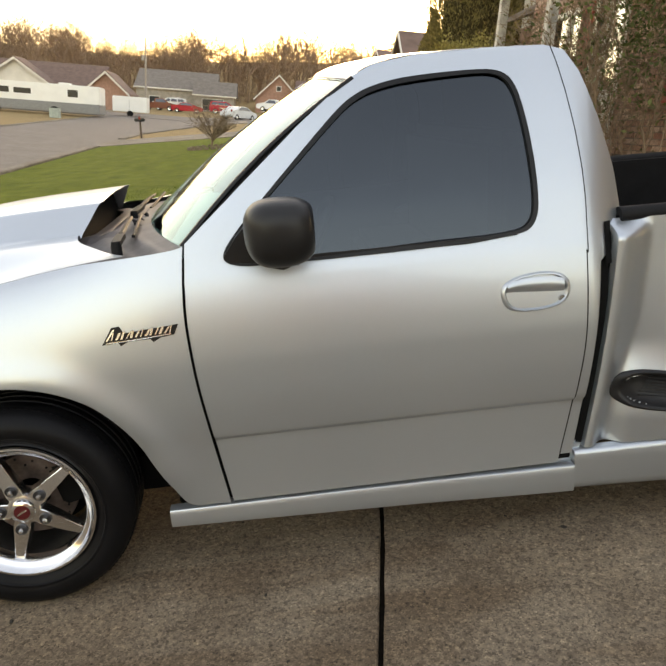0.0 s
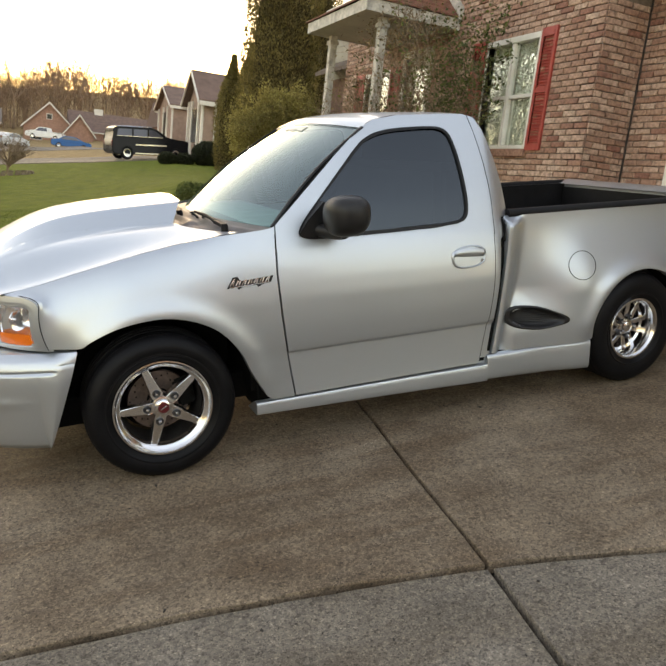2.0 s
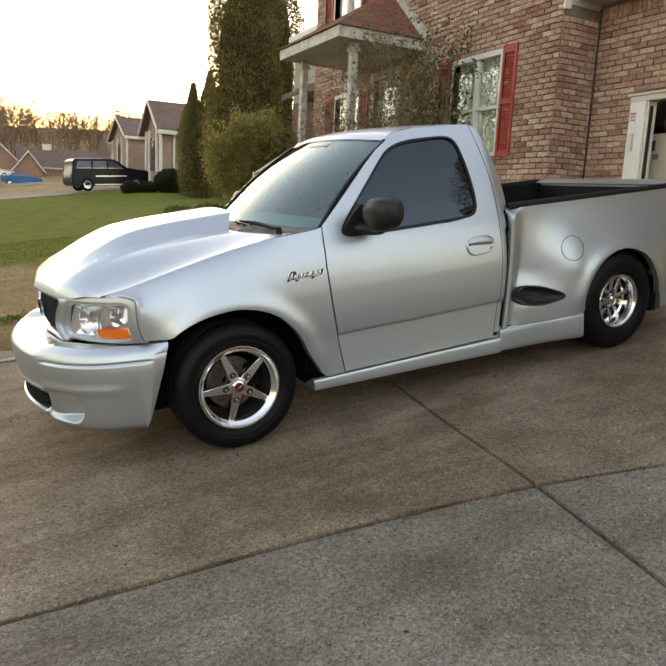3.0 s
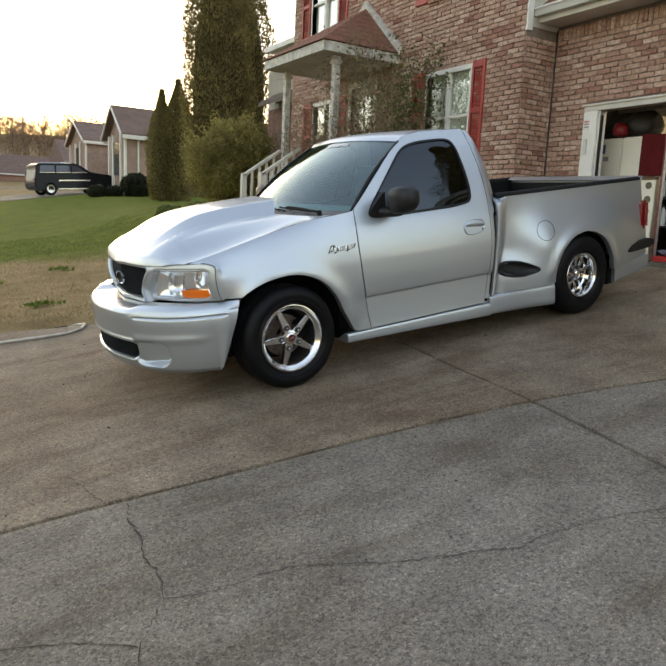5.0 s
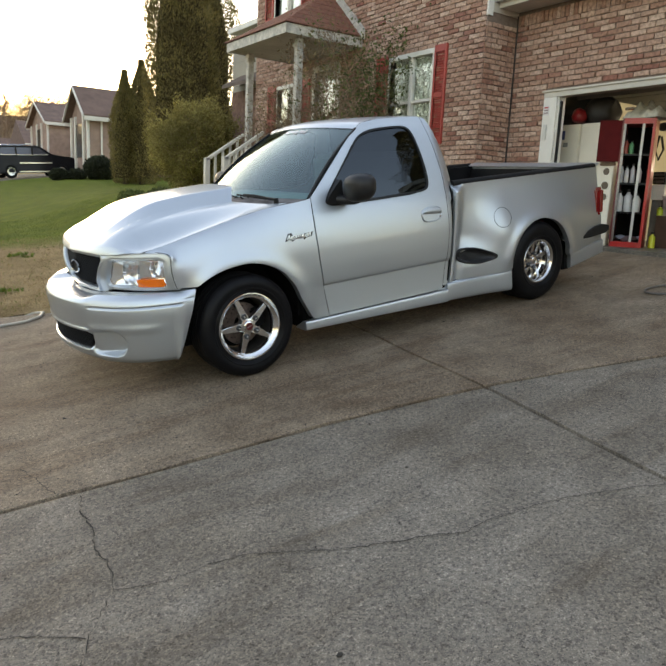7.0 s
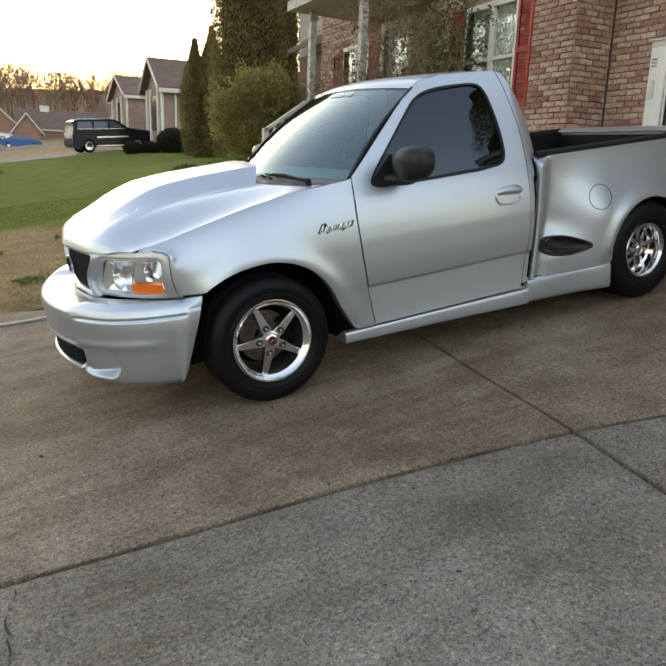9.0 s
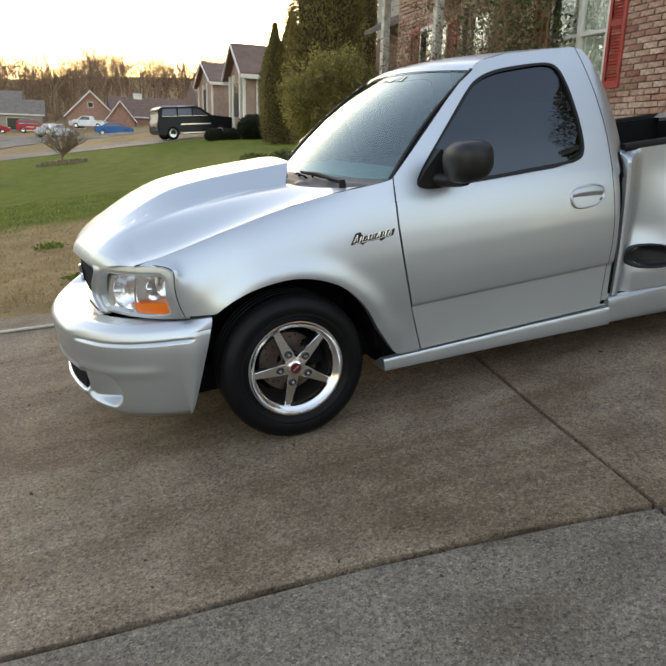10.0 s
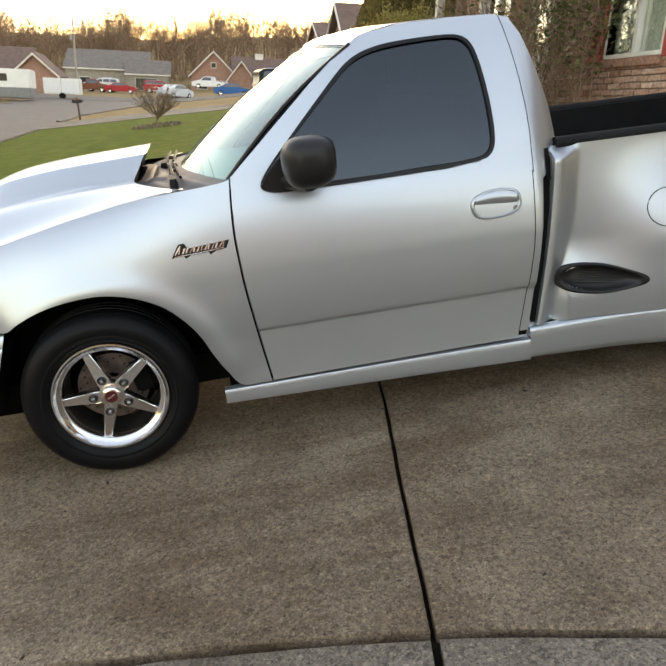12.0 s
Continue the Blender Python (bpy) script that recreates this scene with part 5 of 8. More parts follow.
    part("hub_disc", lathe([(0.0, dish - 0.032), (0.042, dish - 0.032), (0.052, dish - 0.029), (0.060, dish - 0.016), (0.064, dish + 0.02)], 40), CHROME if rear else SPOKE, hub)
    part("centre_cap", lathe([(0.0, dish - 0.048), (0.030, dish - 0.047), (0.038, dish - 0.042), (0.041, dish - 0.030)], 28), CHROME, hub, "round centre cap")
    if not rear:
        part("cap_ring", lathe([(0.0, dish - 0.0496), (0.026, dish - 0.0490), (0.027, dish - 0.046)], 28), CAPRED, hub, "dark red cap disc")
        part("cap_emblem", box(-0.018, 0.018, dish - 0.0515, dish - 0.048, -0.0030, 0.0030, None, 0.001, pose(0, 0, 0, 0, -28 - twist, 0)), CHROME_R, hub, "bright slash on the cap")
    part("brake_disc", lathe([(0.06, dish + 0.075), (0.150, dish + 0.075), (0.152, dish + 0.085), (0.152, dish + 0.10), (0.06, dish + 0.10)], 48), ROTOR, hub, "drilled steel brake disc")
    # raised dark dots stand for the shade in the drilled holes
    holes = bmesh.new()
    for k in range(30):
        r = (0.112, 0.126, 0.140)[k % 3]
        lathe([(0.0, dish + 0.0735), (0.0042, dish + 0.0735), (0.0045, dish + 0.0755)], 8, holes, pose(0, 0, 0, 0, 12 * k, 0) @ pose(r, 0, 0))
    part("disc_drilling", holes, DARK, hub, kind="stuff")
    part("dust_shield", lathe([(rim_r - 0.054, width - 0.02), (0.0, width - 0.01)], 48), DARK, hub)
    part("caliper", box(0.085, 0.175, dish + 0.06, dish + 0.13, -0.075, 0.075, None, 0.012, pose(0, 0, 0, 0, -12 - twist, 0)), DARK, hub, "dark brake caliper")
    part("valve_stem", tube([(0.055, dish + 0.01, -rim_r + 0.052), (0.055, dish - 0.03, -rim_r + 0.055)], 0.005, 6), TRIM, hub)
    return hub


wheel(0.0, 0.012, 0.339, 0.366, 0.242, 0.25, 0.045, 0.0, -20)
wheel(3.060, 0.020, 0.335, 0.368, 0.207, 0.29, 0.085, 0.0, 20, True)
for cx, rear in ((0.0, False), (3.055, True)):
    hub = wheel(cx, 0, 0.341, 0.360, 0.236 if not rear else 0.207, 0.26, 0.045 if not rear else 0.085, 0, 10, rear)
    hub.matrix_basis = pose(cx, WIDE - 0.02, 0.343 if not rear else 0.332, 0, 0, 180)


# ---- brick house ----
def brick_material(name, island):
    m, nt, b, lk = mat_base(name)
    if island:
        src = nt.nodes.new("ShaderNodeNewGeometry").outputs["Random Per Island"]
    else:
        src = nt.nodes.new("ShaderNodeObjectInfo").outputs["Random"]
    c = ramp(nt, src, ((0.0, (0.27, 0.118, 0.086)), (0.08, (0.35, 0.200, 0.144)), (0.45, (0.43, 0.278, 0.206)), (0.75, (0.49, 0.336, 0.257)), (1.0, (0.57, 0.425, 0.335))))
    n1, n2 = noise_node(nt, 26, 5.0), noise_node(nt, 120, 3.0)
    c = mixed(nt, c, ramp(nt, n1.outputs["Fac"], ((0.32, (0.45, 0.41, 0.39)), (0.62, (1.12, 1.09, 1.06)))), 0.8, "MULTIPLY")
    c = mixed(nt, c, ramp(nt, n2.outputs["Fac"], ((0.3, (0.8, 0.8, 0.8)), (0.6, (1.0, 1.0, 1.0)))), 0.8, "MULTIPLY")
    lk.new(c, b.inputs["Base Color"])
    b.inputs["Roughness"].default_value = 0.9
    bump(nt, n2.outputs["Fac"], 0.5, 0.004, b)
    return m


BRICK_J, BRICK_1 = brick_material("brick_run", True), brick_material("brick_single", False)
MORTAR = plain("mortar", (0.20, 0.155, 0.125), 0.95, 0, 0.2, 20, bumpy=0.003)
WHITE = plain("white_trim_paint", (0.72, 0.70, 0.64), 0.55, 0, 0.10, 3, bumpy=0.0008)
CREAM = plain("cream_trim_paint", (0.56, 0.53, 0.46), 0.55, 0, 0.14, 3, bumpy=0.0008)
OLDWHITE = plain("peeling_white_paint", (0.52, 0.495, 0.44), 0.7, 0, 0.34, 9, bumpy=0.002, fine=30)
SHUTTER = plain("shutter_red", (0.36, 0.055, 0.040), 0.5, 0, 0.15, 4)
SHINGLE = plain("roof_shingle", (0.20, 0.085, 0.055), 0.9, 0, 0.30, 14, bumpy=0.006)
SIDING = plain("vinyl_siding", (0.52, 0.49, 0.43), 0.5, 0, 0.08, 2)
GUTTER = plain("gutter_metal", (0.58, 0.57, 0.53), 0.4, 0.1, 0.10, 3)
PANE = glass("window_glass", (0.90, 0.93, 0.90), 0.0, 3.0)
CURTAIN = plain("net_curtain", (0.84, 0.83, 0.76), 0.9, 0, 0.15, 8)
ROOM = plain("dim_room", (0.42, 0.38, 0.30), 0.9, 0, 0.2, 2)
COURSE, BLEN, JOINT = 0.0677, 0.201, 0.0125


def brick_run(parent, origin, along_v, out_v, length, z0, z1, holes=(), singles=None, soldier=None, seed=1):
    """Courses of bricks on a wall face. singles: (s0, s1, z0, z1) where each brick is a part of its own."""
    rnd = random.Random(seed)
    a, o, up = Vector(along_v), Vector(out_v), Vector((0, 0, 1))
    o0 = Vector(origin)
    verts, faces, shared, one = [], [], {}, 0

    def add(s0, s1, za, zb):
        nonlocal one
        proud = 0.013 + rnd.uniform(0, 0.007)
        e = 0.0075
        pts = []
        for d, i in ((0.0, 0.0), (proud - 0.003, 0.0), (proud, e)):
            pts += [o * d + a * (s0 + i) + up * (za + i), o * d + a * (s1 - i) + up * (za + i), o * d + a * (s1 - i) + up * (zb - i), o * d + a * (s0 + i) + up * (zb - i)]
        cs, cz = (s0 + s1) / 2, (za + zb) / 2
        one_here = singles and singles[0] < cs < singles[1] and singles[2] < cz < singles[3] and one < 300
        if not one_here:
            # tumbled: every corner a little off
            pts = [p + a * rnd.uniform(-0.005, 0.005) + up * rnd.uniform(-0.0045, 0.0045) + o * (rnd.uniform(-0.002, 0.002) if k > 3 else 0) for k, p in enumerate(pts)]
        fs = []
        for r in (0, 4):
            for k in range(4):
                fs.append((r + k, r + (k + 1) % 4, r + 4 + (k + 1) % 4, r + 4 + k))
        fs.append((8, 9, 10, 11))
        if one_here:
            key = (round(s1 - s0, 2), round(zb - za, 3))
            mid = a * cs + up * cz
            if key not in shared:
                me = bpy.data.meshes.new("brick")
                me.from_pydata([tuple(p - mid) for p in pts], [], fs)
                me.materials.append(BRICK_1)
                shared[key] = me
            ob = new("brick", shared[key])
            ob.parent = parent
            ob.location = o0 + mid + o * rnd.uniform(-0.002, 0.004)
            ob.rotation_euler = (rnd.uniform(-0.02, 0.02), rnd.uniform(-0.02, 0.02), rnd.uniform(-0.02, 0.02))
            one += 1
            return
        base = len(verts)
        verts.extend(tuple(o0 + p) for p in pts)
        faces.extend(tuple(base + k for k in f_) for f_ in fs)

    n = int((z1 - z0) / COURSE)
    for c in range(n):
        za = z0 + c * COURSE
        zb = za + COURSE - JOINT
        if soldier and za >= soldier - 1e-6:
            s = 0.0
            while s < length - 0.03:
                add(s, min(s + 0.057, length), za, min(z1, za + BLEN))
                s += 0.0677
            break
        s = -(BLEN + JOINT) / 2 if c % 2 else 0.0
        while s < length:
            spans = [(max(0.0, s), min(length, s + BLEN))]
            for h0, h1, hz0, hz1 in holes:
                if hz0 < (za + zb) / 2 < hz1:
                    spans = [q for p0, p1 in spans for q in ((p0, min(p1, h0)), (max(p0, h1), p1)) if q[1] - q[0] > 0.02]
            for p0, p1 in spans:
                if p1 - p0 > 0.02:
                    add(p0, p1, za, zb + rnd.uniform(-0.0015, 0.0015))
            s += BLEN + JOINT
    me = bpy.data.meshes.new("brickwork")
    me.from_pydata(verts, [], faces)
    me.materials.append(BRICK_J)
    ob = new("brickwork", me)
    ob.parent = parent
    return tagged(ob, "mixed tan and red brickwork", kind="stuff")


def wall_with_holes(name, label, x0, x1, y0, y1, z0, z1, holes):
    """A wall across y with openings through it, made of butted blocks."""
    bm = bmesh.new()
    ys = sorted({y0, y1, *(h[0] for h in holes), *(h[1] for h in holes)})
    zs = sorted({z0, z1, *(h[2] for h in holes), *(h[3] for h in holes)})
    for a, b in zip(ys, ys[1:]):
        for c, d in zip(zs, zs[1:]):
            if not any(h[0] <= a and b <= h[1] and h[2] <= c and d <= h[3] for h in holes):
                box(x0, x1, a, b, c, d, bm)
    return tagged(add_mesh(name, bm, MORTAR, False), label, "wall", kind="structure")


FX, GX = 4.95, 5.56
WINDOWS = [(3.94, 5.03, 2.16, 3.53), (7.76, 8.72, 2.16, 3.47), (7.87, 8.92, 4.78, 6.1), (4.02, 5.05, 4.68, 6.0)]
DOOR = (6.42, 7.34, 1.60, 3.68)
front = wall_with_holes("wall_front", "two-storey brick house front", FX, FX + 0.28, 2.95, 9.66, 0.30, 6.5, WINDOWS + [DOOR])
fl = 9.66 - 2.95
holes_s = [(h[0] - 2.95, h[1] - 2.95, h[2], h[3]) for h in WINDOWS + [DOOR]]
side_wall = tagged(add_mesh("wall_side", merged(box(FX, GX, 2.952, 3.2, 0.3, 3.80), box(FX + 0.02, 12.0, 2.962, 3.2, 3.80, 6.5)), MORTAR, False), "short brick return beside the garage", "wall", kind="structure")
G_HOLE = (-2.76, 2.12, 0.80, 2.735)
garage_wall = wall_with_holes("wall_garage", "brick garage front over a wide open doorway", GX, GX + 0.12, -4.2, 2.95, 0.4, 3.95, [G_HOLE])

# siding and corner board over the return
sid = bmesh.new()
for k in range(20):
    box(FX + 0.09, 12.0, 2.940, 2.964, 3.86 + 0.13 * k, 3.86 + 0.13 * k + 0.122, sid, 0.0, None)
part("siding", sid, SIDING, side_wall, "pale lapped siding")
part("corner_board", box(FX - 0.012, FX + 0.09, 2.925, 2.962, 3.80, 6.5, None, 0.004), WHITE, side_wall, "white corner board")
conduit = tagged(add_mesh("cable", tube([(GX - 0.03, 2.925, 0.6), (GX - 0.03, 2.925, 2.0), (GX - 0.028, 2.926, 3.88)], 0.011, 8), plain("cable_dark", (0.03, 0.022, 0.018), 0.6)), "dark cable running up the inner brick corner", "cable")
part("drain_pipe", tube([(5.08, 2.89, 6.4), (5.08, 2.89, 4.42), (5.10, 2.89, 4.33), (5.19, 2.89, 4.27)], 0.038, 12), WHITE, side_wall, "white drain pipe with an elbow")


def window(name, y0, y1, z0, z1, label):
    w = thing(name, label, "window", kind="structure")
    f_ = bmesh.new()
    x = FX + 0.02
    d = 0.045
    for b_ in ((y0, y0 + d, z0, z1), (y1 - d, y1, z0, z1), (y0 + d, y1 - d, z1 - d * 1.6, z1), (y0 + d, y1 - d, z0, z0 + d)):
        box(x - 0.045, x + 0.06, b_[0], b_[1], b_[2], b_[3], f_, 0.004)
    part("window_frame", f_, WHITE, w, "white window frame")
    ym, zm = (y0 + y1) / 2, z0 + (z1 - z0) * 0.47
    part("mullion", box(x - 0.03, x + 0.05, ym - 0.03, ym + 0.03, z0 + d, z1 - d * 1.6, None, 0.004), WHITE, w)
    for ya, yb in ((y0 + d, ym - 0.03), (ym + 0.03, y1 - d)):
        part("sash_rail", box(x - 0.015, x + 0.04, ya, yb, zm - 0.022, zm + 0.022, None, 0.004), WHITE, w)
        for za, zb, back in ((z0 + d, zm - 0.022, 0.03), (zm + 0.022, z1 - d * 1.6, 0.012)):
            pn = part("pane", box(x + back, x + back + 0.004, ya, yb, za, zb), PANE, w)
            pn.visible_shadow = False
        grd = grid(lambda u, v: (x + 0.052 + 0.006 * math.sin(u * 40), ya + (yb - ya) * u, z0 + 0.02 + (z1 - z0 - 0.04) * v), 40, 2)
        part("curtain", grd, CURTAIN, w, "pale net curtain")
    part("window_sill", box(FX - 0.055, FX + 0.02, y0 - 0.02, y1 + 0.02, z0 - 0.095, z0 - 0.006, None, 0.006), BRICK_1, w, "projecting brick sill")
    room = bmesh.new()
    box(x + 0.5, x + 0.52, y0 - 0.5, y1 + 0.5, z0 - 0.3, z1 + 0.2, room)
    part("room_behind", room, ROOM, w)
    return w


window("window_1", *WINDOWS[0], "white double sash window with a net curtain")
window("window_2", *WINDOWS[1], "white double sash window beside the porch")
window("window_3", *WINDOWS[2], "upper white sash window")
window("window_4", *WINDOWS[3], "upper white sash window over a brick sill")


def shutter(y0, y1, z0, z1, pieces=True):
    s = thing("shutter", "red louvred shutter beside a house window", "shutter", group="shutters on the house front")
    x = FX - 0.012
    fr = bmesh.new()
    w = 0.045
    for b_ in ((y0, y0 + w, z0, z1), (y1 - w, y1, z0, z1), (y0 + w, y1 - w, z0, z0 + 0.08), (y0 + w, y1 - w, z1 - 0.10, z1), (y0 + w, y1 - w, (z0 + z1) / 2 - 0.035, (z0 + z1) / 2 + 0.035)):
        box(x - 0.030, x, b_[0], b_[1], b_[2], b_[3], fr, 0.003)
    part("shutter_frame", fr, SHUTTER, s)
    me = bpy.data.meshes.new("louvre")
    lb = box(-0.011, 0.011, y0 + w, y1 - w, -0.003, 0.003, None, 0.0, None)
    for v in lb.verts:
        c, q = math.cos(radians(-42)), math.sin(radians(-42))
        v.co.x, v.co.z = v.co.x * c + v.co.z * q, -v.co.x * q + v.co.z * c
    lb.to_mesh(me)
    lb.free()
    me.materials.append(SHUTTER)
    for a, b in ((z0 + 0.08, (z0 + z1) / 2 - 0.035), ((z0 + z1) / 2 + 0.035, z1 - 0.10)):
        n = int((b - a) / 0.034)
        for k in range(n):
            ob = new("louvre", me)
            ob.parent, ob.location = s, (x - 0.014, 0, a + (k + 0.5) * (b - a) / n)
    part("shutter_back", box(x - 0.004, x, y0 + w, y1 - w, z0 + 0.05, z1 - 0.05), SHUTTER, s)
    return s


for y0, y1, z0, z1 in ((3.66, 3.93, 2.14, 3.55), (5.05, 5.34, 2.14, 3.55), (8.74, 9.08, 2.14, 3.48), (7.42, 7.74, 2.14, 3.48), (8.95, 9.28, 4.74, 6.1), (7.52, 7.84, 4.74, 6.1), (5.08, 5.42, 4.62, 6.0), (3.68, 3.98, 4.62, 6.0)):
    shutter(y0, y1, z0, z1)

# front door with a glazed sidelight, in a cream frame
door_1 = thing("door_1", "cream front door with a glazed panel under the porch", "door", kind="structure")
fr = bmesh.new()
for b_ in ((6.42, 6.54, 1.60, 3.68), (7.24, 7.34, 1.60, 3.68), (6.54, 7.24, 3.56, 3.68)):
    box(FX - 0.03, FX + 0.12, *b_, fr, 0.004)
part("door_frame", fr, CREAM, door_1)
part("door_leaf", merged(box(FX + 0.06, FX + 0.10, 6.54, 7.24, 1.60, 2.35), merged(box(FX + 0.06, FX + 0.10, 6.54, 6.68, 2.35, 3.56), merged(box(FX + 0.06, FX + 0.10, 7.10, 7.24, 2.35, 3.56), box(FX + 0.06, FX + 0.10, 6.68, 7.10, 3.40, 3.56)))), CREAM, door_1, "cream door leaf", False)
part("pane", box(FX + 0.075, FX + 0.080, 6.68, 7.10, 2.35, 3.40), PANE, door_1)
part("room_behind", box(FX + 1.2, FX + 1.22, 6.0, 7.8, 1.5, 3.7), CURTAIN, door_1)
part("door_handle", lathe([(0, -0.05), (0.025, -0.05), (0.03, -0.03), (0.012, -0.01), (0.012, 0.02)], 16, None, pose(FX + 0.05, 6.62, 2.25, 0, 0, -90)), CHROME_R, door_1)

# porch: slab, posts, half-pyramid roof, steps with railings
porch = thing("porch", "small front porch with peeling white posts and a red-brown roof", "porch", kind="structure")
PX0, PY0, PY1 = 3.45, 5.80, 7.96
part("porch_floor", box(3.55, FX, 5.9, 7.9, 0.5, 1.58, None, 0.01), CONC_B, porch, "raised concrete porch floor")
for py in (5.955, 7.69):
    ps = box(3.765, 3.875, py, py + 0.11, 1.58, 3.80, None, 0.006)
    part("porch_post", ps, OLDWHITE, porch, "peeling white porch post")
    part("post_cap", box(3.745, 3.895, py - 0.02, py + 0.13, 3.66, 3.72, None, 0.004), OLDWHITE, porch)
    part("post_base", box(3.745, 3.895, py - 0.02, py + 0.13, 1.58, 1.68, None, 0.004), OLDWHITE, porch)
part("soffit", box(PX0 + 0.03, FX - 0.005, PY0 + 0.03, PY1 - 0.03, 3.81, 3.835), CREAM, porch, "cream porch soffit")
fas = bmesh.new()
box(PX0, PX0 + 0.03, PY0, PY1, 3.80, 3.955, fas, 0.003)
box(PX0 + 0.03, FX - 0.004, PY0, PY0 + 0.03, 3.80, 3.955, fas, 0.003)
box(PX0 + 0.03, FX - 0.004, PY1 - 0.03, PY1, 3.80, 3.955, fas, 0.003)
part("fascia", fas, OLDWHITE, porch, "mossy peeling white fascia")
APEX = Vector((FX - 0.01, 6.86, 4.92))
cn = [Vector((PX0 - 0.03, PY0 - 0.03, 3.965)), Vector((PX0 - 0.03, PY1 + 0.03, 3.965)), Vector((FX - 0.01, PY1 + 0.03, 3.965)), Vector((FX - 0.01, PY0 - 0.03, 3.965))]
for tri in ((cn[0], cn[1]), (cn[3], cn[0]), (cn[1], cn[2])):
    n = 9
    for k in range(n):
        a0, a1, b0, b1 = tri[0].lerp(APEX, k / n), tri[1].lerp(APEX, k / n), tri[0].lerp(APEX, (k + 1.12) / n), tri[1].lerp(APEX, (k + 1.12) / n)
        up = Vector((0, 0, 0.012))
        sb = bmesh.new()
        q = [sb.verts.new(p) for p in (a0 + up, a1 + up, b1 + up * 0.2, b0 + up * 0.2, a0 - up * 0.5, a1 - up * 0.5)]
        sb.faces.new(q[:4])
        sb.faces.new((q[0], q[4], q[5], q[1]))
        part("shingle_row", sb, SHINGLE, porch, "", False)
rk = bmesh.new()
for ya in (PY0 - 0.05, PY1 + 0.05):
    a, b = Vector((FX - 0.02, ya, 3.93)), Vector((FX - 0.02, APEX.y, 4.86))
    up = Vector((0, 0, 0.17))
    vs_ = [rk.verts.new(p + Vector((dx, 0, 0))) for dx in (-0.06, 0.012) for p in (a, b, b + up, a + up)]
    for f_ in ((0, 1, 2, 3), (7, 6, 5, 4), (0, 4, 5, 1), (1, 5, 6, 2), (2, 6, 7, 3), (3, 7, 4, 0)):
        rk.faces.new([vs_[i] for i in f_])
part("rake_board", rk, OLDWHITE, porch, "white rake board against the brick", False)
for k in range(3):
    part("step", box(2.92 + 0.22 * k, 3.56, 6.86, 7.75, 0.6, 1.16 + 0.15 * k, None, 0.008), CONC_B, porch, "concrete step")
for ry in (6.92, 7.70):
    part("handrail", box(-0.02, 0.88, -0.045, 0.045, -0.02, 0.03, None, 0.006, pose(2.97, ry, 1.86, 0, -34.4, 0)), CREAM, porch, "cream sloping handrail")
    part("rail_post", box(2.93, 3.02, ry - 0.045, ry + 0.045, 0.95, 1.90, None, 0.004), CREAM, porch)
    for k in range(4):
        xx = 3.14 + 0.145 * k
        part("baluster", box(xx - 0.02, xx + 0.02, ry - 0.02, ry + 0.02, 1.12 + 0.07 * k, 1.85 + (xx - 2.97) * 0.685, None, 0.003), CREAM, porch)

# garage eave, gutter, roof, door trim
trim_1 = thing("trim", "cream painted casing round the open garage doorway", "trim", kind="structure")
tb = bmesh.new()
box(GX - 0.03, GX, 2.12, 2.335, 0.75, 2.735, tb, 0.004)
box(GX - 0.03, GX, -2.98, -2.76, 0.75, 2.735, tb, 0.004)
part("casing", tb, WHITE, trim_1, "white door casing")
part("head_casing", merged(box(GX - 0.032, GX, -2.98, 2.34, 2.735, 2.805, None, 0.004), box(GX - 0.055, GX, -3.0, 2.36, 2.80, 2.825, None, 0.004)), CREAM, trim_1)
part("jamb", merged(box(GX, GX + 0.13, 2.10, 2.12, 0.75, 2.735), box(GX, GX + 0.13, -2.76, -2.74, 0.75, 2.735)), WHITE, trim_1)
part("door_track_seal", box(GX + 0.02, GX + 0.05, 2.075, 2.10, 0.80, 2.68), TRIM, trim_1)
part("warning_label", box(GX - 0.034, GX - 0.031, 2.23, 2.32, 2.50, 2.62), plain("label_white", (0.65, 0.62, 0.6), 0.6), trim_1, "small warning label with unreadable lines")
for k, col in enumerate(((0.5, 0.06, 0.05), (0.25, 0.2, 0.2), (0.25, 0.2, 0.2))):
    part("label_bar", box(GX - 0.036, GX - 0.034, 2.24, 2.31, 2.595 - 0.035 * k, 2.612 - 0.035 * k), plain("label_ink", col, 0.6), trim_1)
part("keypad", box(GX - 0.05, GX - 0.03, 2.235, 2.30, 2.18, 2.38, None, 0.008), GUTTER, trim_1, "grey keypad")
eave = thing("garage_eave", "cream soffit with a metal gutter over the garage", "eave", kind="structure")
part("soffit", box(5.18, GX, -4.2, 3.02, 3.93, 3.955), CREAM, eave, "cream soffit board")
part("fascia", box(5.16, 5.18, -4.2, 3.12, 3.92, 4.08, None, 0.003), CREAM, eave)
gprof = [(0.0, 0.0), (-0.085, 0.0), (-0.095, 0.03), (-0.105, 0.06), (-0.125, 0.085), (-0.125, 0.105), (-0.118, 0.105), (-0.112, 0.09), (0.0, 0.09)]
gm = bmesh.new()
ga = [gm.verts.new((5.16 + dx, 3.16, 3.99 + dz)) for dx, dz in gprof]
gb_ = [gm.verts.new((5.16 + dx, -4.2, 3.99 + dz)) for dx, dz in gprof]
for k in range(len(gprof)):
    gm.faces.new((ga[k], ga[(k + 1) % len(gprof)], gb_[(k + 1) % len(gprof)], gb_[k]))
gm.faces.new(ga)
part("gutter", gm, GUTTER, eave, "pale metal gutter", True, 20)
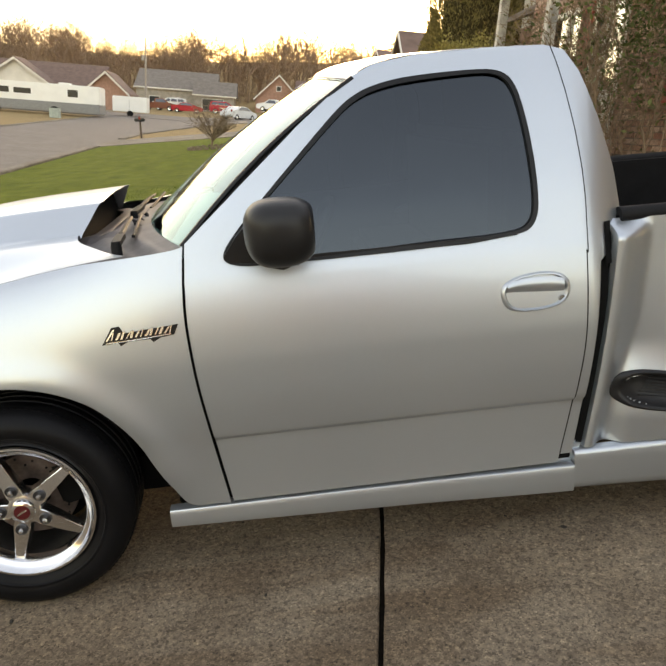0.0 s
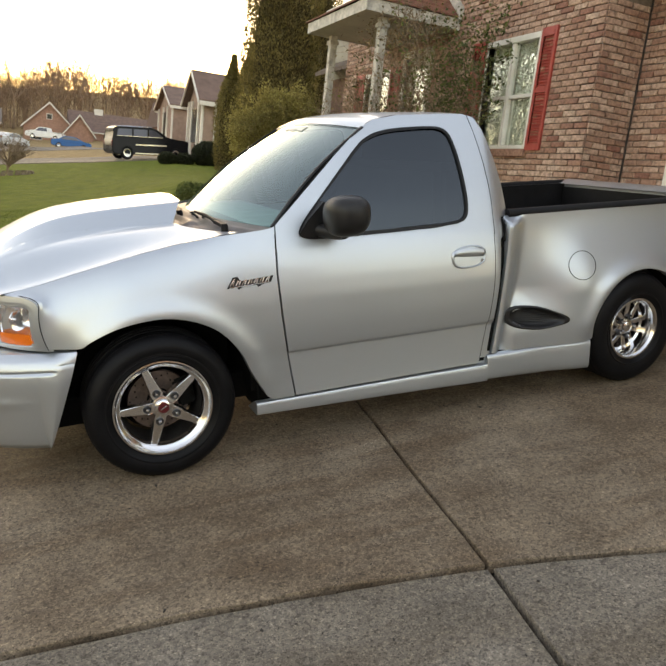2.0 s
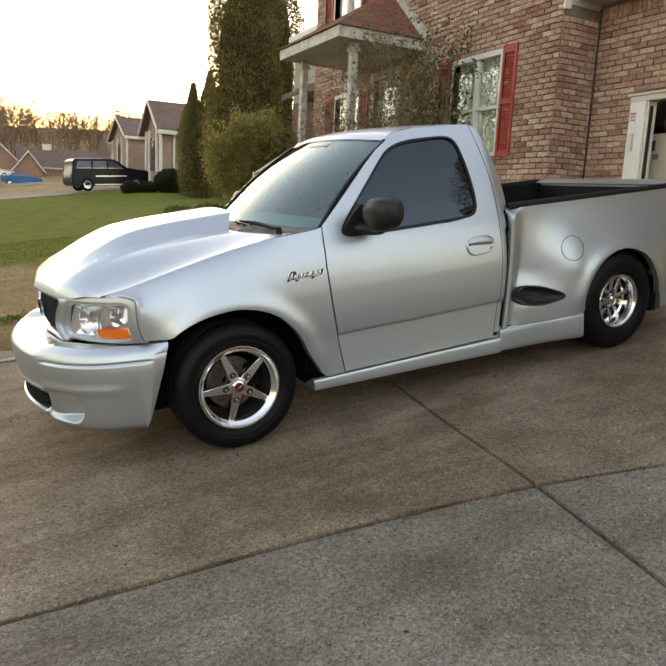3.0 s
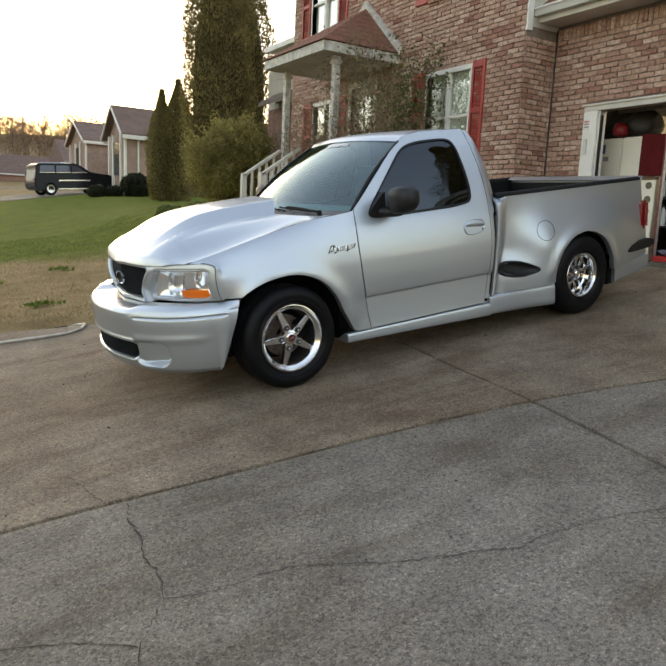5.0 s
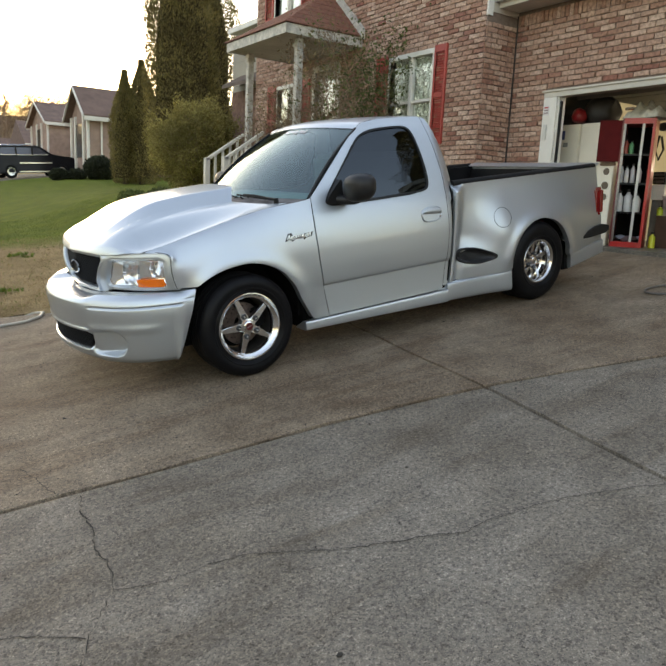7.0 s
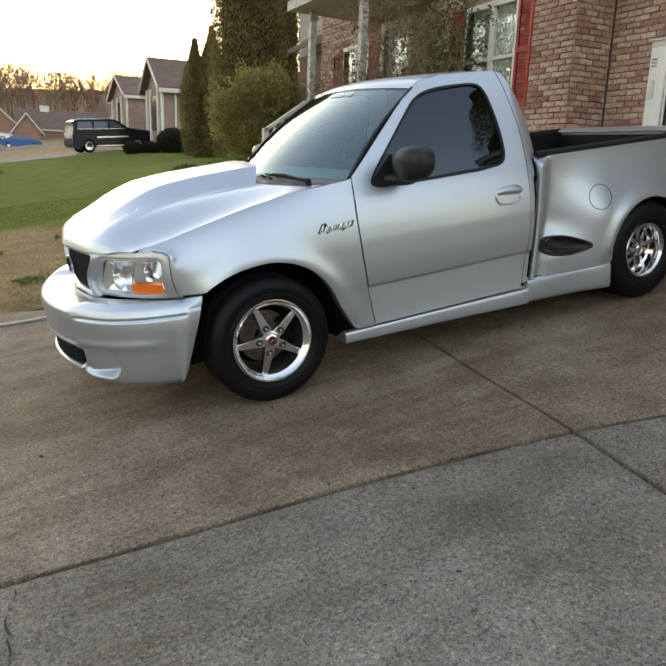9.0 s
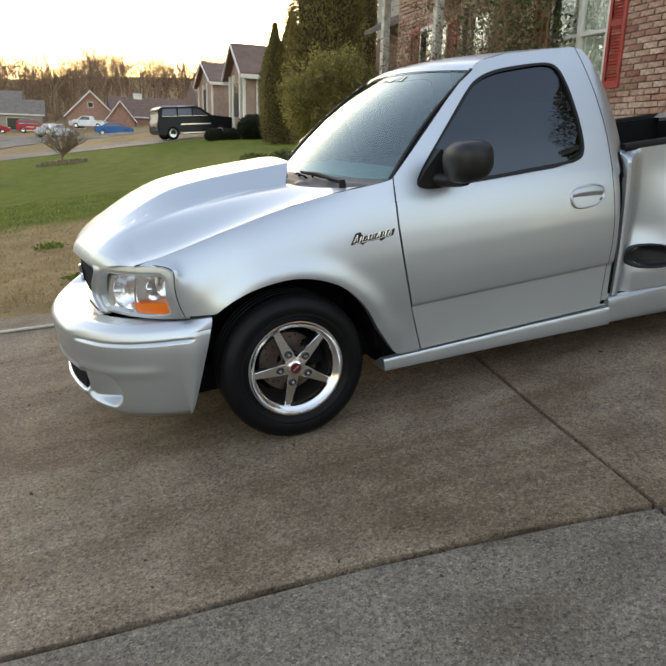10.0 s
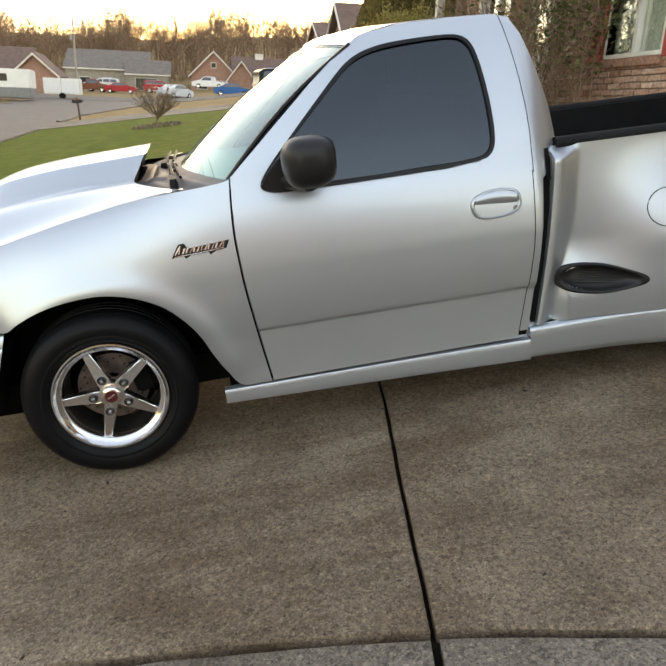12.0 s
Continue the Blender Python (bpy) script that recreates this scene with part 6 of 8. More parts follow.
for k in range(26):
    xa, za = 5.12 + 0.16 * k, 4.09 + 0.122 * k
    part("shingle_row", prism([(xa, za), (xa + 0.19, za + 0.145), (xa + 0.185, za + 0.153), (xa - 0.005, za + 0.010)], -4.3, 3.14), SHINGLE, eave, "", False)
tagged(add_mesh("roof", prism([(5.2, 4.06), (9.28, 7.10), (13.0, 4.2), (5.2, 4.05)], -4.2, 2.94), SHINGLE, False), "red-brown shingled garage roof", "roof", kind="structure")
rf = prism([(FX - 0.4, 6.45), (8.5, 8.6), (12.4, 6.45)], 2.6, 10.0)
tagged(add_mesh("roof", rf, SHINGLE, False), "red-brown shingled main roof", "roof", kind="structure")
tagged(add_mesh("wall_north", box(FX + 0.28, 12.0, 9.40, 9.66, 0.3, 6.5), MORTAR, False), "plain house side wall", "wall", kind="structure")
tagged(add_mesh("wall_back", box(11.8, 12.0, -4.2, 9.4, 0.3, 6.4), MORTAR, False), "plain house back wall", "wall", kind="structure")

# recessed wing past the house corner
wing = thing("house_wing", "siding wing of the house with a white gable rake", "house wing", kind="structure")
wsid = bmesh.new()
for k in range(9):
    box(5.70 - 0.004 * (k % 2), 11.0, 9.7, 12.4, 3.80 + 0.138 * k, 3.80 + 0.138 * k + 0.134, wsid)
part("wall", wsid, plain("tan_siding", (0.36, 0.33, 0.27), 0.6, 0, 0.1, 2), wing, "tan lapped siding", False)
# brick set darker than the house front: its shade is in the colour
part("lower_wall", box(5.70, 11.0, 9.7, 12.4, 0.6, 3.80), plain("shaded_wing_brick", (0.20, 0.115, 0.085), 0.9, 0, 0.3, 9, bumpy=0.004), wing, "shaded brick wall", False)
part("roof", prism([(5.30, 5.06), (8.2, 6.7), (11.3, 5.06)], 9.7, 11.75), SHINGLE, wing)
part("eave_board", merged(box(5.26, 5.32, 9.7, 11.8, 5.02, 5.14, None, 0.006), box(5.32, 5.70, 9.7, 11.75, 5.02, 5.045)), WHITE, wing, "white eave board and soffit")
part("lower_roof", prism([(5.22, 3.80), (5.22, 3.88), (5.70, 4.16), (5.70, 3.98)], 9.72, 12.0), plain("brown_shingle", (0.14, 0.105, 0.085), 0.9, 0, 0.25, 12), wing, "brown lower skirt roof")


# ---- garage inside ----
GWALL = plain("garage_wall_paint", (0.62, 0.58, 0.44), 0.8, 0, 0.10, 1.5, bumpy=0.001)
GFLOOR = concrete("garage_floor_concrete", (0.13, 0.12, 0.105), (0.18, 0.168, 0.15), (0.23, 0.215, 0.195), (0.7, 0.68, 0.64))
FZ = 0.815
GFLOOR.node_tree.nodes["Principled BSDF"].inputs["Roughness"].default_value = 0.38
tagged(add_mesh("floor", box(5.5, 11.8, -4.0, 2.95, 0.5, FZ), GFLOOR, False), "grey concrete garage floor", "floor", kind="structure")
gw = bmesh.new()
box(5.68, 11.75, 2.76, 2.94, FZ, 3.60, gw)
box(9.6, 9.7, -4.0, 2.76, FZ, 3.60, gw)
box(5.68, 11.75, -4.2, -4.0, FZ, 3.60, gw)
tagged(add_mesh("wall_inside", gw, GWALL, False), "cream garage walls", "wall", kind="structure")
tagged(add_mesh("ceiling", box(5.68, 11.75, -4.2, 2.94, 3.45, 3.55), plain("garage_ceiling", (0.60, 0.57, 0.46), 0.85, 0, 0.08, 1), False), "cream garage ceiling", "ceiling", kind="structure")

gdoor = thing("garage_door", "rolled-up dark sectional garage door under the ceiling", "garage door")
for k in range(4):
    part("panel", box(5.95 + 0.56 * k, 6.50 + 0.56 * k, -2.72, 2.05, 2.80, 2.84, None, 0.006), plain("door_panel", (0.045, 0.045, 0.040), 0.6), gdoor)
part("bottom_panel", box(5.84, 5.885, -2.72, 2.05, 2.72, 2.84, None, 0.006), plain("door_panel_edge", (0.05, 0.047, 0.042), 0.6), gdoor)
for y in (2.04, 0.9, -0.6):
    part("track", tube([(5.86, y, 2.84), (8.4, y, 2.84)], 0.018, 6), TRIM, gdoor, "dark door track")
part("roller", tube([(5.9, 1.2, 2.55), (5.9, 1.32, 2.55)], 0.02, 8), CHROME_R, gdoor)
part("roller", tube([(5.9, 0.55, 2.55), (5.9, 0.67, 2.55)], 0.02, 8), CHROME_R, gdoor)

fridge = thing("refrigerator", "white upright refrigerator with small magnets, just inside the garage", "refrigerator")
FRW = plain("fridge_enamel", (0.74, 0.69, 0.57), 0.35, 0, 0.06, 2)
part("body", box(6.02, 6.72, 1.62, 2.46, FZ, 2.42, None, 0.015), FRW, fridge)
part("door", box(5.955, 6.015, 2.02, 2.46, FZ + 0.05, 2.42, None, 0.014), FRW, fridge)
part("door", box(5.955, 6.015, 1.62, 2.01, FZ + 0.05, 2.42, None, 0.014), FRW, fridge)
part("magnet", box(5.945, 5.954, 2.26, 2.32, 2.22, 2.34, None, 0.003), plain("magnet_blue", (0.05, 0.07, 0.18), 0.5), fridge)
part("magnet", box(5.945, 5.954, 2.20, 2.28, 2.12, 2.18, None, 0.003), plain("magnet_grey", (0.22, 0.22, 0.20), 0.5), fridge)

REDM = plain("red_tool_steel", (0.42, 0.02, 0.018), 0.35, 0, 0.12, 4, coat=0.3)
CX, CY0, CY1 = 5.98, 0.945, 1.355
CAB_M = pose(CX, 1.15, 0, 0, 0, 27) @ pose(-CX, -1.15, 0)
cab = thing("tool_cabinet", "tall red steel cabinet with open front and stocked shelves", "cabinet", CAB_M)
part("side_panel", box(CX, CX + 0.45, CY1 - 0.02, CY1, FZ, 2.44), plain("dark_red_steel", (0.13, 0.012, 0.012), 0.4), cab)
part("side_panel", box(CX, CX + 0.45, CY0 + 0.015, CY0 + 0.05, FZ, 2.44, None, 0.004), REDM, cab)
part("back_panel", box(CX + 0.43, CX + 0.45, CY0 + 0.05, CY1 - 0.02, FZ, 2.44), DARK, cab)
part("top_panel", box(CX, CX + 0.45, CY0 + 0.05, CY1 - 0.02, 2.37, 2.44, None, 0.004), REDM, cab)
part("base", box(CX - 0.01, CX + 0.45, CY0 + 0.05, CY1 - 0.02, FZ, FZ + 0.07, None, 0.004), REDM, cab)
part("door", box(6.02, 6.06, CY1 + 0.005, CY1 + 0.28, 1.90, 2.42, None, 0.004), plain("dark_red_door", (0.085, 0.008, 0.008), 0.7, 0, 0.15, 6, spec=0.1), cab)
part("front_strip", box(CX - 0.012, CX + 0.01, CY0 + 0.14, CY0 + 0.17, FZ + 0.07, 2.37, None, 0.003), GUTTER, cab)
part("front_strip", box(CX - 0.012, CX + 0.01, CY1 - 0.05, CY1 - 0.02, FZ + 0.07, 2.37, None, 0.003), STEEL, cab)
for z in (1.25, 1.62, 1.98):
    part("shelf", box(CX + 0.02, CX + 0.43, CY0 + 0.05, CY1 - 0.02, z, z + 0.02), BLACK, cab)


def bottle(x, y, z, h, r, col, label):
    b = thing("bottle", label, "bottle", (CAB_M if x < 6.2 else Matrix()) @ pose(x, y, z), "bottles in the garage")
    m = plain("bottle_plastic", col, 0.4, 0, 0.1, 6)
    part("bottle_body", lathe([(0, 0), (r, 0.004), (r, h * 0.68), (r * 0.45, h * 0.82), (r * 0.42, h * 0.9)], 16, None, pose(0, 0, 0, 90, 0, 0)), m, b)
    part("cap", lathe([(r * 0.5, h * 0.88), (r * 0.5, h), (0, h)], 12, None, pose(0, 0, 0, 90, 0, 0)), BLACK, b)
    return b


rb = random.Random(5)
for k, (y, z, h, r, c) in enumerate(((1.30, 1.27, 0.27, 0.045, (0.55, 0.55, 0.52)), (1.20, 1.27, 0.29, 0.05, (0.6, 0.6, 0.58)), (1.09, 1.27, 0.24, 0.05, (0.55, 0.56, 0.5)), (1.32, 1.64, 0.24, 0.03, (0.5, 0.5, 0.5)), (1.25, 1.64, 0.22, 0.028, (0.6, 0.58, 0.55)), (1.18, 1.64, 0.25, 0.03, (0.45, 0.45, 0.45)), (1.10, 1.64, 0.22, 0.03, (0.5, 0.48, 0.45)), (1.30, 2.0, 0.20, 0.03, (0.4, 0.08, 0.05)), (1.23, 2.0, 0.17, 0.03, (0.1, 0.3, 0.12)))):
    bottle(CX + 0.12 + 0.03 * (k % 2), y, z, h, r, c, "plastic fluid bottle on a cabinet shelf")
cloth = grid(lambda u, v: (CX + 0.02 + 0.3 * v, 0.98 + 0.40 * u, FZ + 0.075 + 0.06 * abs(math.sin(5 * u + 2 * v)) + 0.02 * math.cos(9 * v)), 14, 10)
cloth.transform(CAB_M)
tagged(add_mesh("rag", cloth, plain("grey_rag", (0.30, 0.31, 0.36), 0.9)), "crumpled grey-blue rag in the cabinet", "rag")


def blob(name, label, cat, c, r, col, rough=0.7, seed=1, squash=(1, 1, 1)):
    bm = bmesh.new()
    bmesh.ops.create_icosphere(bm, subdivisions=3, radius=1.0)
    for v in bm.verts:
        k = 1 + 0.22 * noise.noise(v.co * 1.6 + Vector((seed, 0, 0)))
        v.co = Vector((v.co.x * squash[0], v.co.y * squash[1], max(-0.75, v.co.z) * squash[2])) * r * k + Vector(c)
    return tagged(add_mesh(name, bm, plain(name + "_stuff", col, rough, 0, 0.2, 6)), label, cat)


blob("duffel_bag", "black bag piled on the refrigerator", "bag", (6.24, 2.24, 2.62), 0.29, (0.008, 0.012, 0.014), 0.6, 2, (1.0, 1.3, 0.9))
blob("duffel_bag", "dark grey bag piled on the refrigerator", "bag", (6.18, 1.86, 2.58), 0.22, (0.016, 0.014, 0.013), 0.6, 7, (1.0, 1.1, 1.0))
blob("helmet", "red helmet on the refrigerator", "helmet", (5.98, 2.07, 2.52), 0.105, (0.24, 0.012, 0.014), 0.3, 4)
wrap = grid(lambda u, v: (6.0 + 0.40 * v, 0.92 + 0.52 * u, 2.445 + (0.17 + 0.05 * math.sin(9 * u + 4 * v) + 0.04 * math.sin(23 * u - 7 * v)) * (math.sin(math.pi * u) * math.sin(math.pi * v)) ** 0.45), 44, 30)
tagged(add_mesh("plastic_wrap", wrap, plain("clear_wrap", (0.55, 0.56, 0.50), 0.25, 0, 0.2, 20)), "clear crumpled plastic wrap on the cabinet", "plastic wrap")
side = thing("metal_cooler", "cream panel with round decals beside the cabinet", "panel")
part("panel", box(5.93, 5.97, 1.425, 1.625, FZ, 1.86, None, 0.006), FRW, side)
part("panel_top", box(5.92, 5.98, 1.42, 1.63, 1.85, 1.90, None, 0.01), plain("brown_top", (0.20, 0.13, 0.08), 0.6), side)
for z, r in ((1.78, 0.045), (1.60, 0.05), (1.45, 0.045)):
    part("decal", lathe([(0, -0.003), (r, -0.003), (r, 0.002)], 20, None, pose(5.928, 1.52, z, 0, 0, -90)), plain("decal_brown", (0.12, 0.09, 0.06), 0.6), side)

for k, (y, z, c) in enumerate(((1.16, 2.48, (0.03, 0.03, 0.03)), (0.98, 2.52, (0.45, 0.12, 0.03)))):
    h = thing("hanging_bag", ("dark small bag" if k == 0 else "orange and red ball") + " hanging on the garage wall", "bag")
    bm = bmesh.new()
    bmesh.ops.create_icosphere(bm, subdivisions=3, radius=0.075)
    for v in bm.verts:
        v.co = Vector((v.co.x * 0.7, v.co.y * 1.2, v.co.z * (0.9 if v.co.z < 0 else 0.7))) + Vector((7.2, y + 0.42, z))
    part("bag_body", bm, plain("bag_skin", c, 0.5), h)
    part("strap", tube([(7.2, y + 0.34, z + 0.05), (7.2, y + 0.42, z + 0.22), (7.2, y + 0.5, z + 0.05)], 0.008, 5), BLACK, h)
part_h = thing("wall_hook_board", "dark strap hung on the garage wall", "strap")
part("strap", tube([(7.2, 1.62, 2.36), (7.2, 1.66, 2.15), (7.2, 1.60, 2.02), (7.2, 1.54, 2.16), (7.2, 1.59, 2.34)], 0.018, 6), BLACK, part_h)
small = thing("drawer_rack", "white and black small drawer racks stacked", "storage")
part("rack", box(6.7, 6.95, 1.15, 1.33, 1.66, 1.82, None, 0.006), BLACK, small)
part("rack", box(6.68, 6.95, 1.13, 1.32, 1.45, 1.65, None, 0.006), WHITE, small)
for k in range(3):
    part("drawer", box(6.685, 6.70, 1.165, 1.315, 1.675 + 0.047 * k, 1.707 + 0.047 * k, None, 0.003), STEEL, small)
part("rack_leg", box(6.72, 6.95, 1.17, 1.32, FZ, 1.45, None, 0.006), plain("rack_grey", (0.2, 0.19, 0.17), 0.7), small)
carton = thing("cardboard_box", "brown cardboard box on the garage floor", "box")
part("box_body", box(6.6, 6.95, 0.70, 0.92, FZ, 1.22, None, 0.004), plain("cardboard", (0.30, 0.17, 0.08), 0.9), carton)
part("flap", box(6.56, 6.62, 0.70, 0.88, 1.20, 1.24, None, 0.003), plain("cardboard_dark", (0.22, 0.13, 0.07), 0.9), carton)
carton2 = thing("bucket", "white plastic bucket on a dark carton", "bucket")
part("bin_body", lathe([(0, 0), (0.105, 0.0), (0.125, 0.235), (0.132, 0.24), (0.132, 0.26), (0, 0.262)], 28, None, pose(6.74, 1.03, 1.24, 90, 0, 0)), plain("bin_plastic", (0.45, 0.42, 0.44), 0.3), carton2)
part("handle", tube([(6.62, 0.90 + 0.26 * t, 1.44 - 0.10 * math.sin(math.pi * t)) for t in np.linspace(0, 1, 12)], 0.004, 5), STEEL, carton2)
part("carton", box(6.62, 6.95, 0.93, 1.16, FZ, 1.238), plain("carton_dark", (0.10, 0.06, 0.04), 0.9), carton2)
bottle(6.3, 0.985, FZ, 0.21, 0.042, (0.55, 0.60, 0.03), "bright yellow bottle on the garage floor")
bottle(6.64, 1.13, 1.24, 0.13, 0.04, (0.45, 0.55, 0.03), "yellow-green bottle beside the cabinet")

shop = thing("shop_light", "lit two-tube fluorescent shop light", "light fixture")
TUBE_M = bpy.data.materials.new("fluorescent_tube")
TUBE_M.use_nodes = True
TUBE_M.node_tree.nodes["Principled BSDF"].inputs["Emission Color"].default_value = (1.0, 0.86, 0.62, 1)
TUBE_M.node_tree.nodes["Principled BSDF"].inputs["Emission Strength"].default_value = 6.0
part("housing", box(8.24, 8.34, 0.2, 1.62, 1.86, 2.06, None, 0.01), WHITE, shop)
for z in (2.0, 1.91):
    part("tube", tube([(8.22, 0.22, z), (8.22, 1.60, z)], 0.022, 10), TUBE_M, shop, "glowing fluorescent tube")
shop2 = thing("shop_light", "lit fluorescent tube over the workbench", "light fixture")
part("tube", tube([(8.4, 0.2, 1.42), (8.4, 1.55, 1.42)], 0.022, 10), TUBE_M, shop2, "glowing fluorescent tube")
part("housing", box(8.42, 8.50, 0.2, 1.55, 1.38, 1.46, None, 0.01), WHITE, shop2)
bench = thing("workbench", "low workbench against the garage back wall", "workbench")
part("bench_top", box(8.3, 9.5, -1.5, 1.9, 1.30, 1.36, None, 0.004), plain("bench_wood", (0.28, 0.20, 0.12), 0.7), bench)
for y in (-1.4, 1.7):
    part("leg", box(8.36, 8.46, y, y + 0.1, FZ, 1.30), plain("bench_leg", (0.25, 0.18, 0.11), 0.7), bench)
# unseen area lamps with fixtures, added to brighten the garage inside
for px in (6.6, 8.6):
    lamp = new("garage_fill_lamp", bpy.data.lights.new("garage_fill_lamp", "AREA"))
    lamp.data.energy, lamp.data.size, lamp.data.color = 28, 1.2, (1.0, 0.86, 0.62)
    lamp.matrix_basis = pose(px, 0.2, 3.40)
    fixture = thing("added_ceiling_light", "added ceiling fixture above a garage fill lamp", "light fixture")
    part("housing", box(px - 0.1, px + 0.1, -0.45, 0.85, 3.405, 3.45, None, 0.01), WHITE, fixture)



# ---- plants ----
def leaf_material(name, lo, hi, rough=0.7):
    m, nt, b, lk = mat_base(name)
    geo = nt.nodes.new("ShaderNodeNewGeometry")
    c = ramp(nt, geo.outputs["Random Per Island"], ((0.0, lo), (0.6, tuple((a + d) / 2 for a, d in zip(lo, hi))), (1.0, hi)))
    n = noise_node(nt, 1.4, 3.0)
    lk.new(mixed(nt, c, ramp(nt, n.outputs["Fac"], ((0.35, (0.65, 0.62, 0.6)), (0.65, (1.15, 1.12, 1.05)))), 0.8, "MULTIPLY"), b.inputs["Base Color"])
    b.inputs["Roughness"].default_value = rough
    b.inputs["Subsurface Weight"].default_value = 0.0
    thin, mix = nt.nodes.new("ShaderNodeBsdfTranslucent"), nt.nodes.new("ShaderNodeMixShader")
    lk.new(b.inputs["Base Color"].links[0].from_socket, thin.inputs["Color"])
    mix.inputs["Fac"].default_value = 0.35
    lk.new(b.outputs["BSDF"], mix.inputs[1])
    lk.new(thin.outputs["BSDF"], mix.inputs[2])
    lk.new(mix.outputs["Shader"], nt.nodes["Material Output"].inputs["Surface"])
    return m


BARK = plain("bark", (0.11, 0.080, 0.055), 0.95, 0, 0.3, 8, bumpy=0.004)
TWIG = plain("twig", (0.22, 0.155, 0.10), 0.95, 0, 0.3, 5)
CONIFER = leaf_material("conifer_spray", (0.125, 0.106, 0.030), (0.285, 0.230, 0.080))
OLIVE = leaf_material("olive_leaf", (0.180, 0.155, 0.042), (0.400, 0.350, 0.115))
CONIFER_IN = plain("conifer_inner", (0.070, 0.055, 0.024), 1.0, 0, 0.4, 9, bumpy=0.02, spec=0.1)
DRYLEAF = leaf_material("dry_leaf", (0.13, 0.095, 0.040), (0.30, 0.225, 0.110))
GREEN = leaf_material("green_leaf", (0.05, 0.075, 0.018), (0.16, 0.19, 0.055))
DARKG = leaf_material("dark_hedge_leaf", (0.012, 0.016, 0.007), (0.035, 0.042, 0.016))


def leaves(name, parent, points, material, length, wide, upright=0.0, seed=1, label=""):
    """Many small folded leaf blades at the given places (x, y, z, outward direction)."""
    rnd = random.Random(seed)
    verts, faces = [], []
    for p, out in points:
        d = (Vector((rnd.gauss(0, 1), rnd.gauss(0, 1), rnd.gauss(0, 1))).normalized() * 0.8 + out * 0.5 + Vector((0, 0, upright))).normalized()
        s = d.cross(Vector((rnd.gauss(0, 1), rnd.gauss(0, 1), rnd.gauss(0, 1)))).normalized()
        ln, w = length * rnd.uniform(0.6, 1.3), wide * rnd.uniform(0.6, 1.2)
        k = len(verts)
        verts += [tuple(p), tuple(p + d * ln * 0.5 + s * w), tuple(p + d * ln), tuple(p + d * ln * 0.5 - s * w)]
        faces.append((k, k + 1, k + 2, k + 3))
    me = bpy.data.meshes.new(name)
    me.from_pydata(verts, [], faces)
    me.materials.append(material)
    ob = new(name, me)
    ob.parent = parent
    return tagged(ob, label, kind="stuff")


def arborvitae(x, y, high, wide, n, seed, fill=0.70):
    rnd = random.Random(seed)
    z0 = height(x, y)
    tree = thing("arborvitae", "tall dense olive-brown columnar arborvitae on the lawn", "tree", group="arborvitae by the house")
    part("trunk", tube([(x, y, z0 - 0.1), (x + 0.03, y, z0 + high * 0.5), (x, y + 0.02, z0 + high * 0.92)], [0.13, 0.08, 0.02], 8), BARK, tree)
    pts = []
    for k in range(n):
        t = rnd.random() ** 0.85
        a = rnd.uniform(0, 2 * math.pi)
        r = wide * (0.80 + 0.20 * min(1, t * 6)) * (1 - ease(0.50 if high > 5 else 0.55, 1.04, t) * 0.93)
        r *= 1 + 0.22 * noise.noise((2.2 * math.cos(a) + seed, 2.2 * math.sin(a), t * high * 0.9)) + 0.10 * noise.noise((7 * math.cos(a), 7 * math.sin(a) + seed, t * high * 2.4))
        r *= rnd.random() ** 0.30
        pts.append((Vector((x + r * math.cos(a), y + r * math.sin(a), z0 + 0.02 + t * high)), Vector((math.cos(a), math.sin(a), 0))))
    # solid core, darker than the sprays, closing the gaps between them
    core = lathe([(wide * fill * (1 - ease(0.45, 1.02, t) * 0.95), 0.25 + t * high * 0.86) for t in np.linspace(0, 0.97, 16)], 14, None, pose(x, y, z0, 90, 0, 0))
    part("inner_crown", core, CONIFER_IN, tree, "solid dark core inside the sprays")
    leaves("crown", tree, pts, CONIFER, 0.105 if high > 5 else 0.08, 0.017, 0.9, seed, "dense upright olive sprays")
    return tree


arborvitae(5.46, 15.2, 9.0, 1.02, 54000, 1)
arborvitae(6.55, 16.0, 8.4, 0.92, 30000, 5)
arborvitae(6.92, 23.0, 4.60, 0.66, 24000, 2)
arborvitae(6.34, 23.2, 4.20, 0.56, 20000, 3)


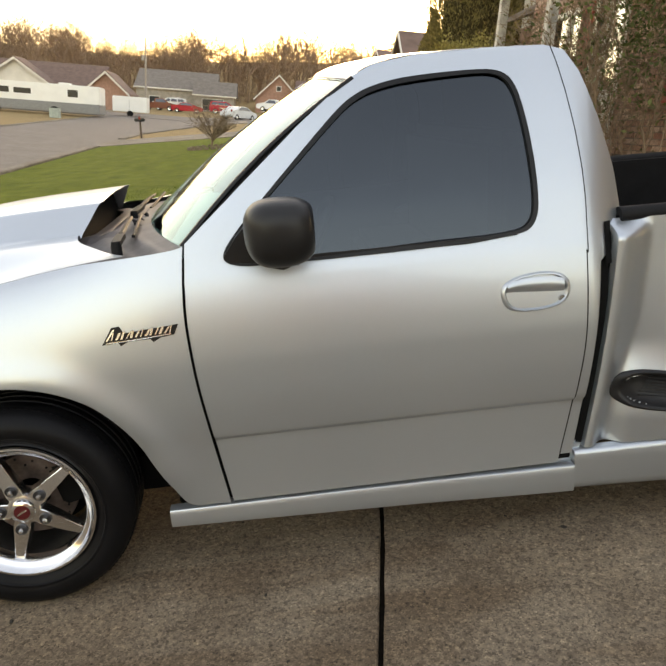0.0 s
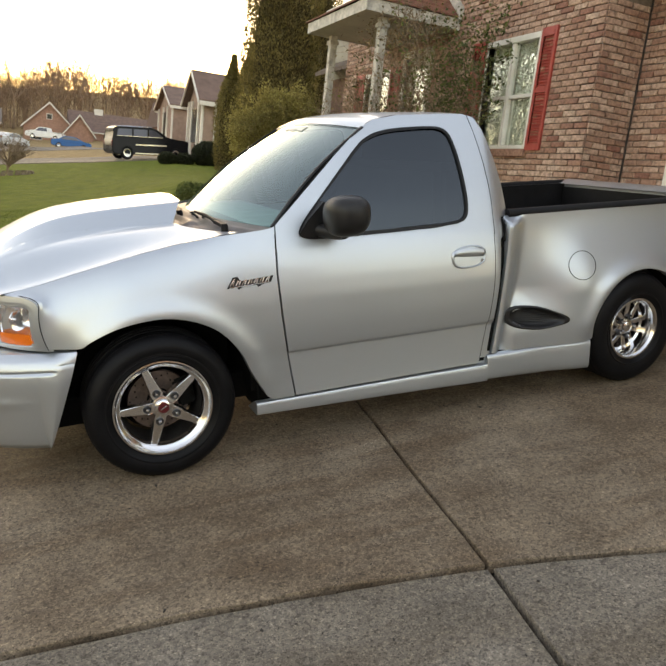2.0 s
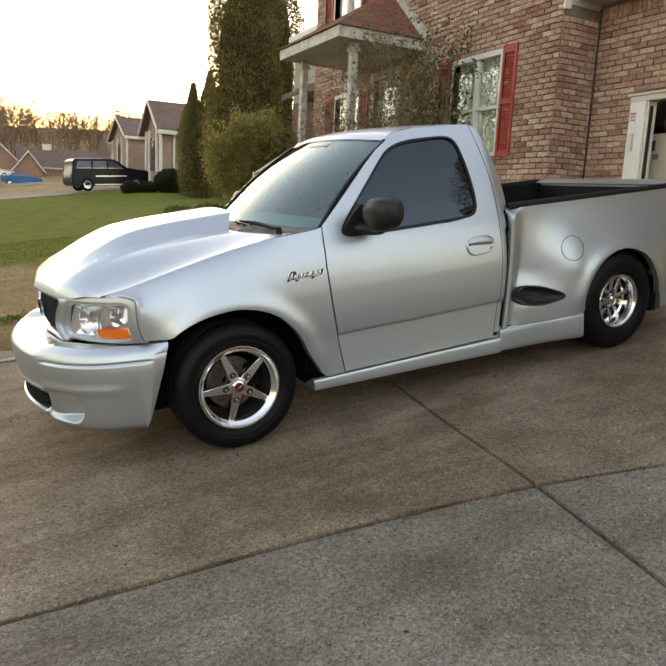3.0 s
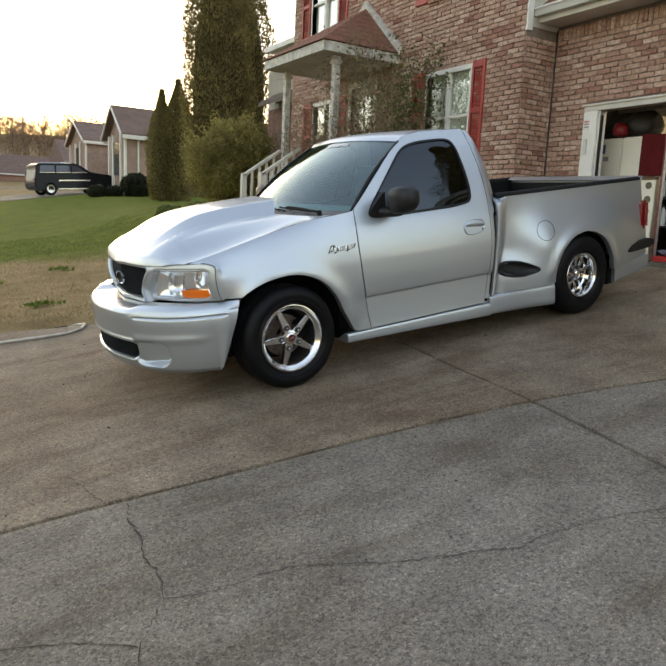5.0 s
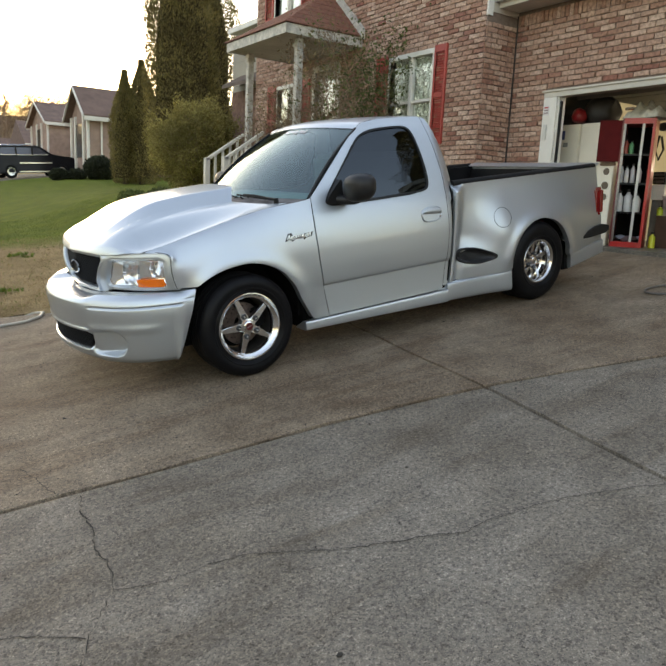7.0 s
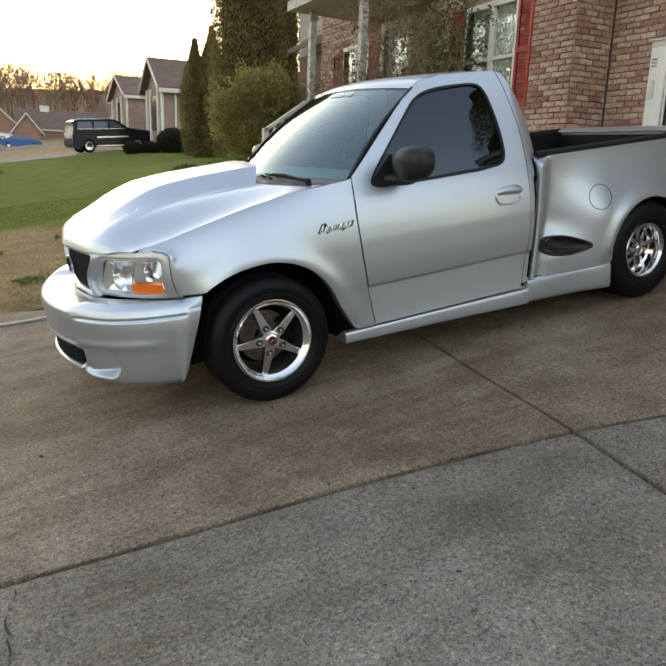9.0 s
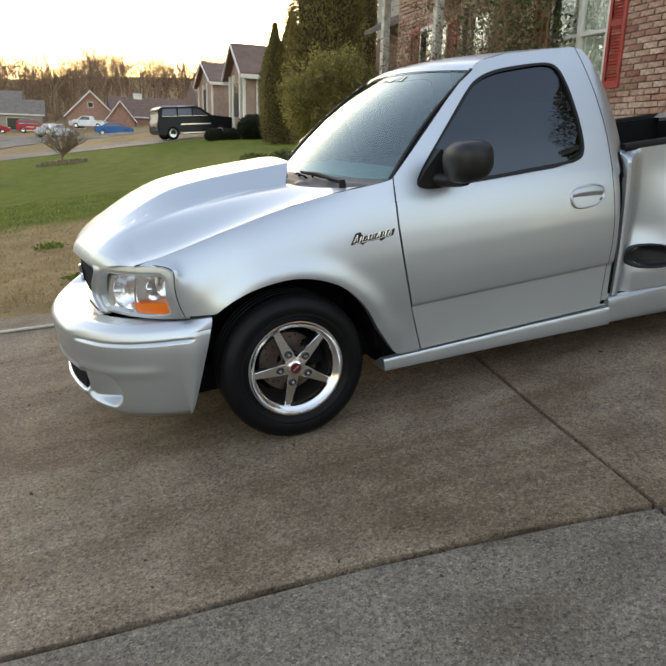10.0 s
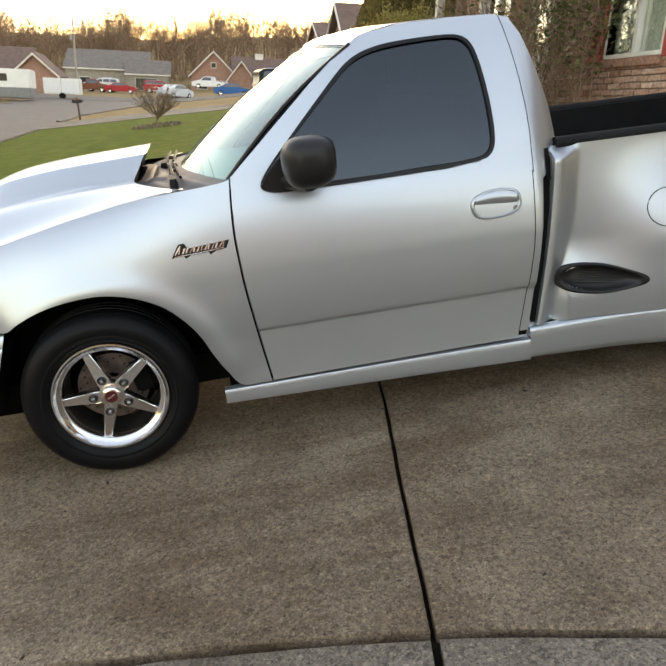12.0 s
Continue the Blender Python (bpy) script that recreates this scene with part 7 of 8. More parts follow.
def bush(x, y, z0, rx, rz, n, material, name, label, seed, length=0.07, twigs=40, group=""):
    rnd = random.Random(seed)
    b = thing(name, label, "bush", group=group)
    st = bmesh.new()
    for k in range(twigs):
        a, e = rnd.uniform(0, 2 * math.pi), rnd.uniform(0.15, 1.0)
        q = Vector((x + rx * 0.95 * e * math.cos(a), y + rx * 0.95 * e * math.sin(a), z0 + rz * rnd.uniform(1.1, 1.95) * math.sqrt(max(0.1, 1 - e * e * 0.6))))
        p = Vector((x + rnd.uniform(-0.1, 0.1), y + rnd.uniform(-0.1, 0.1), z0))
        m_ = p.lerp(q, 0.5) + Vector((rnd.uniform(-0.1, 0.1), rnd.uniform(-0.1, 0.1), 0.05))
        tube([p, m_, q], [0.014, 0.008, 0.003], 4, st, False)
    part("branch", st, TWIG, b, kind="stuff")
    pts = []
    for k in range(n):
        d = Vector((rnd.gauss(0, 1), rnd.gauss(0, 1), rnd.gauss(0, 1))).normalized()
        k_ = (1 + (0.34 if rx > 1 else 0.2) * noise.noise(d * 2.3 + Vector((seed, 0, 0))) + 0.10 * noise.noise(d * 6 + Vector((0, seed, 0)))) * rnd.random() ** 0.25
        pts.append((Vector((x + d.x * rx * k_, y + d.y * rx * k_, z0 + rz + d.z * rz * k_)), d))
    if rx > 1:
        for k in range(150):
            d = Vector((rnd.gauss(0, 1), rnd.gauss(0, 1), abs(rnd.gauss(0.3, 0.8)))).normalized()
            for j in range(22):
                e = 0.85 + 0.40 * j / 22
                pts.append((Vector((x + d.x * rx * e + rnd.gauss(0, 0.02), y + d.y * rx * e + rnd.gauss(0, 0.02), z0 + rz + d.z * rz * e + 0.05 * (j / 22) ** 2 + rnd.gauss(0, 0.02))), d))
    leaves("foliage", b, pts, material, length, length * 0.35, 0.3, seed)
    return b


bush(4.42, 11.7, 1.28, 1.02, 1.03, 34000, OLIVE, "round_bush", "large rounded olive-green bush beside the porch steps", 11, 0.055, 200)
bush(2.35, 8.15, 0.92, 0.38, 0.20, 3500, GREEN, "low_hedge", "low clipped green hedge by the porch steps", 12, 0.05, 10)
bush(1.95, 8.6, 0.9, 0.30, 0.18, 2500, GREEN, "low_hedge", "low clipped green hedge by the porch steps", 13, 0.05, 10)

# straggling half-bare vine shrub between porch and window
vine = thing("vine_shrub", "straggling half-bare shrub climbing beside the porch", "shrub")
rv = random.Random(21)
vb, tips = bmesh.new(), []
for k in range(120):
    bx, by = rv.uniform(3.7, 4.7), rv.uniform(4.5, 7.6)
    p = Vector((bx, by, 1.0))
    top = rv.uniform(1.3, 2.9) if by < 6.2 else rv.uniform(0.9, 2.1)
    lean = Vector((rv.uniform(-0.5, 0.2), rv.uniform(-0.5, 0.5), 0))
    pts = [p]
    for j in range(1, 8):
        q = p + Vector((0, 0, top * j / 7)) + lean * (j / 7) ** 1.6 + Vector((rv.uniform(-0.11, 0.11), rv.uniform(-0.11, 0.11), 0))
        q.x = min(q.x, 4.86)
        pts.append(q)
        if j > 2:
            for _ in range(5):
                e = q + Vector((rv.uniform(-0.35, 0.25), rv.uniform(-0.38, 0.38), rv.uniform(-0.05, 0.4)))
                e.x = min(e.x, 4.88)
                mid_ = q.lerp(e, 0.5) + Vector((0, 0, rv.uniform(-0.04, 0.06)))
                tube([q, mid_, e], [0.0040, 0.0028, 0.0015], 3, vb, False)
                tips += [(e, by), (mid_, by)]
    tube(pts, [0.009 * (1 - j / 9) for j in range(8)], 5, vb, False)
part("stem", vb, TWIG, vine, "brown bare stems", kind="stuff")
lp, lg = [], []
for e, by in tips:
    for _ in range(1 if rv.random() < 0.6 else 0):
        q = e + Vector((rv.gauss(0, 0.07), rv.gauss(0, 0.09), rv.gauss(0, 0.08)))
        q.x = min(q.x, 4.9)
        (lg if (by < 5.6 and q.z > 1.9) or rv.random() < 0.12 else lp).append((q, Vector((-0.6, -0.3, 0))))
for _ in range(900):
    q = Vector((rv.uniform(3.5, 4.75), rv.gauss(5.55, 0.55), rv.gauss(3.45, 0.28)))
    lp.append((q, Vector((-0.5, -0.5, 0))))
for _ in range(1500):
    q = Vector((rv.uniform(4.1, 4.85), rv.gauss(4.95, 0.22), rv.gauss(2.95, 0.42)))
    lg.append((q, Vector((-0.5, -0.5, 0))))
leaves("old_leaves", vine, lp, DRYLEAF, 0.045, 0.013, -0.1, 31, "thin dry brown leaves")
leaves("green_leaves", vine, lg, GREEN, 0.060, 0.017, -0.1, 32, "fresh green leaves")
sprig = bmesh.new()
sl = []
for k in range(9):
    p = Vector((4.70, 5.05 - 0.02 * k, 2.45 + 0.14 * k))
    pts = [p]
    for j in range(6):
        p = p + Vector((rv.uniform(-0.03, 0.02), -rv.uniform(0.06, 0.15), rv.uniform(-0.02, 0.07)))
        pts.append(p)
        for _ in range(9):
            sl.append((p + Vector((rv.gauss(0, 0.03), rv.gauss(0, 0.05), rv.gauss(0, 0.045))), Vector((0, -0.5, 0.2))))
    tube(pts, 0.004, 4, sprig, False)
part("sprig", sprig, TWIG, vine, kind="stuff")
leaves("sprig_leaves", vine, sl, GREEN, 0.055, 0.016, 0.0, 33, "small green leaves on sprigs")


def bare_tree(st, x, y, z0, high, rnd, thick, depth=3):
    def grow(p, d, ln, r, lvl):
        q = p + d * ln
        tube([p, p.lerp(q, 0.5) + Vector((rnd.uniform(-1, 1), rnd.uniform(-1, 1), 0)) * ln * 0.05, q], [r, r * 0.8, r * 0.55], 3 if lvl else 5, st, False)
        if lvl >= depth:
            return
        for _ in range(rnd.choice((3, 4, 4))):
            e = (d + Vector((rnd.gauss(0, 0.5), rnd.gauss(0, 0.5), rnd.gauss(0.15, 0.25)))).normalized()
            grow(p.lerp(q, rnd.uniform(0.55, 1.0)), e, ln * rnd.uniform(0.5, 0.75), r * 0.55, lvl + 1)
    grow(Vector((x, y, z0)), Vector((rnd.gauss(0, 0.04), rnd.gauss(0, 0.04), 1)), high * 0.42, thick, 0)


sb_ = bmesh.new()
rt = random.Random(8)
shrub = thing("bare_shrub", "small leafless round shrub in a stone-edged lawn bed", "shrub")
gz = height(-1.25, 25.3)
root = Vector((-1.25, 25.3, gz))
tube([root, root + Vector((0.02, 0.01, 0.25)), root + Vector((0.03, 0, 0.5))], [0.05, 0.045, 0.04], 6, sb_, False)
for k in range(34):
    a = rt.uniform(0, 2 * math.pi)
    d = Vector((math.cos(a) * 0.75, math.sin(a) * 0.75, rt.uniform(0.35, 1.4))).normalized()
    p = root + Vector((0.02, 0, rt.uniform(0.25, 0.5)))
    q = p + d * rt.uniform(0.8, 1.25)
    tube([p, p.lerp(q, 0.5) + Vector((0, 0, 0.05)), q], [0.020, 0.013, 0.006], 4, sb_, False)
    for _ in range(16):
        s_ = p.lerp(q, rt.uniform(0.35, 1.0))
        e = s_ + Vector((rt.gauss(0, 0.22), rt.gauss(0, 0.22), rt.uniform(0.0, 0.40)))
        tube([s_, e], [0.006, 0.003], 3, sb_, False)
part("branch", sb_, TWIG, shrub, kind="stuff")
for k in range(22):
    a = 2 * math.pi * k / 22
    part("edging_stone", box(-0.09, 0.09, -0.06, 0.06, -0.05, 0.09, None, 0.02, pose(-1.25 + 0.85 * math.cos(a), 25.3 + 0.85 * math.sin(a), height(-1.25 + 0.85 * math.cos(a), 25.3 + 0.85 * math.sin(a)) + 0.02, 0, 0, math.degrees(a) + 90)), CONC_A, shrub, "edging stone")

# far wooded hill
woods = bmesh.new()
rw = random.Random(77)
# bark and twigs lightened: the haze over the far hill is in their colour
FARWOOD = plain("far_bark", (0.27, 0.185, 0.125), 1.0, 0, 0.3, 0.2)
fp = []
for k in range(380):
    x, y = rw.uniform(-95, 60), rw.uniform(140, 185)
    high = rw.uniform(10, 16) + 4.5 * noise.noise((x * 0.05, 0, 5))
    z0 = height(x, y) - 0.3
    bare_tree(woods, x, y, z0, high, rw, rw.uniform(0.12, 0.22), 3)
    wide = high * rw.uniform(0.17, 0.25)
    for _ in range(430):  # a loose crown of fine twigs
        d = Vector((rw.gauss(0, 1), rw.gauss(0, 1), rw.gauss(0, 1))).normalized() * rw.random() ** 0.45
        fp.append((Vector((x + wide * d.x, y + wide * d.y, z0 + high * (0.62 + 0.36 * d.z))), d * 0.6 + Vector((0, 0, 0.4))))
ob = add_mesh("far_woods", woods, FARWOOD, False)
tagged(ob, "leafless brown woods on the far hill", "woods", kind="stuff")
for k in range(70000):
    x, y = rw.uniform(-100, 65), rw.uniform(136, 184)
    fp.append((Vector((x, y, height(x, y) + rw.random() ** 1.3 * (7.0 + 3.5 * noise.noise((x * 0.07, y * 0.05, 2))))), Vector((rw.gauss(0, 0.4), rw.gauss(0, 0.4), 0.3))))
FARTWIG = leaf_material("far_twig", (0.19, 0.125, 0.080), (0.36, 0.245, 0.155))
leaves("far_brush", None, fp, FARTWIG, 0.62, 0.040, 0.9, 55)
tagged(bpy.data.objects["far_brush"], "fine brown twigs and undergrowth of the far woods", "woods", kind="stuff")

# grass tufts on the lawn close to the driveway
gp, gs = [], []
rg = random.Random(3)
for k in range(60000):
    x, y = rg.uniform(-7, 2.2), 3.3 + 9.5 * rg.random() ** 1.6
    if y < DRIVE_EDGE(x) + 0.10:
        continue
    green = y + 5 * noise.noise((x * 0.35, y * 0.35, 0)) > 8.8
    z = ground_z(x, y) - 0.01
    (gp if green or rg.random() < 0.07 else gs).append((Vector((x, y, z)), Vector((0, 0, 0.2))))
BLADE = leaf_material("grass_blade", (0.070, 0.108, 0.010), (0.175, 0.225, 0.030))
STRAW = leaf_material("straw_blade", (0.22, 0.15, 0.07), (0.44, 0.33, 0.18))
leaves("grass", None, gp, BLADE, 0.045, 0.0045, 0.7, 41)
leaves("grass", None, gs, STRAW, 0.045, 0.0045, 0.3, 42)
for o in [o for o in bpy.data.objects if o.name.startswith("grass")]:
    tagged(o, "short lawn grass blades" if o.name == "grass" else "dry straw-coloured grass blades", "grass", kind="stuff")
weeds = random.Random(9)
for k, (x, y) in enumerate(((-1.3, 7.0), (-0.9, 4.6), (-0.2, 7.4))):
    bush(x, y, height(x, y) - 0.01, 0.22, 0.026, 120, BLADE, "weed_tuft", "low green weed tuft in the lawn", 60 + k, 0.06, 0, "weeds in the lawn")


# ---- neighbouring houses, cars and street ----
FARBRICK = plain("far_brick", (0.33, 0.19, 0.14), 0.9, 0, 0.2, 3)
FARROOF = plain("far_roof_brown", (0.15, 0.095, 0.075), 0.9, 0, 0.2, 2)
GREYROOF = plain("far_roof_grey", (0.165, 0.140, 0.120), 0.9, 0, 0.2, 2)
STONE = plain("far_stone", (0.33, 0.29, 0.24), 0.9, 0, 0.2, 2)
OFFWHITE = plain("far_white_siding", (0.62, 0.58, 0.52), 0.7, 0, 0.08, 1)
FARPANE = plain("far_window", (0.03, 0.033, 0.036), 0.15, 0, 0.1, 1, spec=0.25)


def gable_house(x0, x1, y0, y1, z0, eave, ridge, wall, roof, label, across=False, windows=()):
    """A house with a gabled roof; across: the gable end faces the street corner (towards -y)."""
    h = thing("house", label, "house")
    part("wall", box(x0, x1, y0, y1, z0 - 1.0, eave), wall, h, "", False)
    o = 0.4
    if across:
        xm = (x0 + x1) / 2
        part("gable", prism([(x0, eave), (x1, eave), (xm, ridge)], y0 + 0.01, y1), wall, h, "", False)
        for s in (-1, 1):
            e = Vector(((x1 if s > 0 else x0) + s * o, 0, eave - o * (ridge - eave) / ((x1 - x0) / 2)))
            r = Vector((xm, 0, ridge + 0.02))
            up = Vector((0, 0, 0.18))
            part("roof", prism([(e.x, e.z), (r.x, r.z), (r.x, r.z + 0.2), (e.x, e.z + 0.2)], y0 - 0.5, y1 + 0.5), roof, h, "", False)
            part("rake_board", prism([(e.x, e.z - 0.18), (r.x, r.z - 0.20), (r.x, r.z + 0.10), (e.x, e.z + 0.10)], y0 - 0.56, y0 - 0.50), OFFWHITE, h, "pale rake board", False)
    else:
        ym = (y0 + y1) / 2
        bm = prism([(y0 - o, eave - 0.1), (ym, ridge), (y1 + o, eave - 0.1)], -(x1 + o), -(x0 - o))
        for v in bm.verts:
            v.co.x, v.co.y = -v.co.y, v.co.x
        part("roof", bm, roof, h, "", False)
        part("fascia", box(x0 - o, x1 + o, y0 - o - 0.06, y0 - o, eave - 0.28, eave - 0.05), OFFWHITE, h, "", False)
    for wx, wz, ww, wh in windows:
        w = part("window", box(wx - ww / 2, wx + ww / 2, y0 - 0.05, y0 + 0.02, wz, wz + wh), OFFWHITE, h, "", False)
        part("pane", box(wx - ww / 2 + 0.1, wx + ww / 2 - 0.1, y0 - 0.07, y0 - 0.05, wz + 0.1, wz + wh - 0.1), FARPANE, w, "", False)
    return h


g = height
h1 = gable_house(-46, -21, 96, 106, 1.9, 4.7, 7.6, OFFWHITE, FARROOF, "pale house with a brown roof across the street", windows=((-30, 2.6, 1.6, 1.4),))
gable_house(-34.5, -26.5, 93.5, 97, 1.9, 4.6, 7.3, OFFWHITE, FARROOF, "cream gabled wing of the pale house", True, ((-30.5, 2.6, 1.6, 1.3),))
gable_house(-22.2, -17.0, 94, 100, 1.9, 4.2, 6.5, FARBRICK, FARROOF, "brick gabled garage wing across the street", True)
gable_house(-21, -8, 124, 136, 2.4, 6.3, 9.5, STONE, GREYROOF, "stone-fronted house with a long grey roof", windows=((-18, 3.4, 1.8, 1.5), (-14.5, 3.4, 1.6, 1.5)))
gable_house(-11, -4.5, 121, 128, 2.5, 5.6, 7.9, STONE, GREYROOF, "grey-roofed wing with an open carport", windows=((-8, 3.0, 3.6, 2.0),))
gable_house(-0.9, 6.7, 122, 132, 2.9, 5.9, 9.6, FARBRICK, FARROOF, "brick house with a steep front gable", True, ((2.9, 7.0, 0.9, 0.9), (1.0, 3.6, 1.8, 1.5), (4.4, 3.6, 1.8, 1.5)))
h6 = gable_house(6.4, 22, 124, 134, 3.2, 6.0, 9.4, FARBRICK, FARROOF, "brick house wing with a white chimney")
part("chimney", box(10.3, 11.7, 128.4, 129.6, 6.0, 10.0), OFFWHITE, h6, "white chimney", False)
gable_house(5.2, 9.6, 120.5, 124, 3.0, 5.4, 8.2, FARBRICK, FARROOF, "small brick front gable", True)
gable_house(17, 40, 100, 112, 4.0, 7.2, 10.6, FARBRICK, FARROOF, "brown-roofed house at the end of the street")

# next-door house: two gabled brick fronts with white pilasters, facing the street
TANBRICK = plain("tan_far_brick", (0.30, 0.205, 0.160), 0.9, 0, 0.2, 2.5)
nd = thing("neighbour_house", "brick house next door with steep brown gables and white pilasters", "house")


def front_gable(x, y0, y1, z0, eave, ridge, deep):
    ym = (y0 + y1) / 2
    part("wall", box(x, x + deep, y0, y1, z0 - 0.6, eave), TANBRICK, nd, "", False)
    bm = bmesh.new()
    vs_ = [[bm.verts.new((xx, yy, zz)) for yy, zz in ((y0, eave), (y1, eave), (ym, ridge))] for xx in (x, x + 0.3)]
    bm.faces.new(vs_[0])
    bm.faces.new(vs_[1][::-1])
    for k in range(3):
        bm.faces.new((vs_[0][k], vs_[0][(k + 1) % 3], vs_[1][(k + 1) % 3], vs_[1][k]))
    part("gable", bm, TANBRICK, nd, "", False)
    for ya in (y0 - 0.35, y1 + 0.35):
        ze = eave - 0.35 * (ridge - eave) / ((y1 - y0) / 2)
        rb_ = bmesh.new()
        q = [rb_.verts.new((xx, yy, zz)) for xx in (x - 0.35, x + deep) for yy, zz in ((ya, ze), (ym, ridge), (ym, ridge + 0.18), (ya, ze + 0.18))]
        for f_ in ((0, 1, 2, 3), (7, 6, 5, 4), (0, 4, 5, 1), (1, 5, 6, 2), (2, 6, 7, 3), (3, 7, 4, 0)):
            rb_.faces.new([q[i] for i in f_])
        part("roof", rb_, FARROOF, nd, "", False)
        tb_ = bmesh.new()
        q = [tb_.verts.new((xx, yy, zz)) for xx in (x - 0.42, x - 0.35) for yy, zz in ((ya, ze + 0.02), (ym, ridge + 0.04), (ym, ridge + 0.15), (ya, ze + 0.15))]
        for f_ in ((0, 1, 2, 3), (7, 6, 5, 4), (0, 4, 5, 1), (1, 5, 6, 2), (2, 6, 7, 3), (3, 7, 4, 0)):
            tb_.faces.new([q[i] for i in f_])
        part("rake_board", tb_, OFFWHITE, nd, "", False)
        part("fascia", box(x - 0.33, x + deep, ya - 0.05, ya + 0.05, ze - 0.10, ze + 0.10), OFFWHITE, nd, "", False)
    for yp in (y0 + 0.12, ym - 0.8, ym + 0.8, y1 - 0.12):
        part("pilaster", box(x - 0.10, x + 0.02, yp - 0.12, yp + 0.12, z0 - 0.4, eave), OFFWHITE, nd, "white pilaster", False)
    part("window", box(x - 0.06, x + 0.02, ym - 0.65, ym + 0.65, z0 + 0.7, eave - 0.4), FARPANE, nd, "dark window", False)


front_gable(7.38, 32.2, 35.7, 2.2, 4.98, 6.28, 9.0)
front_gable(9.15, 49.7, 55.7, 3.0, 5.95, 7.35, 8.0)
part("wall", box(11.4, 17.0, 35.7, 49.7, 1.6, 5.0), TANBRICK, nd, "", False)
link = prism([(35.2, 4.95), (42.7, 6.0), (50.2, 4.95)], -17.0, -11.1)
for v in link.verts:
    v.co.x, v.co.y = -v.co.y, v.co.x
part("roof", link, FARROOF, nd, "", False)
part("side_window", box(9.6, 10.6, 32.13, 32.2, 2.9, 4.3), OFFWHITE, nd, "white side window", False)
part("downspout", tube([(7.95, 32.12, 4.75), (7.95, 32.12, 1.9)], 0.05, 8), OFFWHITE, nd)
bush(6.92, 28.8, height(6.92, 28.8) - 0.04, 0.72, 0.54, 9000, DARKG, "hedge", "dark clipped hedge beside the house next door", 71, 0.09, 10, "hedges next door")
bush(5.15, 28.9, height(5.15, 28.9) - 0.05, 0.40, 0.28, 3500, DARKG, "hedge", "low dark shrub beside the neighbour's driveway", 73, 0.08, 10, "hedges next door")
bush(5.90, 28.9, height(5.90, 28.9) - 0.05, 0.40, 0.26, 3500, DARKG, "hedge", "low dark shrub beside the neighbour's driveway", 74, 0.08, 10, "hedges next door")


# parked cars
CARGLASS = plain("car_glass", (0.05, 0.05, 0.065), 0.10, 0, 0.05, 2, spec=0.8)
SHAPES = {
    "suv": (5.2, 1.90, [(0.0, 0.45), (0.0, 1.05), (0.08, 1.15), (0.14, 1.75), (0.35, 1.88), (2.75, 1.88), (2.98, 1.82), (3.62, 1.34), (4.95, 1.22), (5.16, 1.10), (5.2, 0.95), (5.2, 0.42), (4.9, 0.30), (0.2, 0.30)], [(0.34, 1.36), (0.42, 1.70), (0.52, 1.76), (2.70, 1.76), (2.86, 1.71), (3.36, 1.36)], (0.95, 4.15), 0.40),
    "sedan": (4.6, 1.75, [(0.0, 0.40), (0.0, 0.85), (0.10, 0.98), (0.85, 1.02), (1.35, 1.38), (1.7, 1.45), (2.6, 1.45), (2.9, 1.38), (3.5, 1.0), (4.45, 0.86), (4.6, 0.65), (4.6, 0.32), (4.3, 0.24), (0.2, 0.24)], [(1.05, 1.03), (1.42, 1.33), (1.75, 1.39), (2.55, 1.39), (2.82, 1.33), (3.35, 1.03)], (0.85, 3.7), 0.32),
    "pickup": (5.4, 1.85, [(0.0, 0.50), (0.0, 1.08), (2.0, 1.10), (2.1, 1.70), (2.25, 1.78), (3.3, 1.78), (3.55, 1.70), (4.1, 1.18), (5.3, 1.05), (5.4, 0.9), (5.4, 0.42), (5.0, 0.32), (0.2, 0.32)], [(2.2, 1.20), (2.28, 1.66), (3.25, 1.68), (3.45, 1.62), (3.85, 1.20)], (1.0, 4.3), 0.38),
}


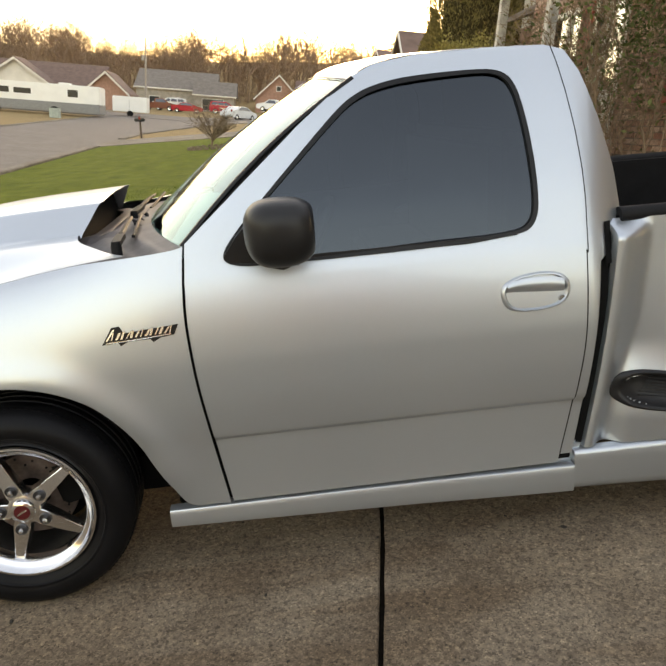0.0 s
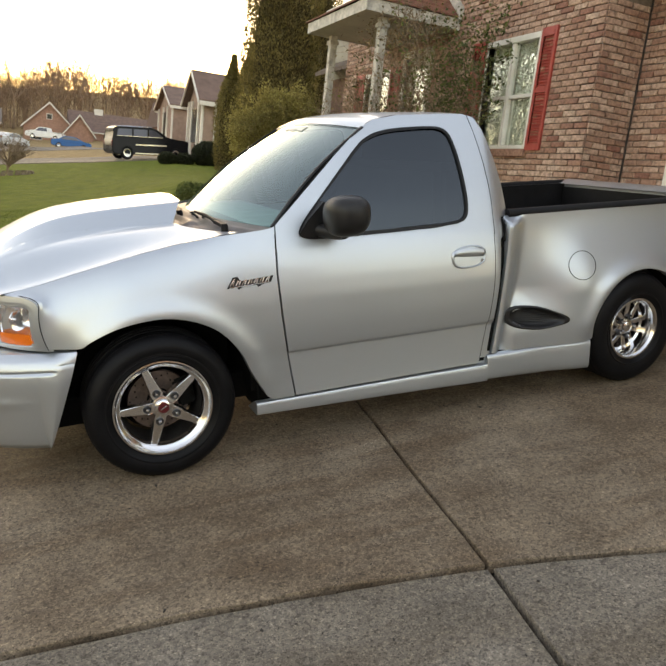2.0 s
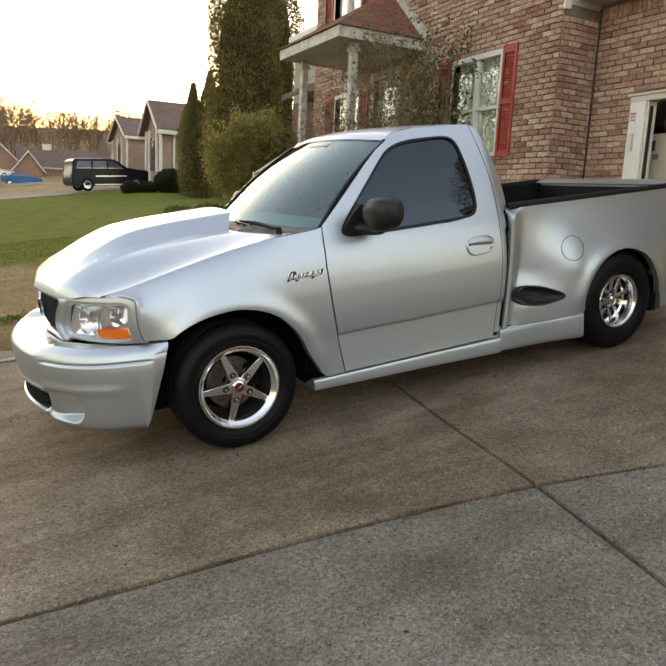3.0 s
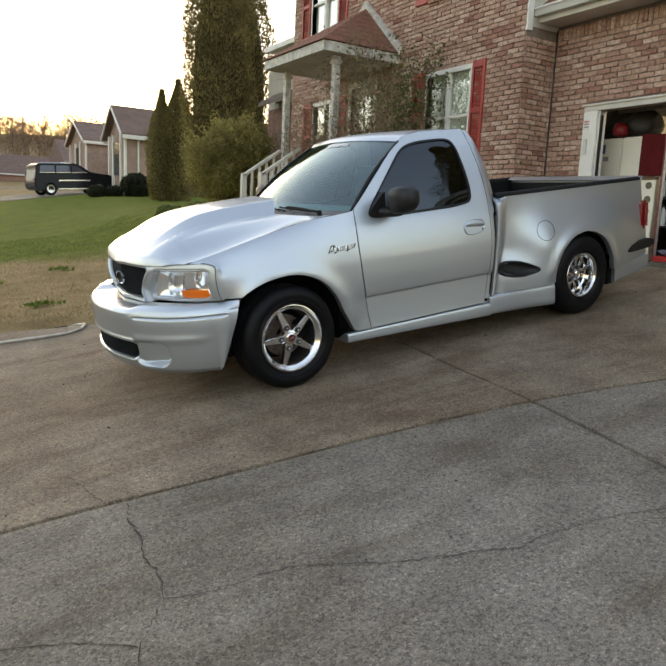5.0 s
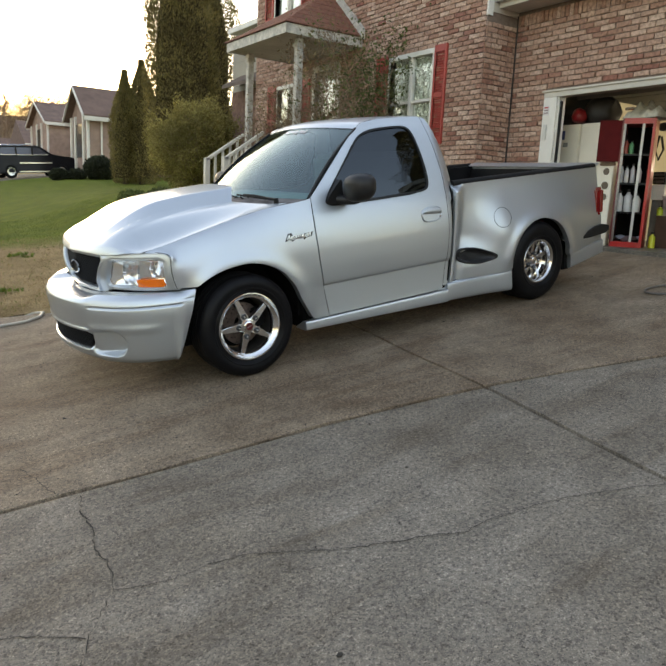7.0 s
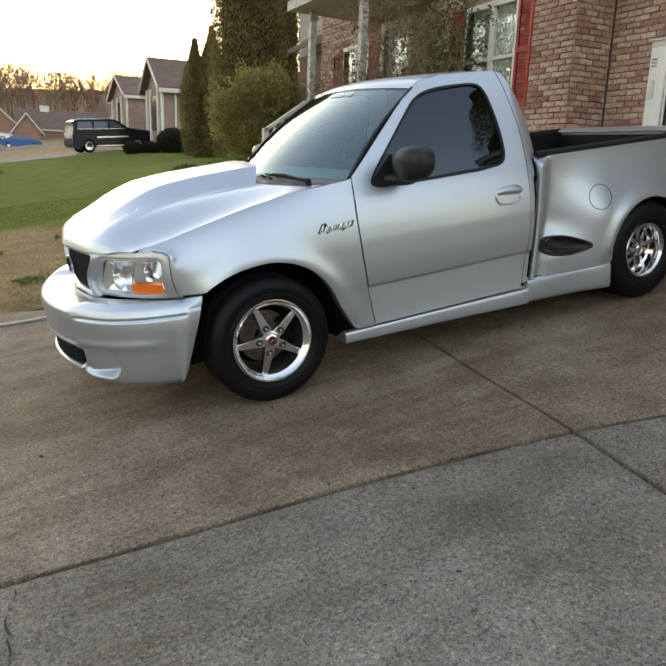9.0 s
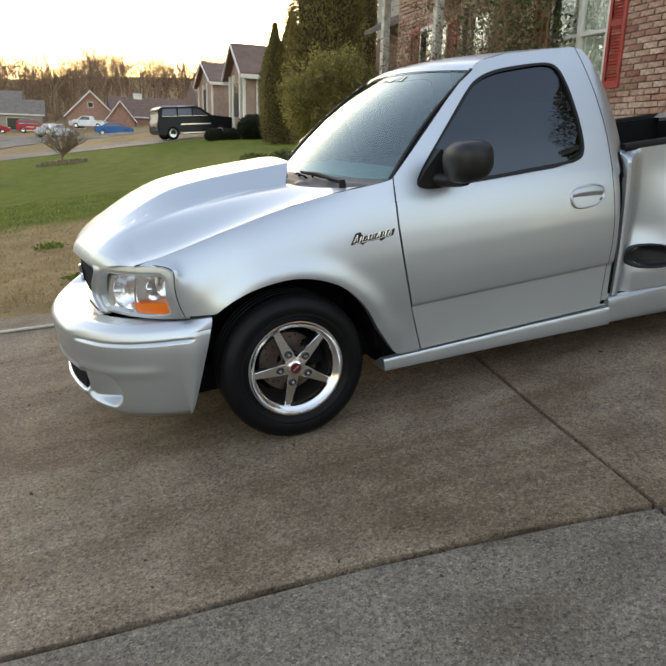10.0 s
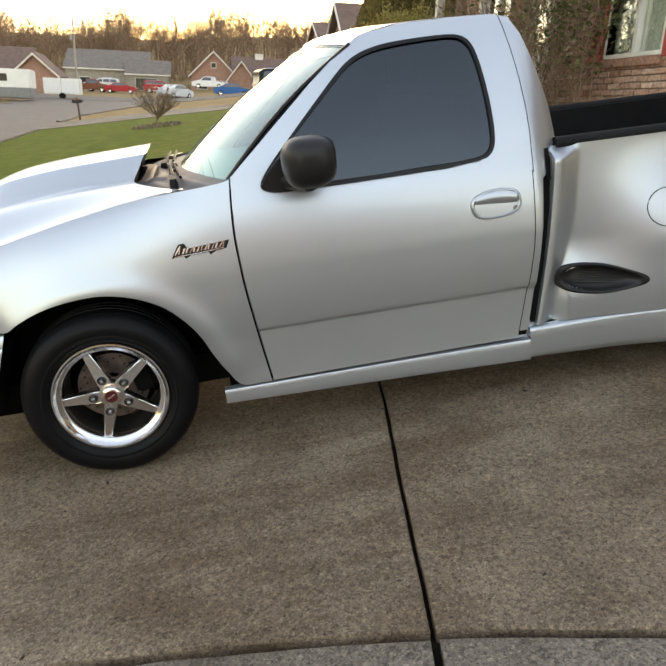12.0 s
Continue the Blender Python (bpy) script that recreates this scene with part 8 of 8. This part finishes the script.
def car(kind, m, col, label, name="car"):
    length, wide, prof, win, wheels_x, wr = SHAPES[kind]
    c = thing(name, label, "car", m, "cars parked on the street")
    paint = plain(name + "_paint", col, 0.25, 0.0, 0.08, 1.5, coat=0.05, spec=0.14)
    body = prism(prof, 0, wide)
    for v in body.verts:
        if v.co.z > 1.12:
            v.co.y = wide / 2 + (v.co.y - wide / 2) * (1 - 0.16 * (v.co.z - 1.1) / 0.7)
    bmesh.ops.bevel(body, geom=body.edges[:], offset=0.045, segments=2, affect="EDGES")
    part("body", body, paint, c)
    for s in (0, 1):
        gl = prism(win, -0.004, 0.004)
        for v in gl.verts:
            k = 0.5 * wide * 0.16 * max(0.0, v.co.z - 1.1) / 0.7
            v.co.y = (k + 0.008 + v.co.y - 0.012) if s == 0 else wide - (k + 0.008 - 0.012 - v.co.y)
        part("side_glass", gl, CARGLASS, c, "dark side windows")
        if kind == "suv":
            for px in (1.35, 2.35):
                part("pillar", box(px - 0.04, px + 0.04, 0.025 if s == 0 else wide - 0.055, 0.055 if s == 0 else wide - 0.025, 1.34, 1.76), paint, c)
            part("window_trim", box(0.34, 3.36, 0.045 if s == 0 else wide - 0.058, 0.058 if s == 0 else wide - 0.045, 1.335, 1.36), CHROME_R, c, "bright window trim")
            part("chrome_strip", box(1.5, 3.55, -0.012 if s == 0 else wide, 0.0 if s == 0 else wide + 0.012, 0.84, 0.92), CHROME_R, c, "bright side moulding")
            part("roof_rail", tube([(0.45, 0.20 if s == 0 else wide - 0.20, 1.87), (0.6, 0.20 if s == 0 else wide - 0.20, 1.93), (2.5, 0.20 if s == 0 else wide - 0.20, 1.93), (2.75, 0.20 if s == 0 else wide - 0.20, 1.86)], 0.022, 6), CHROME_R, c, "bright roof rail")
            part("running_board", box(1.4, 3.7, -0.06 if s == 0 else wide, 0.0 if s == 0 else wide + 0.06, 0.34, 0.42), CHROME_R, c)
        for wx in wheels_x:
            hub = part("wheel", lathe([(0, 0.03), (wr * 0.62, 0.0), (wr * 0.68, 0.02), (wr * 0.68, 0.2)], 24), CHROME_R, c)
            hub.matrix_basis = pose(wx, -0.01, wr) if s == 0 else pose(wx, wide + 0.01, wr, 0, 0, 180)
            part("tyre", lathe([(wr * 0.66, 0.0), (wr * 0.9, -0.01), (wr, 0.04), (wr, 0.2), (wr * 0.66, 0.22)], 24), TYRE, hub)
    part("tail_lamp", box(-0.01, 0.06, 0.05, 0.25, 0.80, 1.05), RED, c)
    part("tail_lamp", box(-0.01, 0.06, wide - 0.25, wide - 0.05, 0.80, 1.05), RED, c)
    part("headlamp", box(length - 0.12, length + 0.005, 0.06, 0.40, 0.72, 0.86, None, 0.02), CHROME_R, c)
    part("headlamp", box(length - 0.12, length + 0.005, wide - 0.40, wide - 0.06, 0.72, 0.86, None, 0.02), CHROME_R, c)
    return c


car("suv", pose(3.42, 34.6, height(4.2, 35.0) + 0.0, 0, -4.0, 10) @ Matrix.Diagonal((0.81, 0.87, 0.87, 1)), (0.008, 0.008, 0.010), "black full-size sport utility vehicle parked in the neighbour's driveway", "parked_suv")
for kind, x, y, yaw, col, label in (
    ("sedan", -13.2, 108, 0, (0.40, 0.02, 0.03), "red car parked across the far street"),
    ("suv", -11.2, 112, 180, (0.70, 0.70, 0.68), "white sport utility vehicle parked across the far street"),
    ("suv", -8.2, 116, 0, (0.35, 0.02, 0.03), "dark red van parked behind other cars"),
    ("sedan", -2.8, 78.0, 55, (0.55, 0.56, 0.57), "silver car parked at the far kerb"),
    ("pickup", 5.0, 112, 160, (0.70, 0.70, 0.70), "white pickup truck parked at the far street"),
    ("sedan", 2.2, 89, 0, (0.03, 0.11, 0.30), "blue car parked at the far kerb"),
    ("pickup", -18.0, 110, 0, (0.20, 0.07, 0.04), "brown pickup truck parked across the street"),
):
    car(kind, pose(x, y, height(x, y) + 0.05, 0, 0, yaw), col, label)

# motorhome and cargo trailer across the street
rz = height(-18, 68) + 0.02
rvh = thing("motorhome", "white and grey motorhome parked across the street", "motorhome", pose(-24.7, 66, rz - 0.10) @ Matrix.Diagonal((1, 1, 0.84, 1)))
RVW = plain("rv_white", (0.72, 0.71, 0.68), 0.4, 0, 0.06, 0.8)
part("body", box(0, 10.4, 0, 2.5, 1.2, 3.25, None, 0.12), RVW, rvh)
part("lower_panel", box(0, 10.4, -0.02, 2.52, 0.42, 1.45, None, 0.05), plain("rv_grey", (0.20, 0.20, 0.20), 0.5), rvh)
for a, b_, c, d in ((1.2, 2.5, 2.05, 2.65), (2.9, 4.4, 2.05, 2.6), (7.6, 8.5, 2.0, 2.75), (0.1, 0.8, 1.9, 2.7)):
    part("window", box(a, b_, -0.015, 0.02, c, d, None, 0.005), FARPANE, rvh, "dark window")
part("roof_vent", box(6.6, 7.6, 0.8, 1.6, 3.24, 3.45, None, 0.03), RVW, rvh)
for wx in (1.2, 6.4):
    hub = part("wheel", lathe([(0, 0.02), (0.30, 0.0), (0.34, 0.2)], 20), CHROME_R, rvh)
    hub.matrix_basis = pose(wx, -0.02, 0.48)
    part("tyre", lathe([(0.30, 0), (0.46, -0.01), (0.48, 0.05), (0.48, 0.25)], 20), TYRE, hub)
part("tail_lamp", box(10.3, 10.42, 0.1, 0.3, 1.1, 1.4), RED, rvh)
trl = thing("cargo_trailer", "white enclosed cargo trailer beside the motorhome", "trailer", pose(-15.2, 76, height(-15, 76)) @ Matrix.Diagonal((0.9, 1, 0.84, 1)))
part("body", box(0, 3.9, 0, 2.0, 0.55, 2.4, None, 0.06), RVW, trl)
part("door_seam", box(1.9, 1.93, -0.01, 0.0, 0.7, 2.3), STEEL, trl)
hub = part("wheel", lathe([(0, 0.02), (0.22, 0.0), (0.36, 0.0), (0.36, 0.2)], 18), TYRE, trl)
hub.matrix_basis = pose(2.0, -0.06, 0.36)
part("hitch", tube([(-1.0, 1.0, 0.5), (0.1, 1.0, 0.55)], 0.05, 6), STEEL, trl)

mb = thing("mailbox", "dark mailbox on a leaning wooden post at the kerb", "mailbox", pose(-6.2, 39.6, height(-6.2, 39.6) - 0.05, 0, -5, 0))
part("post", box(-0.05, 0.05, -0.05, 0.05, 0, 1.0, None, 0.006), BARK, mb)
boxm = prism([(-0.30, 0.98), (0.28, 0.98), (0.28, 1.16), (-0.30, 1.16)], -0.11, 0.11)
bmesh.ops.bevel(boxm, geom=boxm.edges[:], offset=0.04, segments=3, affect="EDGES")
part("box", boxm, BLACK, mb)
part("flag", box(-0.05, 0.05, -0.13, -0.12, 1.10, 1.26), RED, mb)
for px, py, hh in ((-15.6, 100, 9.5),):
    ut = thing("utility_pole", "weathered utility pole with a lamp arm", "utility pole", pose(px, py, height(px, py)))
    part("pole", tube([(0, 0, -0.3), (0, 0, hh)], [0.16, 0.11], 8), plain("pole_wood", (0.34, 0.30, 0.26), 0.9), ut)
    part("crossarm", box(-0.9, 0.3, -0.05, 0.05, hh - 1.9, hh - 1.75), BARK, ut)
    part("transformer", lathe([(0, 0), (0.2, 0), (0.2, 0.7), (0, 0.7)], 12, None, pose(-0.35, 0, hh - 2.9, 90, 0, 0)), STEEL, ut)
hy = thing("utility_cabinet", "small pale green utility pedestal by the street", "utility box", pose(-16.6, 60, height(-16.6, 60)))
part("cabinet", box(-0.4, 0.4, -0.3, 0.3, 0, 0.8, None, 0.04), plain("pedestal_green", (0.34, 0.38, 0.34), 0.6), hy)

# garden hose lying at the lawn edge, and one coil by the garage
HOSE = plain("hose_rubber", (0.10, 0.09, 0.08), 0.5, 0, 0.2, 10)
HOSE2 = plain("hose_pale", (0.45, 0.42, 0.36), 0.5, 0, 0.2, 10)
hz = lambda x, y: (TILT @ Vector((x, y, 0.014 + sag(x, y))))
loop = [hz(*p) for p in ((-2.3, 3.35), (-1.6, 3.15), (-1.16, 3.04), (-0.93, 3.02), (-0.78, 3.12), (-0.70, 3.30), (-0.76, 3.46), (-0.90, 3.42), (-1.0, 3.36))]
for k in (6, 7, 8):
    loop[k].z = ground_z(loop[k].x, loop[k].y) + 0.03
tagged(add_mesh("garden_hose", tube([along(loop)(t) for t in np.linspace(0, 1, 60)], 0.014, 8), HOSE2), "pale garden hose curled at the lawn edge", "hose")
ring = [hz(4.02 + 0.22 * math.cos(a), -0.70 + 0.16 * math.sin(a)) for a in np.linspace(0.3, 6.0, 40)]
tagged(add_mesh("cable_coil", tube(ring, 0.010, 8), HOSE), "dark cable loop lying on the driveway", "cable")
fld = thing("flood_light", "white twin flood light on the garage brick", "light fixture", pose(GX - 0.02, 0.39, 3.25))
part("base", box(-0.04, 0.02, -0.06, 0.06, -0.05, 0.05, None, 0.008), WHITE, fld)
for s in (-1, 1):
    part("lamp_head", lathe([(0.02, 0.0), (0.035, 0.03), (0.055, 0.10), (0.0, 0.10)], 16, None, pose(-0.03, s * 0.07, 0, 0, 0, 90 + s * 20)), WHITE, fld)
part("sensor", box(-0.10, -0.03, -0.03, 0.03, -0.14, -0.05, None, 0.01), WHITE, fld)

# what stands behind the camera and shows in the truck's glass and paint
bh = gable_house(-3, 8, -30, -18, height(3, -18), 3.6, 6.8, FARBRICK, FARROOF, "brown-roofed neighbouring house across the driveway", True)
arborvitae(9.6, -6.1, 11.6, 2.0, 44000, 15, 0.92)

# unseen low house, added to keep the low golden sky out of the paint
added_low_house = gable_house(-24.0, 3.0, 31.0, 41.0, 0.0, 2.9, 4.7, STONE, FARROOF, "unseen low house added to block the golden horizon from the truck's paint")
added_low_house.matrix_basis = pose(0, 0, 0, 0, 0, 180)


# brickwork last: many pieces
brick_run(front, (FX, 2.95, 0.35), (0, 1, 0), (-1, 0, 0), fl, 0.0, 6.1, [(a, b, c - 0.35, d - 0.35) for a, b, c, d in holes_s], (0.0, 0.95, 1.75, 3.30), None, 3)
brick_run(side_wall, (FX, 2.95, 0.35), (1, 0, 0), (0, -1, 0), GX - FX, 0.0, 3.44, (), None, None, 4)
brick_run(garage_wall, (GX, 2.95, 0.42), (0, -1, 0), (-1, 0, 0), 7.1, 0.0, 3.46, [(0.61, 5.95, 0.0, 2.822 - 0.42)], None, 3.46 - 0.20, 6)
